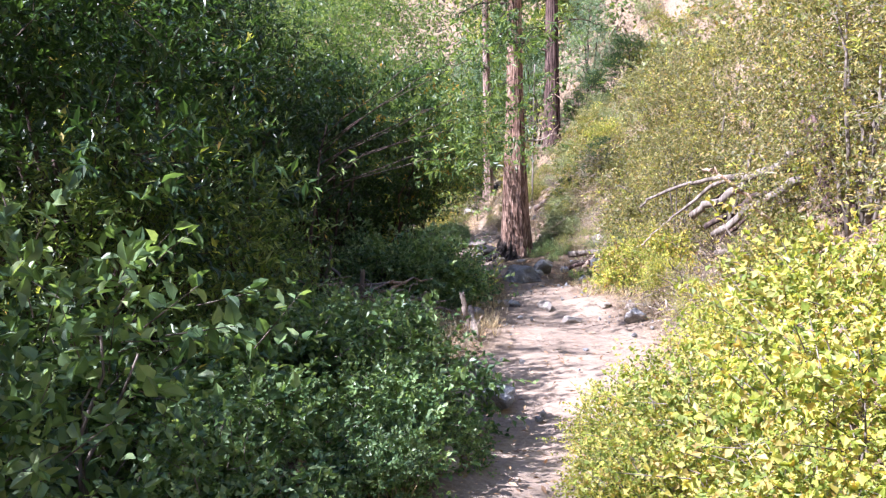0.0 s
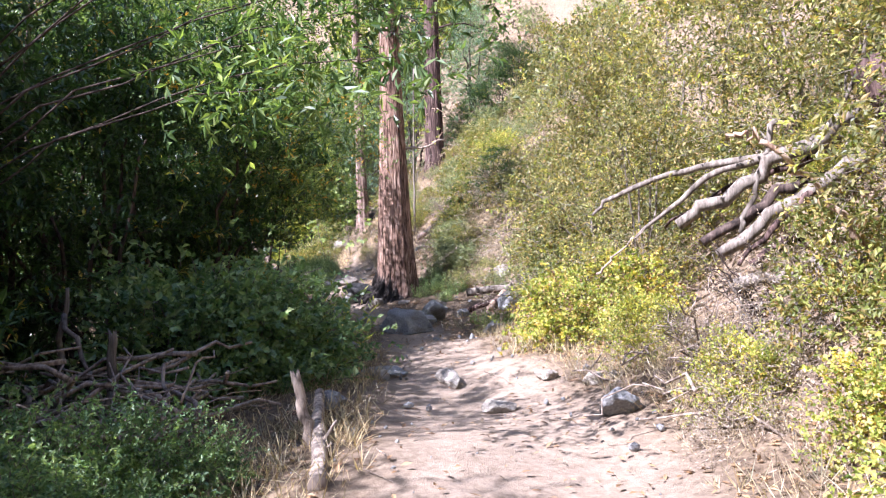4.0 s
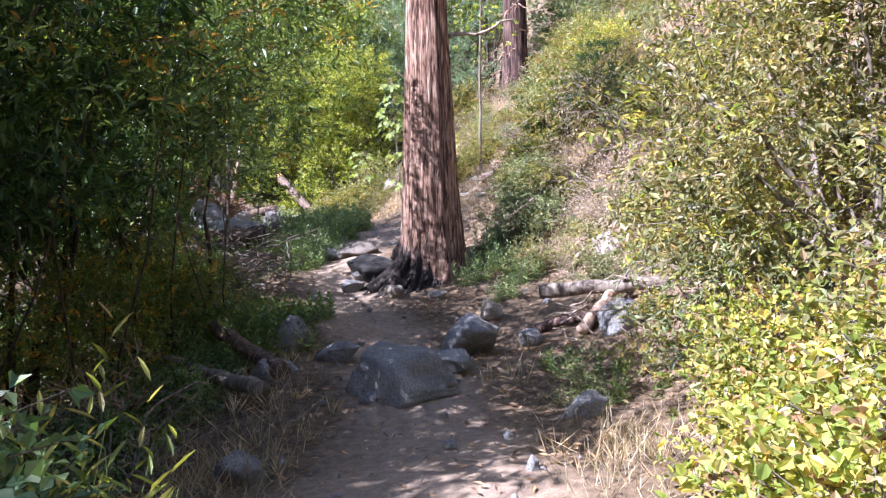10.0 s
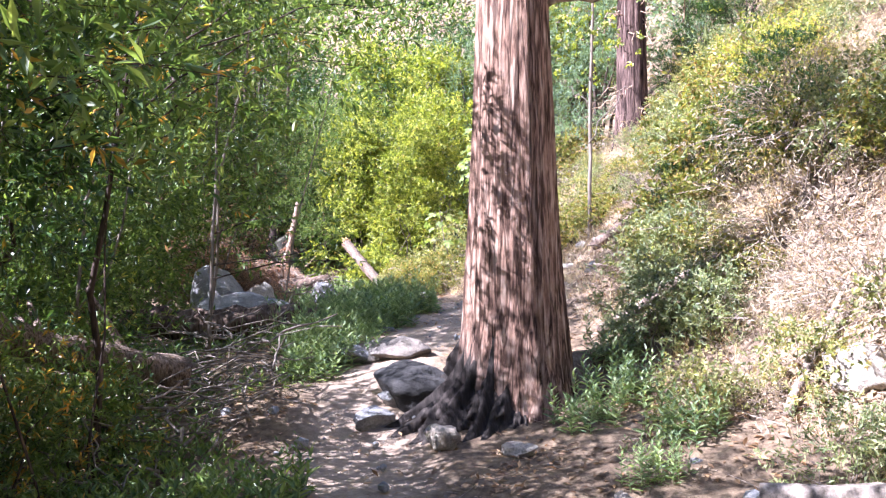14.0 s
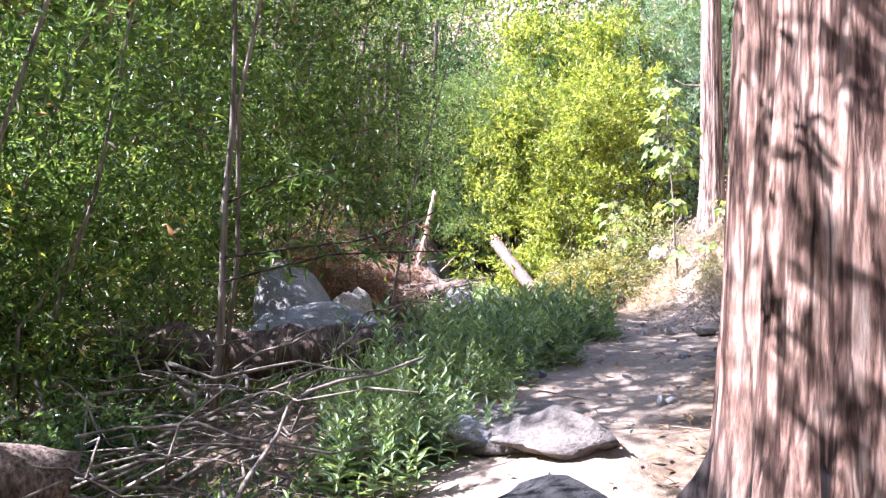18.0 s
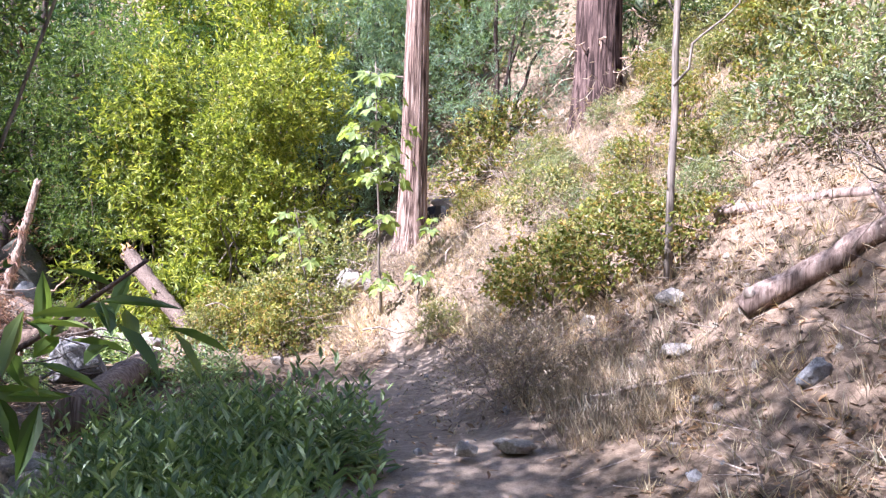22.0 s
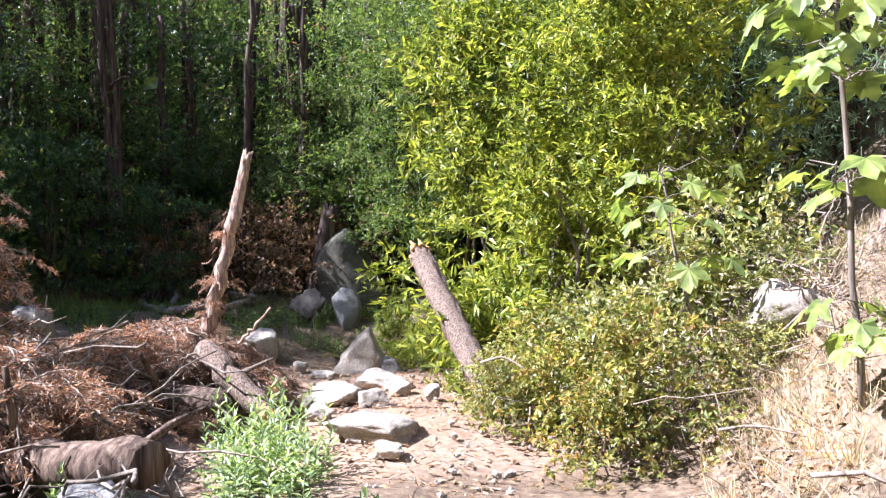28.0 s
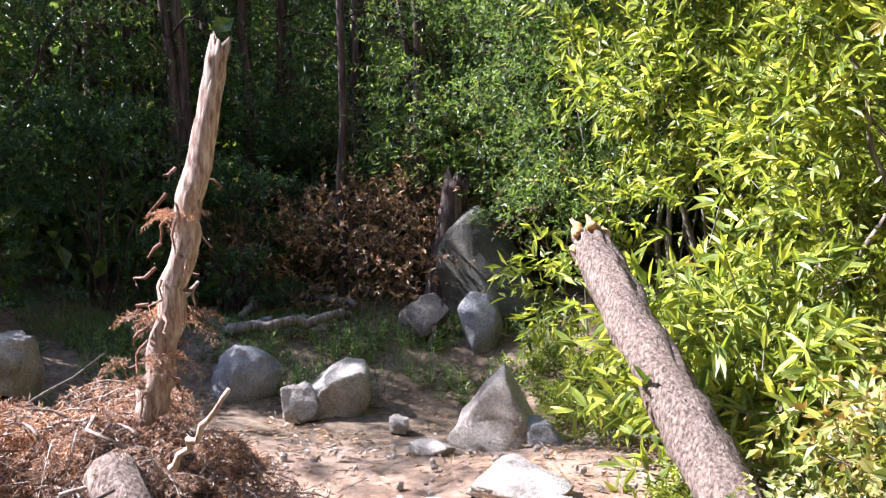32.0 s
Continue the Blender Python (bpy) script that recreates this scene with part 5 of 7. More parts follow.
# ---- rocks ----
GREY = "rounded grey granite boulder beside the trail"
PALE = "pale sun-bleached stone on the ground"
for x, y, s, m, v, rz, bury in ((0.18, -5.15, (1.0, 0.8, 0.75), GRANITE, 3, 10, 0.4), (0.6, -4.0, (0.72, 0.6, 0.55), GRANITE, 1, 40, 0.2), (0.45, -4.65, (0.42, 0.34, 0.26), GRANITE, 2, 0, 0.2), (0.85, -2.55, (0.34, 0.3, 0.3), PALEROCK, 3, 0, 0.2), (-0.62, -4.2, (0.5, 0.4, 0.26), GRANITE, 4, 0, 0.3), (-1.2, -3.6, (0.34, 0.3, 0.4), GRANITE, 5, 20, 0.25), (-1.05, -4.6, (0.5, 0.34, 0.3), GRANITE, 3, 0, 0.35), (-0.75, -6.7, (0.36, 0.3, 0.32), GRANITE, 1, 0, 0.25), (1.2, -3.8, (0.26, 0.22, 0.24), GRANITE, 2, 0, 0.2), (1.47, -5.8, (0.36, 0.3, 0.3), GRANITE, 4, 0, 0.25), (2.05, -4.0, (0.5, 0.4, 0.36), GRANITE, 5, 0, 0.25), (-0.45, -1.0, (0.3, 0.26, 0.28), PALEROCK, 0, 0, 0.2), (-1.1, -0.6, (0.4, 0.26, 0.24), GRANITE, 2, 60, 0.3), (-1.35, 1.4, (0.95, 0.8, 0.4), DARKROCK, 8, 30, 0.62), (-1.2, 1.0, (0.7, 0.5, 0.3), DARKROCK, 2, 30, 0.5), (-1.0, -0.15, (0.4, 0.34, 0.24), GRANITE, 0, 30, 0.4), (-1.75, 1.2, (0.6, 0.4, 0.3), GRANITE, 1, 0, 0.4), (2.35, -1.2, (0.6, 0.5, 0.4), PALEROCK, 4, 0, 0.3), (0.15, -1.2, (0.3, 0.2, 0.14), PALEROCK, 5, 0, 0.3),
                               (-0.35, -8.9, (0.75, 0.5, 0.16), GRANITE, 2, 0, 0.3), (-0.3, -9.5, (0.2, 0.18, 0.16), PALEROCK, 4, 0, 0.2), (0.44, -10.1, (0.24, 0.6, 0.24), PALEROCK, 1, 10, 0.45), (0.8, -11.3, (0.4, 0.3, 0.14), PALEROCK, 3, 0, 0.4), (1.4, -10.5, (0.24, 0.2, 0.16), PALEROCK, 0, 0, 0.3), (1.76, -11.0, (0.26, 0.24, 0.18), PALEROCK, 2, 0, 0.3), (2.7, -10.3, (0.34, 0.3, 0.34), PALEROCK, 5, 0, 0.2), (1.64, -12.2, (0.4, 0.3, 0.3), GRANITE, 1, 0, 0.3), (-0.36, -16.6, (0.42, 0.36, 0.3), GRANITE, 0, 0, 0.25), (-0.65, -18.8, (0.26, 0.2, 0.2), PALEROCK, 4, 0, 0.3), (-0.75, -11.2, (0.3, 0.24, 0.2), GRANITE, 5, 0, 0.3),
                               (-4.2, 3.4, (2.1, 1.6, 1.5), GRANITE, 8, 20, 0.5), (-4.75, 4.0, (0.95, 0.85, 1.7), GRANITE, 8, 80, 0.3), (-4.2, 4.15, (0.6, 0.5, 1.15), PALEROCK, 4, 10, 0.3), (-5.6, 4.6, (0.9, 0.7, 1.0), PALEROCK, 2, 0, 0.3), (-3.4, 5.0, (0.6, 0.5, 0.5), PALEROCK, 5, 0, 0.3), (-4.9, 5.8, (0.8, 0.6, 0.9), PALEROCK, 0, 45, 0.3), (-3.9, 5.9, (0.8, 0.6, 0.45), PALEROCK, 2, 0, 0.3), (-3.3, 6.7, (0.5, 0.4, 0.3), PALEROCK, 1, 0, 0.3), (-1.12, 5.37, (0.18, 0.14, 0.12), PALEROCK, 3, 0, 0.2), (-0.81, 5.43, (0.28, 0.2, 0.13), PALEROCK, 0, 0, 0.3), (0.72, 4.72, (0.2, 0.18, 0.2), GRANITE, 4, 0, 0.2), (1.22, 3.6, (0.2, 0.16, 0.14), GRANITE, 5, 0, 0.2), (0.6, 6.45, (0.26, 0.2, 0.22), PALEROCK, 1, 0, 0.4), (0.2, 7.4, (0.2, 0.2, 0.16), PALEROCK, 2, 0, 0.3), (0.37, 5.8, (0.24, 0.2, 0.14), PALEROCK, 5, 0, 0.3), (-2.05, 12.9, (0.9, 0.7, 0.55), PALEROCK, 3, 0, 0.3), (-0.5, 13.7, (0.7, 0.4, 0.3), PALEROCK, 0, 20, 0.3),
                               (-4.75, 8.95, (0.62, 0.5, 0.6), GRANITE, 3, 0, 0.15), (-5.9, 8.6, (0.4, 0.3, 0.3), PALEROCK, 4, 0, 0.2), (-6.2, 8.2, (0.3, 0.3, 0.3), PALEROCK, 1, 0, 0.2), (-2.85, 9.95, (0.24, 0.2, 0.16), PALEROCK, 2, 0, 0.2)):
    rock(x, y, s, GREY if m is not PALEROCK else PALE, m, None, rz, bury=bury, variant=v)
# mound coloured near black for its char and for the shade on it
rock(-0.9, 0.15, (0.95, 1.1, 0.5), "dark charred mound at the redwood's foot, coloured for shade", SOOT_SHADE, None, 30, bury=0.52, variant=8)
# the clearing
for x, y, s, m, v, rz, bury, label in ((-7.05, 14.72, (1.0, 0.9, 1.0), PALEROCK, 9, 200, 0.24, "upright pointed pale boulder in the clearing"), (-8.85, 14.75, (0.95, 0.75, 0.7), PALEROCK, 1, 0, 0.25, "large round grey boulder at the clearing's edge"), (-8.95, 14.3, (0.42, 0.36, 0.4), PALEROCK, 4, 0, 0.2, "split pale stone against a boulder"), (-9.65, 14.25, (0.75, 0.6, 0.55), GRANITE, 5, 40, 0.25, "grey boulder at the edge of the wood"), (-8.0, 14.6, (0.28, 0.22, 0.22), PALEROCK, 0, 0, 0.2, PALE), (-6.15, 13.6, (0.85, 0.6, 0.26), PALEROCK, 3, 0, 0.45, "flat grey stone in the clearing"), (-5.75, 13.35, (0.34, 0.3, 0.22), PALEROCK, 1, 0, 0.42, PALE), (-6.15, 12.85, (0.62, 0.5, 0.34), PALEROCK, 5, 0, 0.35, "rounded white boulder in the clearing"), (-6.75, 12.5, (0.5, 0.4, 0.34), GRANITE, 0, 0, 0.25, "rounded grey boulder in the clearing"), (-6.45, 12.65, (0.3, 0.26, 0.22), PALEROCK, 3, 0, 0.4, PALE), (-5.75, 12.75, (0.36, 0.3, 0.24), PALEROCK, 4, 0, 0.4, PALE), (-4.95, 11.6, (1.1, 0.75, 0.3), PALEROCK, 2, 20, 0.45, "broad flat white stone in the clearing"), (-5.3, 13.2, (0.24, 0.2, 0.2), PALEROCK, 1, 0, 0.2, PALE), (-7.3, 14.2, (0.4, 0.25, 0.16), PALEROCK, 5, 0, 0.42, PALE), (-6.7, 14.75, (0.4, 0.3, 0.34), GRANITE, 3, 0, 0.3, "dark stone beside the pointed boulder"), (-10.5, 12.6, (0.7, 0.6, 0.8), PALEROCK, 0, 0, 0.2, "pale boulder at the edge of the wood"), (-4.6, 11.2, (0.3, 0.25, 0.16), PALEROCK, 0, 0, 0.42, PALE), (-5.7, 11.9, (0.34, 0.3, 0.2), PALEROCK, 3, 0, 0.42, PALE)):
    rock(x, y, s, label, m, None, rz, bury=bury, variant=v)


# ---- dead wood ----
def log(name, a, b, r, mat, label, taper=0.8, sag=(0, 0, 0), sides=18, rough=0.03, ridges=0.03, seed=1, wob=0.01, n=12, jag=0.0, stubs=0, category="log", group=""):
    """A log from a to b (world), with broken stubs."""
    a, b = Vector(a), Vector(b)
    ob = thing(name, Matrix.Translation(a), label, category, group)
    part("stem", tube("stem", bend((0, 0, 0), b - a, n, sag, wob, seed), np.linspace(r, r * taper, n), mat, sides, rough, ridges, seed, jag=jag), ob)
    rng = np.random.default_rng(seed + 7)
    ax = np.array(b - a)
    for i in range(stubs):
        t = rng.uniform(0.15, 0.95)
        side = unit(np.cross(ax, rng.normal(0, 1, 3)))
        side[2] = abs(side[2])
        p = ax * t + np.asarray(sag) * 4 * t * (1 - t)
        part("stub", tube("stub", bend(p, p + side * (r * rng.uniform(1.6, 4.5)) + unit(ax) * r, 5, (0, 0, 0), 0.005, seed + i), np.linspace(r * 0.3, r * 0.12, 5), mat, 7, 0.08, 0, i), ob)
    return ob


# leaning fallen trunk with a torn orange end
trunk = log("leaning_log", (-4.35, 12.68, 0.36), (-5.97, 14.15, 1.73), 0.128, FIRBARK, "bark-covered fallen trunk with a torn orange end, propped against the willows", 0.95, sides=30, rough=0.045, ridges=0.05, seed=41, n=26, jag=0.14, wob=0.006)
for i in range(8):
    a = 0.785 * i
    o = np.array([0.11 * math.cos(a) * 0.67, 0.11 * math.cos(a) * 0.74, 0.12 * math.sin(a)])
    e = np.array([-1.56, 1.42, 1.33]) + o
    limb(trunk, e, e + np.array([-0.1, 0.09, 0.09]) * (0.15 + 0.28 * ((i * 5) % 4)) + 0.1 * o, 0.042, ORANGEWOOD, "torn_splinter", (0, 0, 0), 6, 50 + i, 0.008, "torn orange wood", 5, 0.2, 0.03)
# broken snag in the rust-coloured brush
snag = log("broken_snag", gp(-6.95, 11.6, -0.1), (-6.57, 12.0, 2.7), 0.075, SNAGWOOD, "broken bleached snag with peeling bark standing in dead brush", 0.62, (0, 0, 0), 18, 0.09, 0.05, 61, 0.008, 34, 0.05, 2, "snag")
for i in range(46):
    h = 0.35 + 0.035 * i + 0.02 * (i % 3)
    a = 2.4 * i
    o = np.array([math.cos(a), math.sin(a), 0.0])
    q = np.array([0.38 * h / 2.8, 0.4 * h / 2.8, h]) + 0.06 * o
    limb(snag, q, q + (0.05 + 0.03 * (i % 2)) * o + np.array([0, 0, -0.06 - 0.03 * (i % 4)]), 0.009, SHREDS, "bark_shred", 0.03 * o, 4, 600 + i, 0.012, "peeling reddish bark", 5, 0.4)
SPRIG = frond_bush(707, 14, 0.8, 0.1)[0]
for i, h in enumerate((0.2, 0.28, 0.35, 0.42, 0.5, 0.56, 0.62, 0.75, 0.85, 1.0, 1.1, 1.28, 1.72)):
    tagged(part("dead_sprig", SPRIG, snag, "rusty dead sprig", pose(0.38 * h / 2.8, 0.4 * h / 2.8, h, 0, 0, 130 * i) @ Matrix.Scale(0.2 + 0.06 * (i % 3), 4)), kind="stuff")
torn = log("fallen_log", (-6.55, 11.4, 0.98), (-5.68, 11.2, 0.55), 0.095, FIRBARK, "short fallen log with a torn orange end", 0.95, seed=63, sides=20, jag=0.05, stubs=1)
for i in range(9):
    a = 0.7 * i
    e = np.array([0.86, -0.2, -0.43]) + 0.07 * np.array([0.2 * math.cos(a), 0.9 * math.cos(a), math.sin(a)])
    limb(torn, e, e + np.array([0.1, -0.03, -0.08]) * (0.7 + 0.35 * (i % 4)), 0.03, ORANGEWOOD, "torn_splinter", (0, 0, 0), 6, 640 + i, 0.008, "torn orange wood", 5, 0.3, 0.02)
log("dead_branch", (-6.2, 11.45, 1.05), (-5.9, 11.5, 1.36), 0.014, PALEWOOD, "pale broken twig sticking out of the brush", 0.6, seed=645, sides=7, category="branch")
log("fallen_log", gp(-9.4, 10.9, 0.3), gp(-6.1, 11.25, 0.22), 0.15, ROTWOOD, "dark fallen log under dead brush", 0.8, seed=64, stubs=4)
log("fallen_log", gp(-6.6, 9.3, 0.2), (-4.8, 9.25, 0.82), 0.13, ROTWOOD, "dark rotting log resting on stones", 0.9, seed=65, stubs=2)
log("sawn_log", gp(-3.95, 6.6, 0.12), gp(-4.15, 9.2, 0.13), 0.15, LOGWOOD, "smooth pale sawn log lying beside the trail", 0.92, seed=66, rough=0.01, ridges=0.012)
# slope logs
lr = log("weathered_log", gp(0.77, 5.66, 0.07), gp(2.15, 4.98, 0.08), 0.088, LOGWOOD, "weathered grey log lying down the dry slope", 0.7, seed=67, ridges=0.05, stubs=2)
limb(lr, (0.08, 0.03, 0.06), (0.0, -0.08, 0.12), 0.045, DEADWOOD, "knot", (0, 0, 0), 9, 68, 0, "sawn knot", 4, 0.9)
log("weathered_log", gp(1.33, 7.3, 0.05), gp(1.85, 5.5, 0.06), 0.055, LOGWOOD, "thin grey log lying across the slope", 0.7, seed=69)
log("fallen_branch", gp(-0.25, 5.9, 0.02), gp(0.55, 5.25, 0.03), 0.018, DEADWOOD, "grey stick lying on the slope", 0.5, (0, 0, 0.02), 7, seed=71, category="branch")
log("fallen_branch", gp(1.0, 4.25, 0.1), gp(1.4, 3.7, 0.16), 0.022, DEADWOOD, "grey branch lying on the slope", 0.6, (0.05, 0, -0.04), 8, seed=72, category="branch", stubs=3)
log("fallen_log", (0.75, 1.15, 0.6), gp(2.3, 1.5, 0.1), 0.055, LOGWOOD, "grey log lying on the slope behind the redwood", 0.7, seed=73, stubs=2)
log("fallen_log", (1.37, -3.05, 0.26), (3.0, -3.45, 0.42), 0.078, GREY_BARK, "weathered grey log beside the trail", 0.8, seed=74, ridges=0.05, stubs=3, jag=0.06)
log("fallen_log", gp(1.7, -3.9, 0.06), gp(2.25, -3.0, 0.2), 0.06, PALEWOOD, "short bleached log on a heap of dead wood", 0.8, seed=75)
log("fallen_log", gp(1.2, -3.3, 0.05), gp(2.9, -4.4, 0.12), 0.05, RED_DARK, "dark branch on a heap of dead wood", 0.7, seed=76, stubs=3)
log("leaning_branch", gp(1.9, -1.35, 0.03), (2.85, 0.1, 1.35), 0.035, DEADWOOD, "bleached grey branch leaning on the slope", 0.5, (0, 0, 0.05), 8, seed=77, stubs=3, category="branch")
# logs at the left
log("rotten_log", (-2.7, 2.65, 0.5), (-6.2, 1.5, 0.5), 0.2, ROTWOOD, "dark rotten log fallen before the boulder", 0.8, seed=78, ridges=0.05, rough=0.05, sides=30, n=26, wob=0.03, jag=0.12)
log("fallen_log", (-2.8, -0.5, 0.32), (-3.9, -1.75, 0.8), 0.15, FIRBARK, "dark fallen log in the shaded thicket", 0.9, seed=79, ridges=0.05, stubs=4)
log("fallen_log", gp(-1.0, -5.35, 0.1), gp(-2.3, -4.1, 0.28), 0.07, GREY_BARK, "dark broken log at the trail edge", 0.85, seed=80, stubs=3, jag=0.04)
log("fallen_log", gp(-1.0, -4.75, 0.06), gp(-2.1, -3.3, 0.25), 0.085, ROTWOOD, "rotting dark log under the laurels", 0.85, seed=85, stubs=2, jag=0.08)
rock(-1.8, -5.15, (0.7, 0.5, 0.3), "flat dusty rock under a broken log", DARKROCK, None, 20, bury=0.4, variant=4)
log("broken_stake", gp(-0.62, -13.7, 0.02), gp(-0.82, -11.3, 0.16), 0.06, DEADWOOD, "grey broken branch along the trail edge", 0.7, seed=81, stubs=2, category="branch")
limb_st = log("broken_stake", gp(-0.75, -12.6, -0.05), gp(-0.88, -12.5, 0.55), 0.045, DEADWOOD, "grey broken stake at the trail edge", 0.8, seed=82, category="branch", jag=0.05)
# charred log end beside the far redwood
tagged(rock(-0.76, 13.4, (0.42, 0.4, 0.46), "charred round stump beside the redwood", SOOT_SHADE, None, 40, "charred_stump", 0.2, 7), "charred round stump beside the redwood", "stump")
stump = log("dead_stump", gp(-9.55, 17.0, -0.1), (-9.3, 17.15, 2.35), 0.2, DARK_BARK, "tall dark broken stump leaning on a boulder", 0.7, seed=84, sides=22, rough=0.05, ridges=0.07, jag=0.2, n=14, category="stump")
# this boulder's shade lies in its dark rock colour
rock(-8.95, 17.2, (1.25, 0.9, 1.9), "tall rounded grey boulder, coloured dark for the wood's shade", SHADEDROCK, 1.1, 25, variant=6)
rock(-9.25, 16.45, (0.62, 0.5, 0.55), "grey stone at the foot of the tall boulder", DARKROCK, None, 10, bury=0.2, variant=1)
rock(-8.65, 16.6, (0.55, 0.45, 0.75), "split grey stone at the foot of the tall boulder", GRANITE, None, 70, bury=0.2, variant=6)
log("dead_branch", gp(-9.0, 16.2, 0.02), (-9.1, 16.6, 1.0), 0.04, DARK_BARK, "dark broken branch propped on the stones", 0.7, seed=646, sides=9, category="branch")
for k, (a, b, sag) in enumerate((((-12.4, 15.9, 0.12), (-10.3, 16.4, 0.14), (0.1, 0.35, 0.05)), ((-10.5, 14.75, 0.1), (-10.1, 16.1, 0.12), (0.3, 0, 0.03)), ((-12.2, 15.8, 0.1), (-10.4, 14.75, 0.1), (-0.1, -0.15, 0.02)), ((-11.9, 16.1, 0.2), (-10.9, 15.2, 0.12), (0, 0.1, 0.04)))):
    log("driftwood_limb", gp(*a), gp(*b), 0.065, GREY_BARK, "curved grey limb laid in a ring on the shaded ground", 0.6, sag, 10, 0.05, 0.04, 650 + k, 0.02, 16, category="branch", group="ring of driftwood limbs")
for k in range(9):
    rock(-11.2 + 0.75 * math.cos(0.7 * k), 15.6 + 0.45 * math.sin(0.7 * k), 0.16 + 0.04 * (k % 3), "small grey stone inside the ring of limbs", GRANITE, None, 40 * k, bury=0.3, variant=k % 6, group="stones inside the ring")


# ---- fallen limbs on the right bank ----
bank = thing("fallen_tree", Matrix.Translation((3.9, -11.2, gz(3.9, -11.2))), "weathered grey fallen tree with bare limbs on the sunlit bank", "dead tree")
foot = np.array([3.9, -11.2, gz(3.9, -11.2)])
for k, (pts, r, m) in enumerate(([[(2.05, -10.05, 1.44), (2.2, -10.05, 1.6), (2.72, -10.3, 1.83), (3.2, -10.56, 1.92), (4.2, -11.1, 2.0)], 0.045, GREY_BARK], [[(2.5, -10.15, 1.2), (2.85, -10.35, 1.52), (3.21, -10.56, 1.84), (4.1, -11.1, 2.1)], 0.045, GREY_BARK], [[(2.9, -9.9, 1.3), (3.4, -10.5, 1.7), (4.0, -11.0, 1.9)], 0.04, RED_DARK], [[(3.0, -11.4, 0.9), (3.6, -11.3, 1.4), (4.3, -11.4, 1.9)], 0.05, RED_DARK], [[(2.6, -10.2, 1.3), (2.25, -10.1, 1.0), (2.1, -10.0, 0.8)], 0.016, DEADWOOD])):
    q = np.array(pts) - foot
    t = np.linspace(0, len(q) - 1, 14)
    q = np.stack([np.interp(t, np.arange(len(q)), q[:, i]) for i in range(3)], 1) + np.random.default_rng(k).normal(0, 0.012, (14, 3))
    part("limb", tube("limb", q, np.linspace(0.35 * r, r, 14), m, 10, 0.07, 0.05, 90 + k), bank)
for k, (a, b, r, m) in enumerate((((2.79, -10.6, 1.3), (4.3, -11.3, 2.28), 0.06, GREY_BARK), ((2.95, -10.8, 1.12), (4.1, -11.0, 1.75), 0.045, DARK_BARK), ((3.05, -10.95, 1.0), (4.2, -11.5, 1.85), 0.055, GREY_BARK), ((3.3, -11.1, 0.9), (4.3, -11.2, 1.3), 0.04, RED_DARK), ((2.95, -11.5, 0.72), (4.1, -11.9, 0.95), 0.06, GREY_BARK), ((3.3, -10.9, 1.2), (3.7, -10.9, 2.3), 0.025, GREY_BARK), ((2.72, -12.5, 1.89), (3.54, -12.5, 1.08), 0.02, PALEWOOD), ((2.72, -12.5, 1.89), (2.6, -12.2, 1.95), 0.012, PALEWOOD))):
    limb(bank, np.array(a) - foot, np.array(b) - foot, r, m, "limb", (0, 0, 0.05), 12, 800 + k, 0.035, n=12, taper=1.3, jag=0.05)
limb(bank, (0.9, -0.6, 0.2), (0.4, -0.2, 1.9), 0.24, RED_DARK, "root_plate", (0, 0, 0), 14, 99, 0.06, "dark upturned root plate", 8, 0.6)

# ---- heap of bare sticks left of the trail ----
heap = random.Random(23)


def stick_heap(x, y, n, spread, length, up, mat, label, seed, name="stick_heap", thick=1.0):
    rng = random.Random(seed)
    ob = thing(name, place(x, y), label, "dead wood")
    for i in range(n):
        a, px, py = rng.uniform(0, 3.14), spread * max(-1.4, min(1.4, rng.gauss(0, 1))), spread * max(-1.4, min(1.4, rng.gauss(0, 1)))
        ln = length * rng.uniform(0.4, 1.0)
        z = rng.uniform(0.0, up)
        zg = gz(x + px, y + py) - gz(x, y)
        dx, dy, dz = 0.5 * ln * math.cos(a), 0.5 * ln * math.sin(a), rng.uniform(-0.2, 0.3) * up
        limb(ob, (px - dx, py - dy, zg + max(z - dz, 0.0)), (px + dx, py + dy, zg + max(z + dz, 0.0)), thick * rng.uniform(0.004, 0.015), mat, "stick", (0, 0, rng.uniform(-0.05, 0.1)), 5, seed + i, 0.04, n=6, taper=0.5)
    return ob


stick_heap(-2.5, -11.9, 60, 0.6, 1.7, 0.7, DEADWOOD, "heap of bare grey sticks under the laurels", 301, thick=1.8)
stick_heap(-3.2, -11.3, 40, 0.6, 1.8, 0.9, DEADWOOD, "heap of bare grey sticks under the laurels", 302, thick=1.8)
stick_heap(-2.3, -5.6, 14, 0.45, 1.2, 0.35, DEADWOOD, "scatter of bare sticks in the shade", 303)
stick_heap(-3.0, -0.5, 80, 0.65, 1.4, 0.5, GREY_BARK, "tangle of bare brown sticks in the shade", 304)
stick_heap(-2.9, -1.7, 50, 0.55, 1.3, 0.5, GREY_BARK, "tangle of bare brown sticks in the shade", 305)
stick_heap(-2.9, 2.75, 18, 0.3, 0.7, 0.22, DEADWOOD, "heap of grey sticks at the log's end", 306)
stick_heap(0.3, 14.1, 30, 0.6, 1.8, 0.3, DEADWOOD, "heap of bleached branches above the redwood", 307)
stick_heap(-5.4, 9.2, 24, 0.45, 1.1, 0.45, DEADWOOD, "heap of grey sticks over the stones", 308)
stick_heap(-7.4, 10.9, 60, 0.8, 1.5, 0.6, GREY_BARK, "tangle of dead branches in rusty brush", 309)
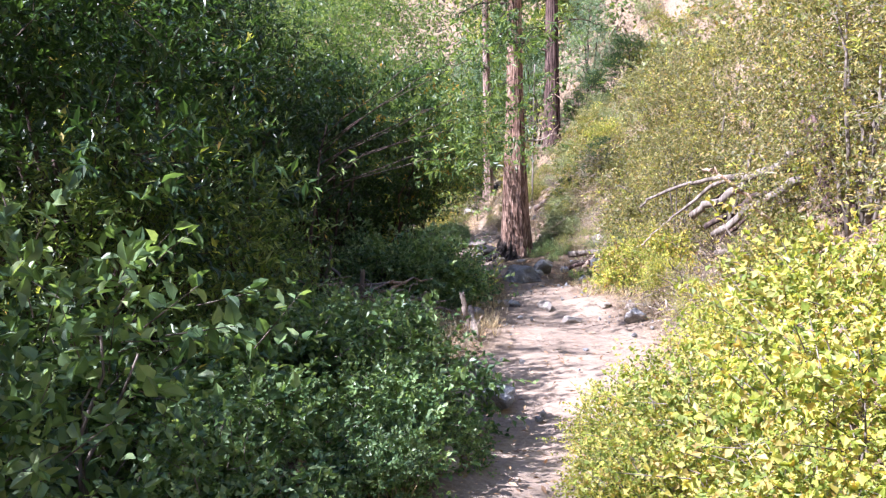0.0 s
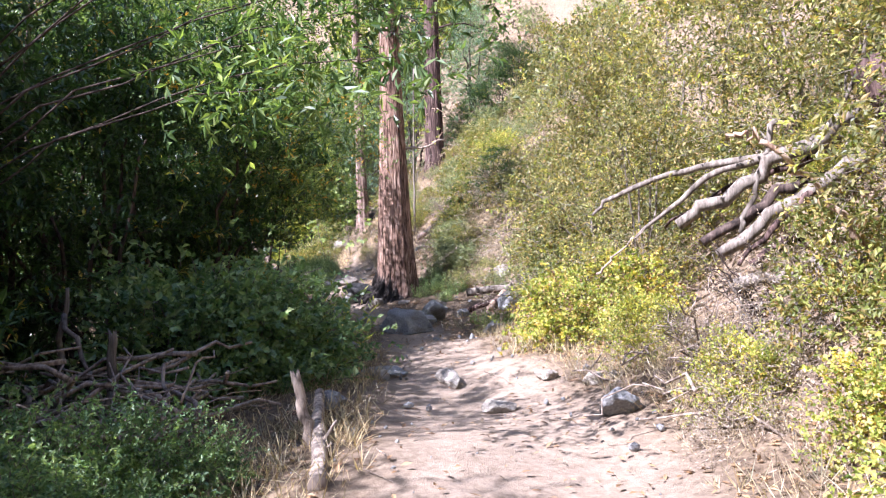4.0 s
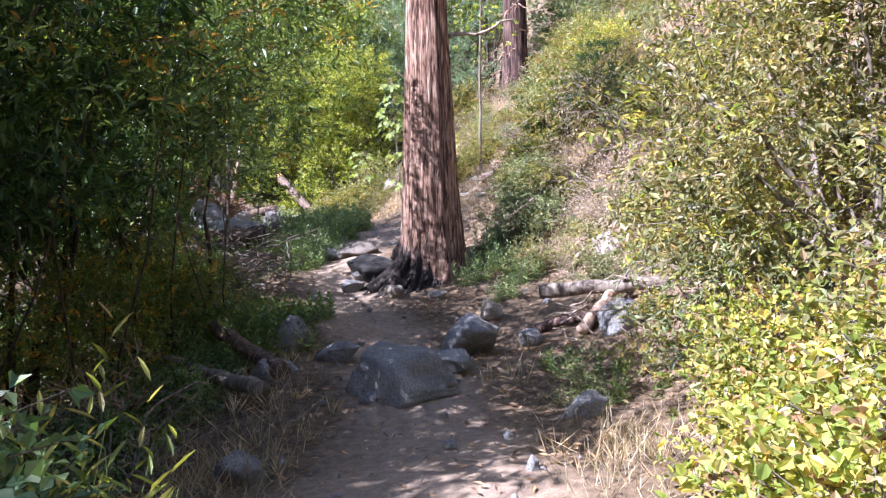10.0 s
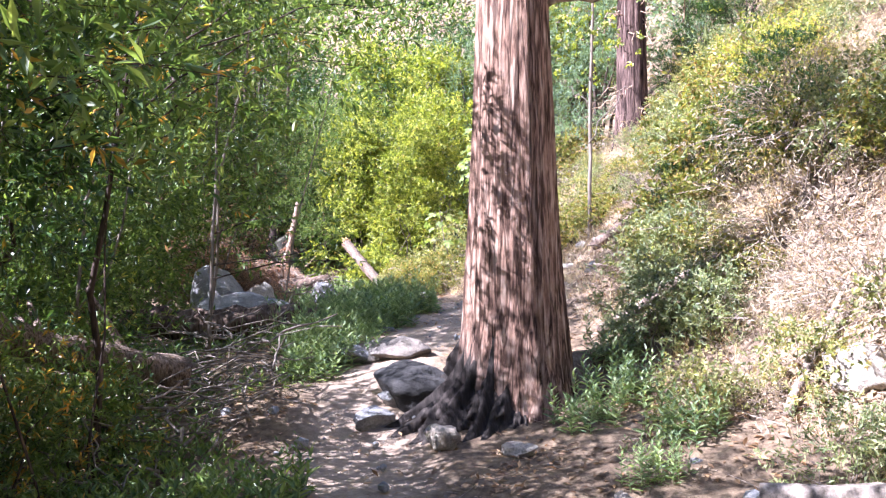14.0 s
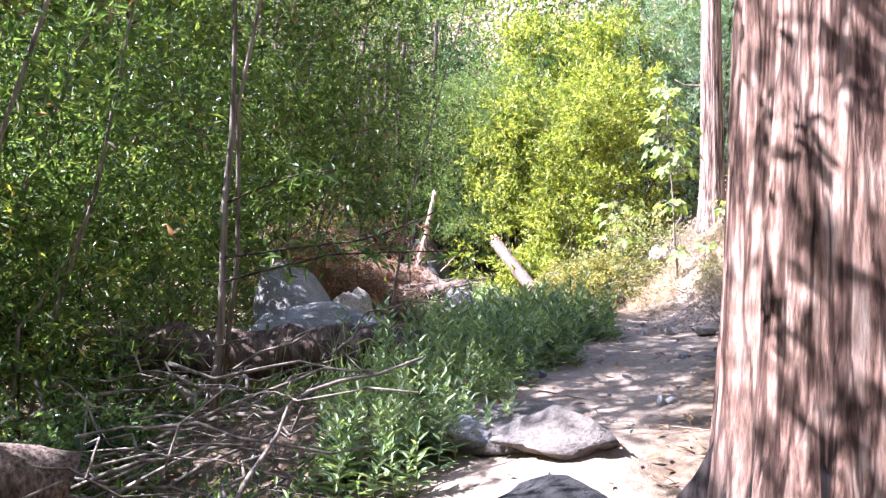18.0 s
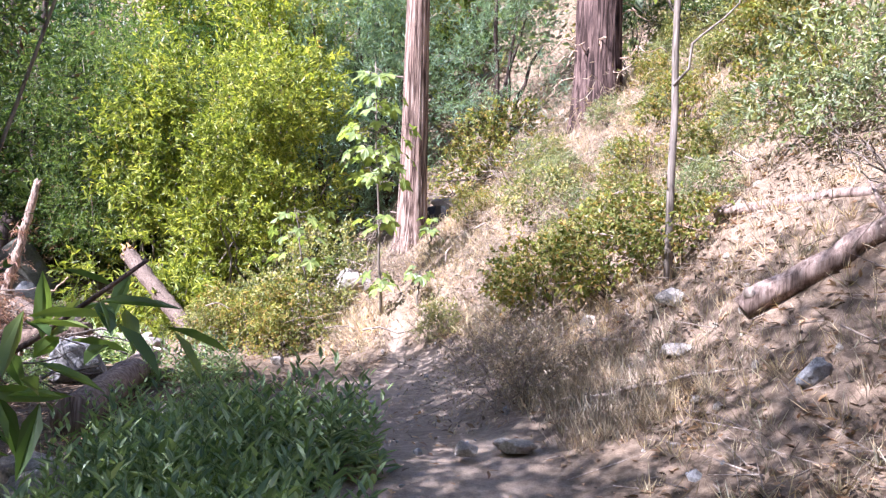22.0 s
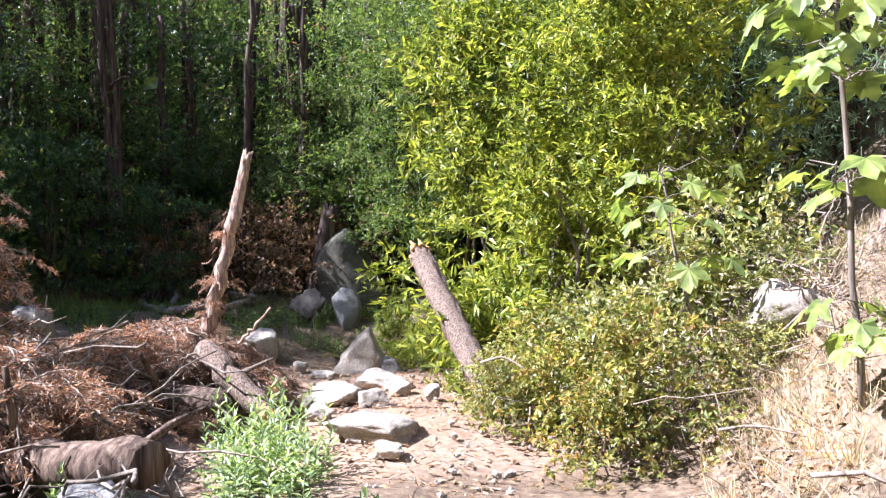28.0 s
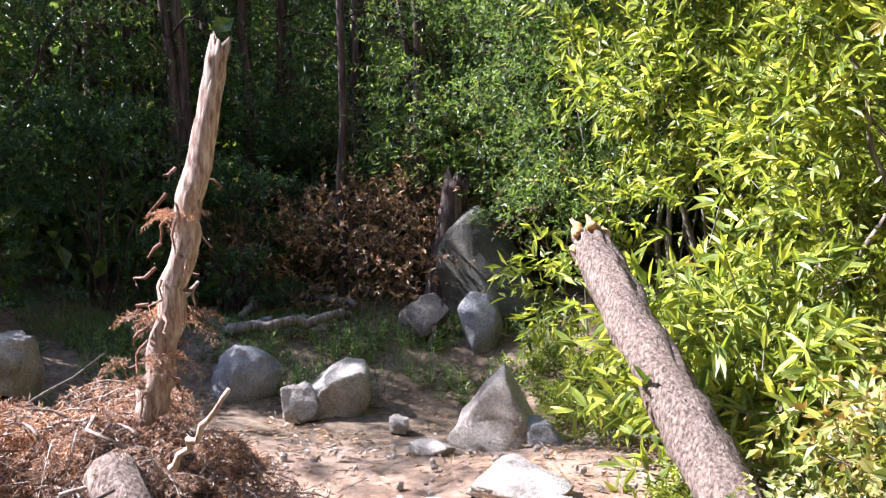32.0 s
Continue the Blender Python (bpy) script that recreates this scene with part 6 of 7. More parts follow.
stick_heap(-6.85, 11.3, 22, 0.4, 0.6, 0.6, DEADWOOD, "pale dead sticks standing out of rusty brush", 330, thick=0.8)
stick_heap(-7.9, 10.5, 40, 0.7, 1.1, 0.9, DEADWOOD, "pale dead sticks standing out of rusty brush", 331, thick=1.2)
stick_heap(-6.9, 9.6, 40, 0.6, 1.1, 0.9, GREY_BARK, "dark dead sticks standing out of rusty brush", 332, thick=1.2)
stick_heap(-3.2, 12.4, 26, 0.5, 0.9, 0.6, DEADWOOD, "bleached dead stems among the brambles", 333)
stick_heap(-3.2, 14.3, 16, 0.5, 1.5, 0.5, DEADWOOD, "tangle of dead branches below the willows", 310)
stick_heap(2.1, -3.6, 12, 0.4, 1.0, 0.3, DEADWOOD, "heap of dead branches beside the trail", 311)
stick_heap(2.3, -12.2, 18, 0.6, 1.1, 0.3, DEADWOOD, "scatter of bleached sticks on the bank", 312)
stick_heap(-1.6, 12.2, 16, 0.5, 1.0, 0.1, DEADWOOD, "scatter of bleached sticks below the redwood", 315)
stick_heap(-0.6, 10.6, 14, 0.7, 1.0, 0.08, DEADWOOD, "scatter of bleached sticks on the slope", 316)
stick_heap(-2.6, 13.6, 22, 0.5, 1.4, 0.4, DEADWOOD, "tangle of bleached branches at the foot of the slope", 317)
stick_heap(-0.2, 14.6, 24, 0.5, 1.8, 0.3, DEADWOOD, "heap of bleached branches above the redwood", 318)
stick_heap(-4.9, 8.3, 26, 0.4, 1.0, 0.5, GREY_BARK, "heap of grey sticks and roots over the stones", 319)
stick_heap(1.6, 3.6, 24, 0.45, 1.0, 0.5, DEADWOOD, "tangle of dry stems in the hollow", 323)
stick_heap(1.0, 8.6, 16, 0.7, 1.2, 0.3, DEADWOOD, "bleached sticks under the bushes of the slope", 324)
stick_heap(-3.5, 0.9, 50, 0.6, 1.3, 0.55, GREY_BARK, "tangle of bare brown sticks in the shade", 325)
stick_heap(1.4, 4.2, 14, 0.45, 1.1, 0.35, DEADWOOD, "scatter of bleached stems on the slope", 314)
def bare_bush(x, y, n, reach, mat, label, seed):
    """A leafless bush: forked stems spreading from one foot."""
    rng = random.Random(seed)
    ob = thing("bare_bush", place(x, y), label, "shrub", "bare bushes")
    for i in range(n):
        a, ln, up = rng.uniform(0, 6.283), reach * rng.uniform(0.55, 1.05), rng.uniform(0.25, 1.0)
        tip = Vector((math.cos(a) * ln * 0.8, math.sin(a) * ln * 0.8, ln * up))
        stem = limb(ob, (rng.gauss(0, 0.06), rng.gauss(0, 0.06), -0.05), tip, rng.uniform(0.007, 0.013), mat, "stem", (0, 0, 0.1 * ln), 5, seed + i, 0.03, n=8)
        for j in range(3):
            p = tip * rng.uniform(0.4, 0.9) + Vector((0, 0, 0.07 * ln))
            limb(stem, p, p + Vector((rng.gauss(0, 0.2), rng.gauss(0, 0.2), rng.uniform(0.0, 0.3))) * reach, 0.005, mat, "twig", (0, 0, 0.02), 4, seed + 7 * i + j, 0.02, n=5)
    return ob


bare_bush(-1.6, -6.7, 16, 0.8, DEADWOOD, "leafless bush of pale grey stems in the shade", 900)
bare_bush(-1.95, -7.4, 12, 0.7, DEADWOOD, "leafless bush of pale grey stems in the shade", 930)
bare_bush(-2.1, -5.5, 22, 0.95, PALEWOOD, "leafless bush of straw-pale stems in the shade", 1200)
bare_bush(-2.5, -6.2, 18, 1.0, PALEWOOD, "leafless bush of straw-pale stems in the shade", 1240)
bare_bush(-3.23, 13.42, 14, 0.5, PALEWOOD, "fan of bleached dead stems on the earth bank", 1270)
bare_bush(-2.75, 13.74, 12, 0.6, GREY_BARK, "dead grey stems on the earth bank", 1300)
bare_bush(2.3, 3.9, 16, 1.0, DEADWOOD, "leafless thorny bush on the slope", 960)
bare_bush(1.7, 5.0, 16, 0.9, DEADWOOD, "leafless bush of bleached stems on the slope", 990)
bare_bush(2.9, -12.4, 14, 0.9, GREY_BARK, "leafless bush of grey stems on the bank", 1140)
bare_bush(3.3, -11.3, 16, 0.8, DARK_BARK, "dark tangle of bare stems among the dead wood", 1170)
for x, y, k, z in ((2.5, -12.9, "dryshrub", 0.7), (3.1, -12.9, "scrub", 0.6), (3.4, -11.9, "dryshrub", 0.8), (2.75, -11.4, "dryshrub", 0.6), (3.6, -12.4, "scrub", 0.7), (3.3, -13.6, "scrub", 0.7), (3.8, -11.5, "scrub", 0.6), (2.45, -14.2, "hazel", 0.45), (2.9, -14.4, "hazel", 0.55), (2.2, -13.4, "dryshrub", 0.5)):
    shrub(k, x, y, z, "mixed dry and leafy shrub among dead wood on the bank", "bank_shrub", "shrub", group="shrubs on the bank")
bare_bush(2.5, -12.0, 14, 0.8, DEADWOOD, "leafless bush of bleached stems on the bank", 1020)
bare_bush(-1.9, 12.9, 14, 0.9, DEADWOOD, "leafless bush of bleached stems below the redwood", 1050)
bare_bush(0.4, 12.6, 14, 0.9, DEADWOOD, "leafless bush of bleached stems on the slope", 1080)
bare_bush(3.0, 1.0, 14, 0.9, DEADWOOD, "leafless bush of bleached stems behind the redwood", 1110)
up = thing("bare_branch", Matrix.Translation(gp(-3.3, -10.8)), "bare forked grey branch standing in the thicket", "branch")
limb(up, (0, 0, -0.05), (0.1, 0.05, 1.5), 0.05, GREY_BARK, "stem", (-0.05, 0, 0), 8, 320)
limb(up, (0.08, 0, 1.25), (0.75, -0.7, 0.25), 0.03, GREY_BARK, "fork", (0, 0, 0.05), 7, 321)
stub = log("dead_stub", gp(-2.55, -11.6, -0.05), gp(-2.5, -11.6, 1.0), 0.05, GREY_BARK, "short dead stub among sticks", 0.7, seed=322, jag=0.05, category="stump")

# ---- rusty brush of the fallen conifer ----
RUSTY = "rust-brown dead foliage of a fallen conifer"
for x, y, s, z in ((-7.6, 11.4, 0.8, 0.1), (-8.2, 10.4, 1.1, 0.1), (-9.0, 10.0, 1.2, 0.15), (-8.4, 11.3, 0.9, 0.1), (-9.8, 10.8, 1.0, 0.1), (-8.0, 9.3, 1.2, 0.25), (-7.3, 10.3, 0.9, 0.15), (-6.5, 10.0, 0.8, 0.2), (-7.0, 9.2, 1.1, 0.3), (-6.2, 9.5, 0.8, 0.35), (-6.4, 8.7, 0.8, 0.3), (-6.0, 7.6, 0.8, 0.1), (-5.7, 7.0, 0.9, 0.2), (-6.1, 6.4, 1.0, 0.35), (-5.7, 8.3, 0.7, 0.1), (-6.7, 7.3, 1.1, 0.3), (-7.4, 8.2, 1.2, 0.35), (-8.6, 9.2, 1.3, 0.4), (-9.4, 11.6, 0.9, 0.1)):
    shrub("rustnear", x, y, s, RUSTY, "dead_brush", "dead foliage", gz(x, y) + z, group="dead brush of the fallen conifer", tilt=PICK.uniform(-15, 15))
for x, y, s, z in ((-7.05, 11.65, 0.5, 0.35), (-6.75, 11.45, 0.42, 0.5), (-6.55, 11.5, 0.34, 0.5), (-6.45, 11.6, 0.4, 0.2), (-7.3, 11.6, 0.55, 0.2), (-6.55, 11.35, 0.36, 0.15), (-6.85, 11.2, 0.45, 0.1), (-6.3, 11.2, 0.36, 0.05), (-7.15, 11.85, 0.4, 0.6), (-7.5, 11.85, 0.45, 0.3), (-6.5, 11.9, 0.6, 0.2), (-6.75, 11.75, 0.7, 0.25), (-7.1, 11.5, 0.8, 0.3), (-6.3, 11.75, 0.5, 0.12), (-7.4, 11.3, 0.8, 0.3), (-6.4, 12.1, 0.45, 0.1), (-6.9, 11.75, 0.7, 0.35), (-7.2, 11.75, 0.6, 0.5)):
    shrub("rustnear", x, y, s, RUSTY, "dead_brush", "dead foliage", gz(x, y) + z, group="dead brush of the fallen conifer", tilt=PICK.uniform(-20, 20))
tall = thing("dead_bough", Matrix.Translation(gp(-8.0, 10.1)), "upright rust-brown bough of the fallen conifer", "dead foliage")
for k in range(7):
    limb(tall, (0, 0, -0.1), (PICK.uniform(-0.4, 0.4), PICK.uniform(-0.4, 0.4), PICK.uniform(1.6, 2.9)), 0.025, PALEWOOD, "limb", (0.1, 0, 0), 5, 330 + k)
for z, k in ((0.1, 1.1), (0.7, 0.95), (1.3, 0.8), (1.8, 0.6)):
    shrub("rustnear", -8.05, 10.1, k, RUSTY, "dead_brush", "dead foliage", gz(-8.05, 10.1) + z, group="dead brush of the fallen conifer")

# ---- saplings ----
grey_sapling = thing("sapling", Matrix.Translation(gp(0.72, 6.9, -0.1)), "slender grey-barked sapling on the dry slope", "tree")
part("trunk", tube("trunk", bend((0, 0, 0), (0.12, 0.05, 5.6), 12, (-0.02, 0, 0), 0.006, 5), np.linspace(0.036, 0.022, 12), GREY_BARK, 10, 0.03, 0, 5), grey_sapling)
limb(grey_sapling, (0.0, 0, 1.75), (0.62, -0.1, 2.7), 0.014, GREY_BARK, "branch", (0.02, 0, 0.06), 6, 340)
limb(grey_sapling, (0.06, 0, 2.3), (-0.5, 0.1, 2.9), 0.011, GREY_BARK, "branch", (0, 0, 0.05), 6, 341)
rs = np.random.default_rng(77)
P, D, N = sprays(rs, rs.normal(0, 1, (70, 3)) * np.array([0.5, 0.5, 0.35]) + np.array([0.1, 0, 3.6]), unit(rs.normal(0, 1, (70, 3))), rs.uniform(0.1, 0.25, 70), 6)
tagged(part("foliage", leaves("leaves", P, D, N, rs.uniform(0.06, 0.1, len(P)), 0.045, L_LIME), grey_sapling), kind="stuff")


alder = thing("alder_sapling", Matrix.Translation(gp(-3.45, 1.15, -0.05)), "thin alder sapling with a long leafy branch over the mugwort", "tree")
part("trunk", tube("trunk", bend((0, 0, 0), (0.1, 0.1, 3.4), 10, (0, 0, 0), 0.01, 6), np.linspace(0.028, 0.01, 10), GREY_BARK, 8, 0.03, 0, 6), alder)
base = np.array(gp(-3.45, 1.15, -0.05))
for k, pts in enumerate((((-3.42, 1.17, 1.25), (-2.9, 1.35, 1.33), (-2.6, 1.52, 1.37), (-2.23, 1.68, 1.52), (-2.04, 1.73, 1.68)), ((-3.42, 1.17, 1.1), (-2.8, 1.45, 1.28), (-2.4, 1.6, 1.3), (-1.98, 1.71, 1.31)), ((-3.4, 1.2, 1.6), (-3.0, 1.25, 1.75), (-2.7, 1.35, 1.8)))):
    q = np.array(pts) - base
    t = np.linspace(0, len(q) - 1, 12)
    q = np.stack([np.interp(t, np.arange(len(q)), q[:, i]) for i in range(3)], 1)
    bough = part("branch", tube("branch", q, np.linspace(0.009, 0.003, 12), DARK_BARK, 6, 0.05, 0, 70 + k), alder)
    ra = np.random.default_rng(80 + k)
    foot_ = q[ra.integers(2, 12, 26)]
    P, D, N = sprays(ra, foot_, unit(ra.normal(0, 1, (26, 3)) * np.array([1, 1, 0.5])), ra.uniform(0.06, 0.2, 26), 4, 0.8)
    tagged(part("foliage", leaves("leaves", P, D, N, ra.uniform(0.07, 0.12, len(P)), 0.024, L_ALDER), bough), kind="stuff")


def maple_leaf_mesh(seed):
    """One broad leaf with five pointed lobes, its stalk at the origin, lying along +x."""
    rng = np.random.default_rng(seed)
    lobes = [(-2.45, 0.42), (-2.1, 0.62), (-1.75, 0.46), (-1.45, 0.66), (-1.15, 0.92), (-0.95, 0.72), (-0.72, 0.5), (-0.42, 0.76), (-0.22, 0.82), (0.0, 1.08), (0.22, 0.82), (0.42, 0.76), (0.72, 0.5), (0.95, 0.72), (1.15, 0.92), (1.45, 0.66), (1.75, 0.46), (2.1, 0.62), (2.45, 0.42)]
    bm = bmesh.new()
    c = bm.verts.new((0, 0, 0))
    ring = []
    for a, r in lobes:
        r *= rng.uniform(0.9, 1.1)
        ring.append(bm.verts.new((r * math.cos(a), r * math.sin(a) * 0.95, -0.22 * r * r + 0.05 * rng.normal())))
    for u, w in zip(ring, ring[1:]):
        bm.faces.new((c, u, w))
    me = bpy.data.meshes.new("maple_leaf")
    bm.to_mesh(me)
    bm.free()
    me.materials.append(L_MAPLE)
    return me


L_MAPLE = leaf_material("maple_leaf_green", [(0.13, 0.2, 0.065), (0.19, 0.27, 0.09), (0.26, 0.33, 0.12)], 0.45)
MAPLE = [maple_leaf_mesh(i) for i in range(4)]


def maple(x, y, height, tiers, label, seed, lean=(0.0, 0.0), leaf=0.2):
    """A sapling with tiers of broad lobed leaves on stalks."""
    rng = random.Random(seed)
    ob = thing("maple_sapling", Matrix.Translation(gp(x, y, -0.05)), label, "tree", "maple saplings")
    part("trunk", tube("trunk", bend((0, 0, 0), (lean[0], lean[1], height), 10, (0, 0, 0), 0.015, seed), np.linspace(0.022, 0.008, 10), GREY_BARK, 7, 0.02, 0, seed), ob, "thin pale stem")
    for h, n, reach in tiers:
        for k in range(n):
            a = 6.283 * k / n + rng.uniform(-0.4, 0.4)
            base = Vector((lean[0] * h / height, lean[1] * h / height, h + rng.uniform(-0.12, 0.12)))
            tip = base + Vector((math.cos(a), math.sin(a), rng.uniform(-0.1, 0.25))) * reach * rng.uniform(0.5, 1.1)
            stalk = limb(ob, base, tip, 0.005, GREY_BARK, "stalk", (0, 0, 0.04), 4, seed + k)
            s = leaf * rng.uniform(0.75, 1.2)
            part("leaf", MAPLE[rng.randrange(4)], stalk, m=pose(*tip, rng.uniform(-25, 25), rng.uniform(20, 65), math.degrees(a)) @ Matrix.Diagonal((s, s, s, 1)))
    return ob


maple(-1.63, 11.4, 3.6, ((0.55, 9, 0.26), (1.3, 7, 0.3), (2.0, 14, 0.5), (2.3, 16, 0.5), (2.6, 14, 0.5), (2.95, 12, 0.4), (3.4, 8, 0.3)), "young maple with broad bright green lobed leaves", 351, (-0.22, -0.1), 0.17)
maple(-1.15, 10.9, 0.5, ((0.35, 6, 0.2), (0.5, 4, 0.15)), "knee-high maple seedling with lobed leaves", 352, leaf=0.12)
maple(-2.7, 13.0, 1.7, ((1.0, 5, 0.5), (1.4, 8, 0.6), (1.65, 6, 0.5)), "young maple leaning out of the brambles", 353, (-0.3, -0.3), 0.17)
maple(-0.9, 12.4, 0.5, ((0.35, 5, 0.2), (0.5, 4, 0.15)), "knee-high maple seedling with lobed leaves", 354, leaf=0.13)

# ---- ground cover ----
cover = np.random.default_rng(42)


def field(n, x0, x1, y0, y1, keep):
    x, y = cover.uniform(x0, x1, n), cover.uniform(y0, y1, n)
    m = cover.random(n) < keep(x, y)
    return x[m], y[m]


def patchy(x, y, f=1.1):
    return 0.5 + 0.5 * np.sin(f * x + 1.7 * np.sin(0.9 * f * y)) * np.cos(1.2 * f * y + 1.3 * np.sin(0.7 * f * x))


def off_trail(x, y):
    return np.clip((np.abs(x - trail_x(y)) - trail_half(y) * 0.95) / 0.35, 0, 1)


def blades(name, x, y, lo, hi, width, mat, label, lie=0.5):
    n = len(x)
    P = np.stack([x, y, G(x, y) - 0.02], 1)
    D = unit(np.stack([cover.normal(0, lie, n), cover.normal(0, lie, n), np.ones(n)], 1))
    N = unit(cover.normal(0, 1, (n, 3)))
    tagged(new(name, leaves(name, P, D, N, cover.uniform(lo, hi, n), width, mat, False, 0.1, 0.3)), label, "grass", kind="stuff")


x, y = field(260000, -4.5, 9, -7, 17, lambda x, y: np.clip((x - toe_x(y) + 0.35) / 0.8, 0, 1) * patchy(x, y, 1.7) ** 1.5 * np.exp(-np.clip(x - toe_x(y) - 3, 0, 99) / 4) * off_trail(x, y))
blades("dry_grass", x, y, 0.06, 0.26, 0.006, L_STRAW, "tufts of straw-coloured dry grass on the slope", 0.7)
x, y = field(60000, -2.2, 3.4, -23, -6, lambda x, y: off_trail(x, y) * (np.abs(x - trail_x(y)) < trail_half(y) + 1.5) * patchy(x, y, 2.3))
blades("trail_grass", x, y, 0.06, 0.32, 0.006, L_STRAW, "dry grass along the trail edges", 0.7)
x, y = field(80000, -3.5, 6, 1.5, 15, lambda x, y: np.clip((x - toe_x(y) + 0.2) / 0.6, 0, 1) * patchy(y, x, 1.5) ** 1.2 * off_trail(x, y))
blades("faded_grass", x, y, 0.04, 0.19, 0.005, L_GREYGRASS, "faded grey-brown grass on the slope", 0.9)
x, y = field(70000, -3.6, 3.0, 8.4, 15.5, lambda x, y: np.clip((x - toe_x(y) + 0.1) / 0.5, 0, 1) * (0.25 + 0.75 * patchy(x, y, 2.6)) * off_trail(x, y))
blades("dry_grass", x, y, 0.06, 0.24, 0.006, L_STRAW, "thin straw-coloured grass below the far redwood", 0.8)
x, y = field(20000, -1.0, 1.0, 5.2, 8.6, lambda x, y: np.clip((x - toe_x(y) + 0.5) / 0.4, 0, 1) * np.clip((1.0 + toe_x(y) - x) / 0.5, 0, 1) * off_trail(x, y))
blades("grey_grass", x, y, 0.08, 0.24, 0.006, L_GREYGRASS, "faded grey grass at the foot of the slope", 0.5)
x, y = field(900, -2.3, -0.5, -9.0, -5.2, lambda x, y: off_trail(x, y) * patchy(x, y, 3.0))
blades("dry_stems", x, y, 0.2, 0.55, 0.005, L_GREYGRASS, "tall dry grass stems at the shaded trail edge", 0.45)
x, y = field(16000, -12.5, -7.6, 13.4, 17.5, lambda x, y: (np.hypot(x + 6, y - 12.8) > 3.7) * (x < -8.8) * patchy(x, y, 1.9))
blades("green_grass", x, y, 0.1, 0.3, 0.008, L_MID, "patch of green grass in the shade", 0.4)
x, y = field(4000, -3.4, -1.7, 1.6, 6.2, lambda x, y: patchy(x, y, 2.1) * off_trail(x, y))
blades("green_grass", x, y, 0.2, 0.6, 0.009, L_HERB, "tall green grass among the mugwort", 0.3)
for x0, x1, y0, y1, n, mat, label in ((-6, 6, -25, 8, 130000, L_BROWN, "dry brown leaves littering the ground"), (-11, 0, 7, 18, 22000, L_BROWN, "dry brown leaves littering the clearing")):
    x, y = field(n, x0, x1, y0, y1, lambda x, y: (0.14 + 0.86 * off_trail(x, y)) * (0.35 + 0.65 * patchy(x, y, 1.4)))
    P = np.stack([x, y, G(x, y) + 0.006], 1)
    k = len(x)
    D = unit(np.stack([cover.normal(0, 1, k), cover.normal(0, 1, k), cover.normal(0, 0.25, k)], 1))
    N = unit(np.stack([cover.normal(0, 0.3, k), cover.normal(0, 0.3, k), np.ones(k)], 1))
    L = cover.uniform(0.03, 0.085, k)
    tagged(new("leaf_litter", leaves("leaf_litter", P, D, N, L, L * 0.4, mat, False, 0.2, 0.1)), label, "leaves", kind="stuff")
x, y = field(5200, -8, 5, -24, 15, lambda x, y: 0.25 + 0.75 * off_trail(x, y))
k = len(x)
way = unit(np.stack([cover.normal(0, 1, k), cover.normal(0, 1, k), cover.normal(0.08, 0.15, k)], 1))
tagged(new("twig_litter", twig_mesh("twig_litter", np.stack([x, y, G(x, y) + 0.01], 1), way, cover.uniform(0.08, 0.5, k) ** 1.3, cover.uniform(0.002, 0.006, k), DEADWOOD)), "small dry twigs littering the ground", "twigs", kind="stuff")


def tufts(name, x, y, per, lo, hi, width, mat, label):
    """Tufts of dry grass: blades spreading from one foot."""
    n = len(x)
    a, tilt = cover.uniform(0, 6.283, (n, per)), cover.uniform(0.1, 1.1, (n, per))
    D = np.stack([np.cos(a) * tilt, np.sin(a) * tilt, np.ones((n, per))], -1).reshape(-1, 3)
    foot = np.stack([x, y, G(x, y) - 0.03], 1)[:, None] + cover.normal(0, 0.018, (n, per, 3)) * np.array([1, 1, 0])
    L = (cover.uniform(lo, hi, n)[:, None] * cover.uniform(0.6, 1.2, (n, per))).ravel()
    N = unit(cover.normal(0, 1, (n * per, 3)))
    tagged(new(name, leaves(name, foot.reshape(-1, 3), D, N, L, width, mat, False, 0.2, 0.45)), label, "grass", kind="stuff")


def on_slope(x, y):
    return np.clip((x - toe_x(y) + 0.5) / 0.5, 0, 1) * np.exp(-np.clip(x - toe_x(y) - 3.5, 0, 99) / 3) * off_trail(x, y)


x, y = field(3600, -3.6, 8, -2, 15, lambda x, y: on_slope(x, y) * (0.25 + 0.75 * patchy(x, y, 2.1)))
tufts("grass_tufts", x, y, 13, 0.07, 0.22, 0.008, L_STRAW, "tufts of straw-coloured grass on the slope")
x, y = field(1500, -3.6, 8, -2, 15, lambda x, y: on_slope(x, y) * patchy(y, x, 1.6))
tufts("grass_tufts", x, y, 13, 0.07, 0.22, 0.007, L_GREYGRASS, "tufts of faded grey grass on the slope")
x, y = field(2200, -2.6, 3.4, -23, -4, lambda x, y: off_trail(x, y) * (np.abs(x - trail_x(y)) < trail_half(y) + 1.3) * patchy(x, y, 2.0))
tufts("grass_tufts", x, y, 12, 0.08, 0.28, 0.008, L_STRAW, "tufts of dry grass along the trail")
x, y = field(52000, -3.6, 6, -3, 15, lambda x, y: on_slope(x, y) * (0.3 + 0.7 * patchy(x, y, 3.1)))
k = len(x)
D = unit(np.stack([cover.normal(0, 1, k), cover.normal(0, 1, k), cover.normal(0, 0.35, k)], 1))
N = unit(np.stack([cover.normal(0, 0.5, k), cover.normal(0, 0.5, k), np.ones(k)], 1))
L = cover.uniform(0.03, 0.09, k)
me = leaves("leaf_litter", np.stack([x, y, G(x, y) + 0.01], 1), D, N, L, L * 0.42, L_BROWN, False, 0.3, 0.2)
me.materials.append(L_SHADE)
me.polygons.foreach_set("material_index", np.repeat(cover.random(k) < 0.45, 2).astype(np.int32))
tagged(new("leaf_litter", me), "dry and rotting leaves littering the slope", "leaves", kind="stuff")
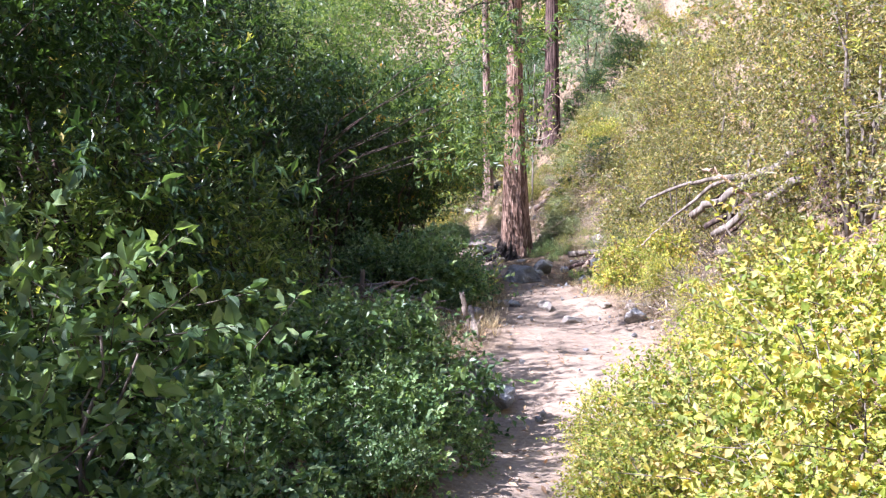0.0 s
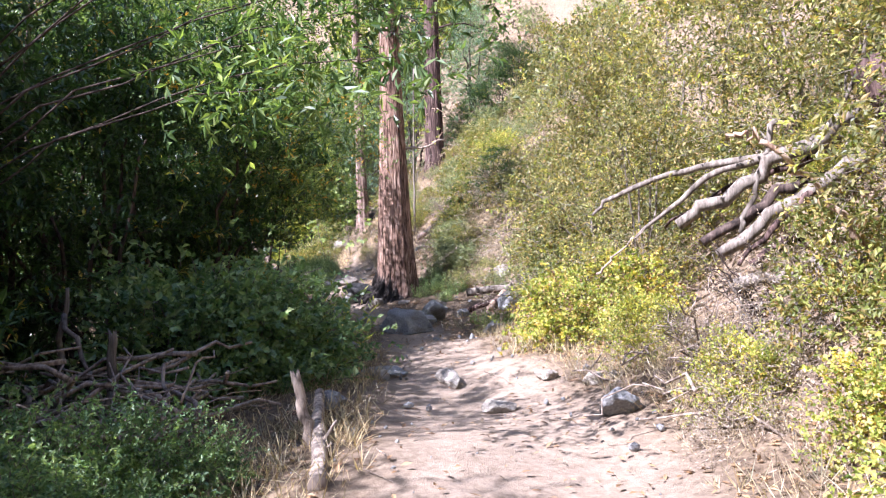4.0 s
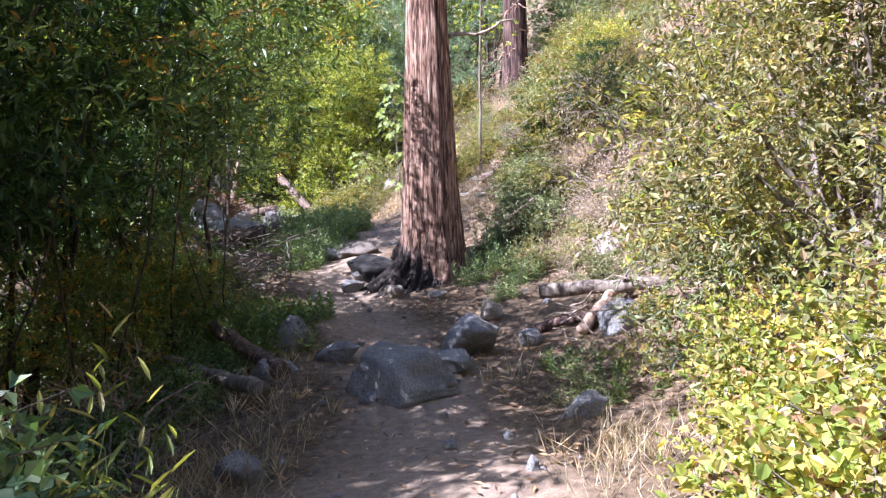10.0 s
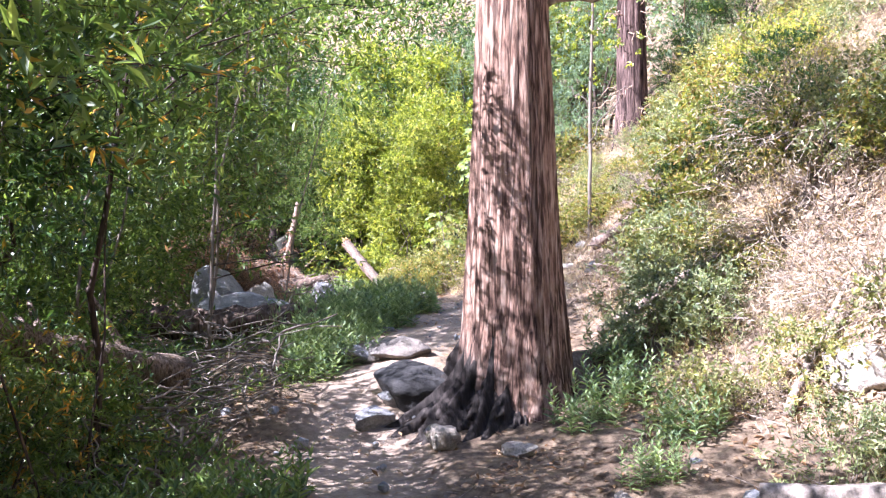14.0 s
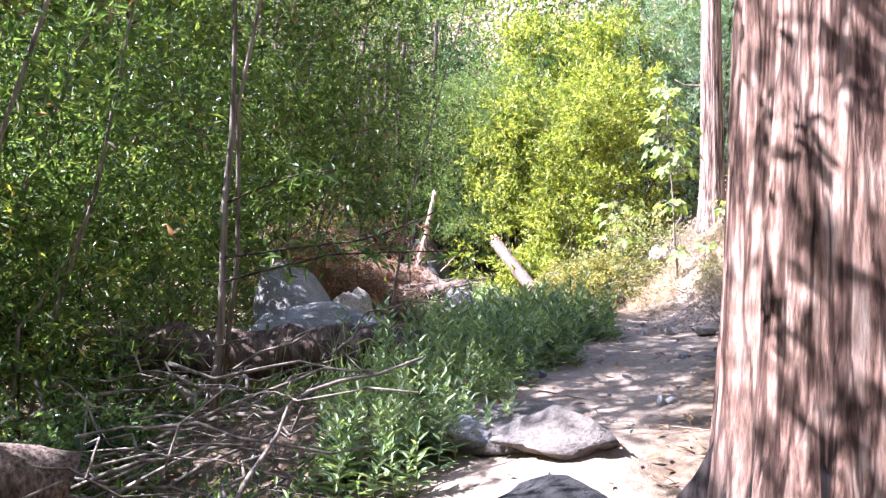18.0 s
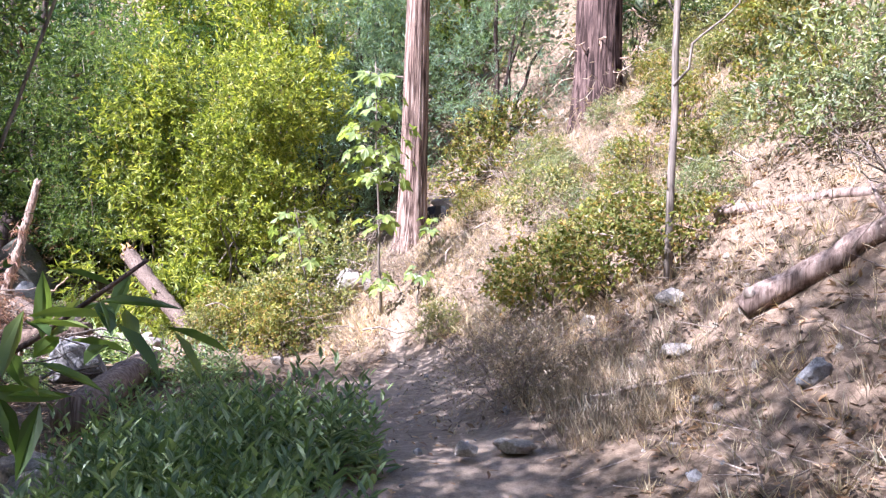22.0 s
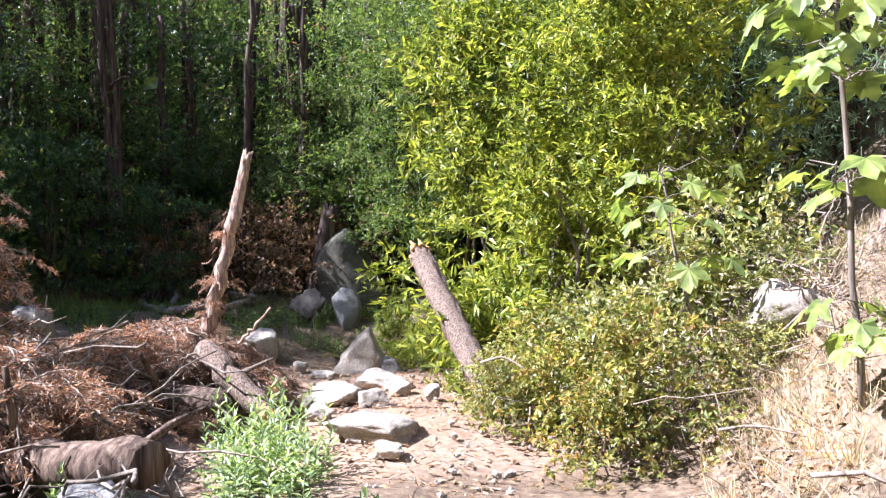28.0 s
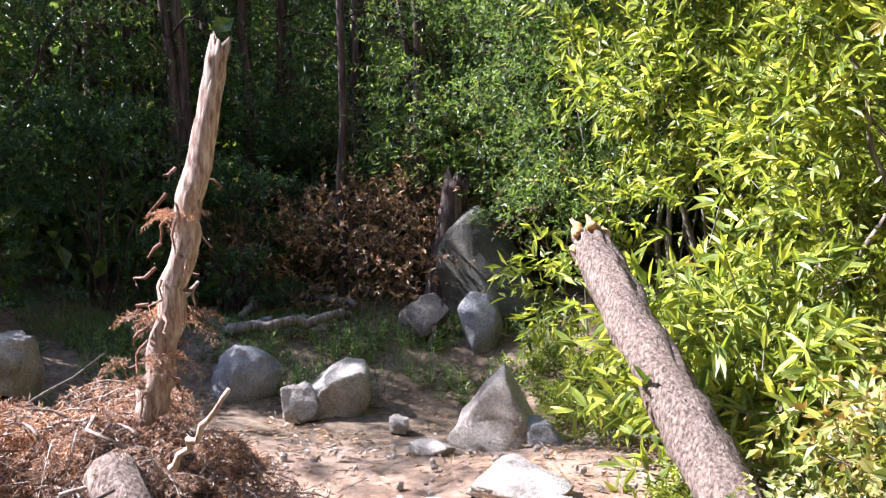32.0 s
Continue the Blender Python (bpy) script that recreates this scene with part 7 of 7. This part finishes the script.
x, y = field(5000, -3.6, 6, -3, 15, on_slope)
k = len(x)
way = unit(np.stack([cover.normal(0, 1, k), cover.normal(0, 1, k), cover.normal(0.25, 0.3, k)], 1))
tagged(new("twig_litter", twig_mesh("twig_litter", np.stack([x, y, G(x, y) + 0.01], 1), way, cover.uniform(0.1, 0.6, k), cover.uniform(0.002, 0.006, k), DEADWOOD)), "bleached twigs littering the slope", "twigs", kind="stuff")


def pebbles(n, x0, x1, y0, y1, keep, mat, label, lo=0.01, hi=0.05):
    x, y = field(n, x0, x1, y0, y1, keep)
    bm = bmesh.new()
    bmesh.ops.create_icosphere(bm, subdivisions=1, radius=0.5)
    base = np.array([v.co for v in bm.verts])
    tri = np.array([[v.index for v in f.verts] for f in bm.faces])
    bm.free()
    k = len(x)
    s = lo + (hi - lo) * cover.random(k) ** 3
    V = base[None] * (1 + cover.normal(0, 0.16, (k, len(base), 1))) * s[:, None, None] * cover.uniform(0.6, 1.3, (k, 1, 3))
    V = V + np.stack([x, y, G(x, y) + 0.05 * s], 1)[:, None]
    me = mesh_from("pebbles", V.reshape(-1, 3), (np.arange(k)[:, None, None] * len(base) + tri[None]).reshape(-1, 3), mat, False)
    tagged(new("pebbles", me), label, "stones", kind="stuff")


pebbles(2600, -3, 4, -24, 9, lambda x, y: 0.5 * np.exp(-(((np.abs(x - trail_x(y)) - trail_half(y)) / 0.4) ** 2)) + 0.12, GRANITE, "loose grey pebbles along the trail", 0.015, 0.11)
pebbles(1500, -8, -3.5, 9.5, 15, lambda x, y: 0.6 + 0 * x, PALEROCK, "loose pale pebbles in the clearing", 0.01, 0.07)
pebbles(1300, -4, 3, 2, 14, lambda x, y: 0.5 * (x > toe_x(y)), PALEROCK, "loose pale pebbles on the slope", 0.015, 0.09)


# ---- far slopes ----
def far_scrub(n, keep, mat, label, x0=-90, x1=90, y0=-60, y1=95, size=(0.5, 1.6), per=30, name="far_scrub", leaf=(0.15, 0.36), slim=0.5):
    x, y = field(n, x0, x1, y0, y1, keep)
    k = len(x)
    s = cover.uniform(*size, k)
    c = np.stack([x, y, G(x, y)], 1)
    off = cover.normal(0, 0.45, (k, per, 3)) * s[:, None, None]
    off[..., 2] = np.abs(off[..., 2]) * 1.2
    P = (c[:, None] + off).reshape(-1, 3)
    D = unit(cover.normal(0, 1, P.shape) + np.array([0, 0, 0.3]))
    N = unit(cover.normal(0, 1, P.shape) + np.array([0, 0, 0.8]))
    L = cover.uniform(*leaf, len(P)) * np.repeat(s, per) ** 0.5
    tagged(new(name, leaves(name, P, D, N, L, L * slim, mat, False)), label, "scrub", kind="stuff")


def away(x, y):
    return (np.abs(x + 1) > 13) | (y > 23) | (y < -28)


far_scrub(2400, lambda x, y: ((x - toe_x(y)) > 8) * (x < 60) * (y > -30) * patchy(x, y, 0.3), L_OLIVE, "olive scrub on the far hillside", 3, 60, -30, 60)
far_scrub(1500, lambda x, y: ((x - toe_x(y)) > 7) * patchy(y, x, 0.35), L_SAGE, "grey-green scrub on the far hillside", 3, 60, -30, 60)
far_scrub(3600, lambda x, y: away(x, y) * (x < 6), L_MID, "green woods on the far slope", -60, 6, -10, 70, (0.9, 2.4))
far_scrub(700, lambda x, y: away(x, y) * (x < 8), L_DARK, "dark woods on the far slope", -50, 8, -60, 60, (1.0, 2.6))
far_scrub(2200, lambda x, y: 0.9 + 0 * x, L_MID, "green woods on the northern slope", -30, 26, 23, 60, (0.9, 2.2))
far_scrub(1500, lambda x, y: 0.4 + 0.6 * patchy(x, y, 0.4), L_SAGE, "grey-green scrub on the northern slope", -20, 40, 22, 70, (0.7, 1.8))
far_scrub(900, lambda x, y: ((x - toe_x(y)) > 3.5) * patchy(x, y, 0.9), L_GREYGRASS, "pale dry brush on the hillside", 1, 22, -8, 24, (0.35, 0.7), 140, "dry_brush", (0.12, 0.3), 0.07)
far_scrub(150, lambda x, y: (x - toe_x(y)) > 0.6, L_STRAW, "pale dry brush on the slope behind the redwood", 1.5, 7, -4, 4.5, (0.25, 0.5), 260, "dry_brush", (0.1, 0.3), 0.05)
far_scrub(420, lambda x, y: 0.9 + 0 * x, L_DARK, "dark laurel thicket away from the trail", -24, -8.5, -30, 0, (0.9, 1.7), 70, "laurel_thicket")
far_scrub(260, lambda x, y: (x < -9) & ((np.hypot(x + 6, y - 12.8) > 7)), L_MID, "green thicket away from the trail", -24, -9, 0, 24, (0.8, 1.4), 60, "green_thicket")
far_scrub(300, lambda x, y: (x - toe_x(y) > 4) & (x < 16), L_OLIVE, "olive scrub on the hillside", 4, 16, -30, -4, (0.5, 1.0), 60)
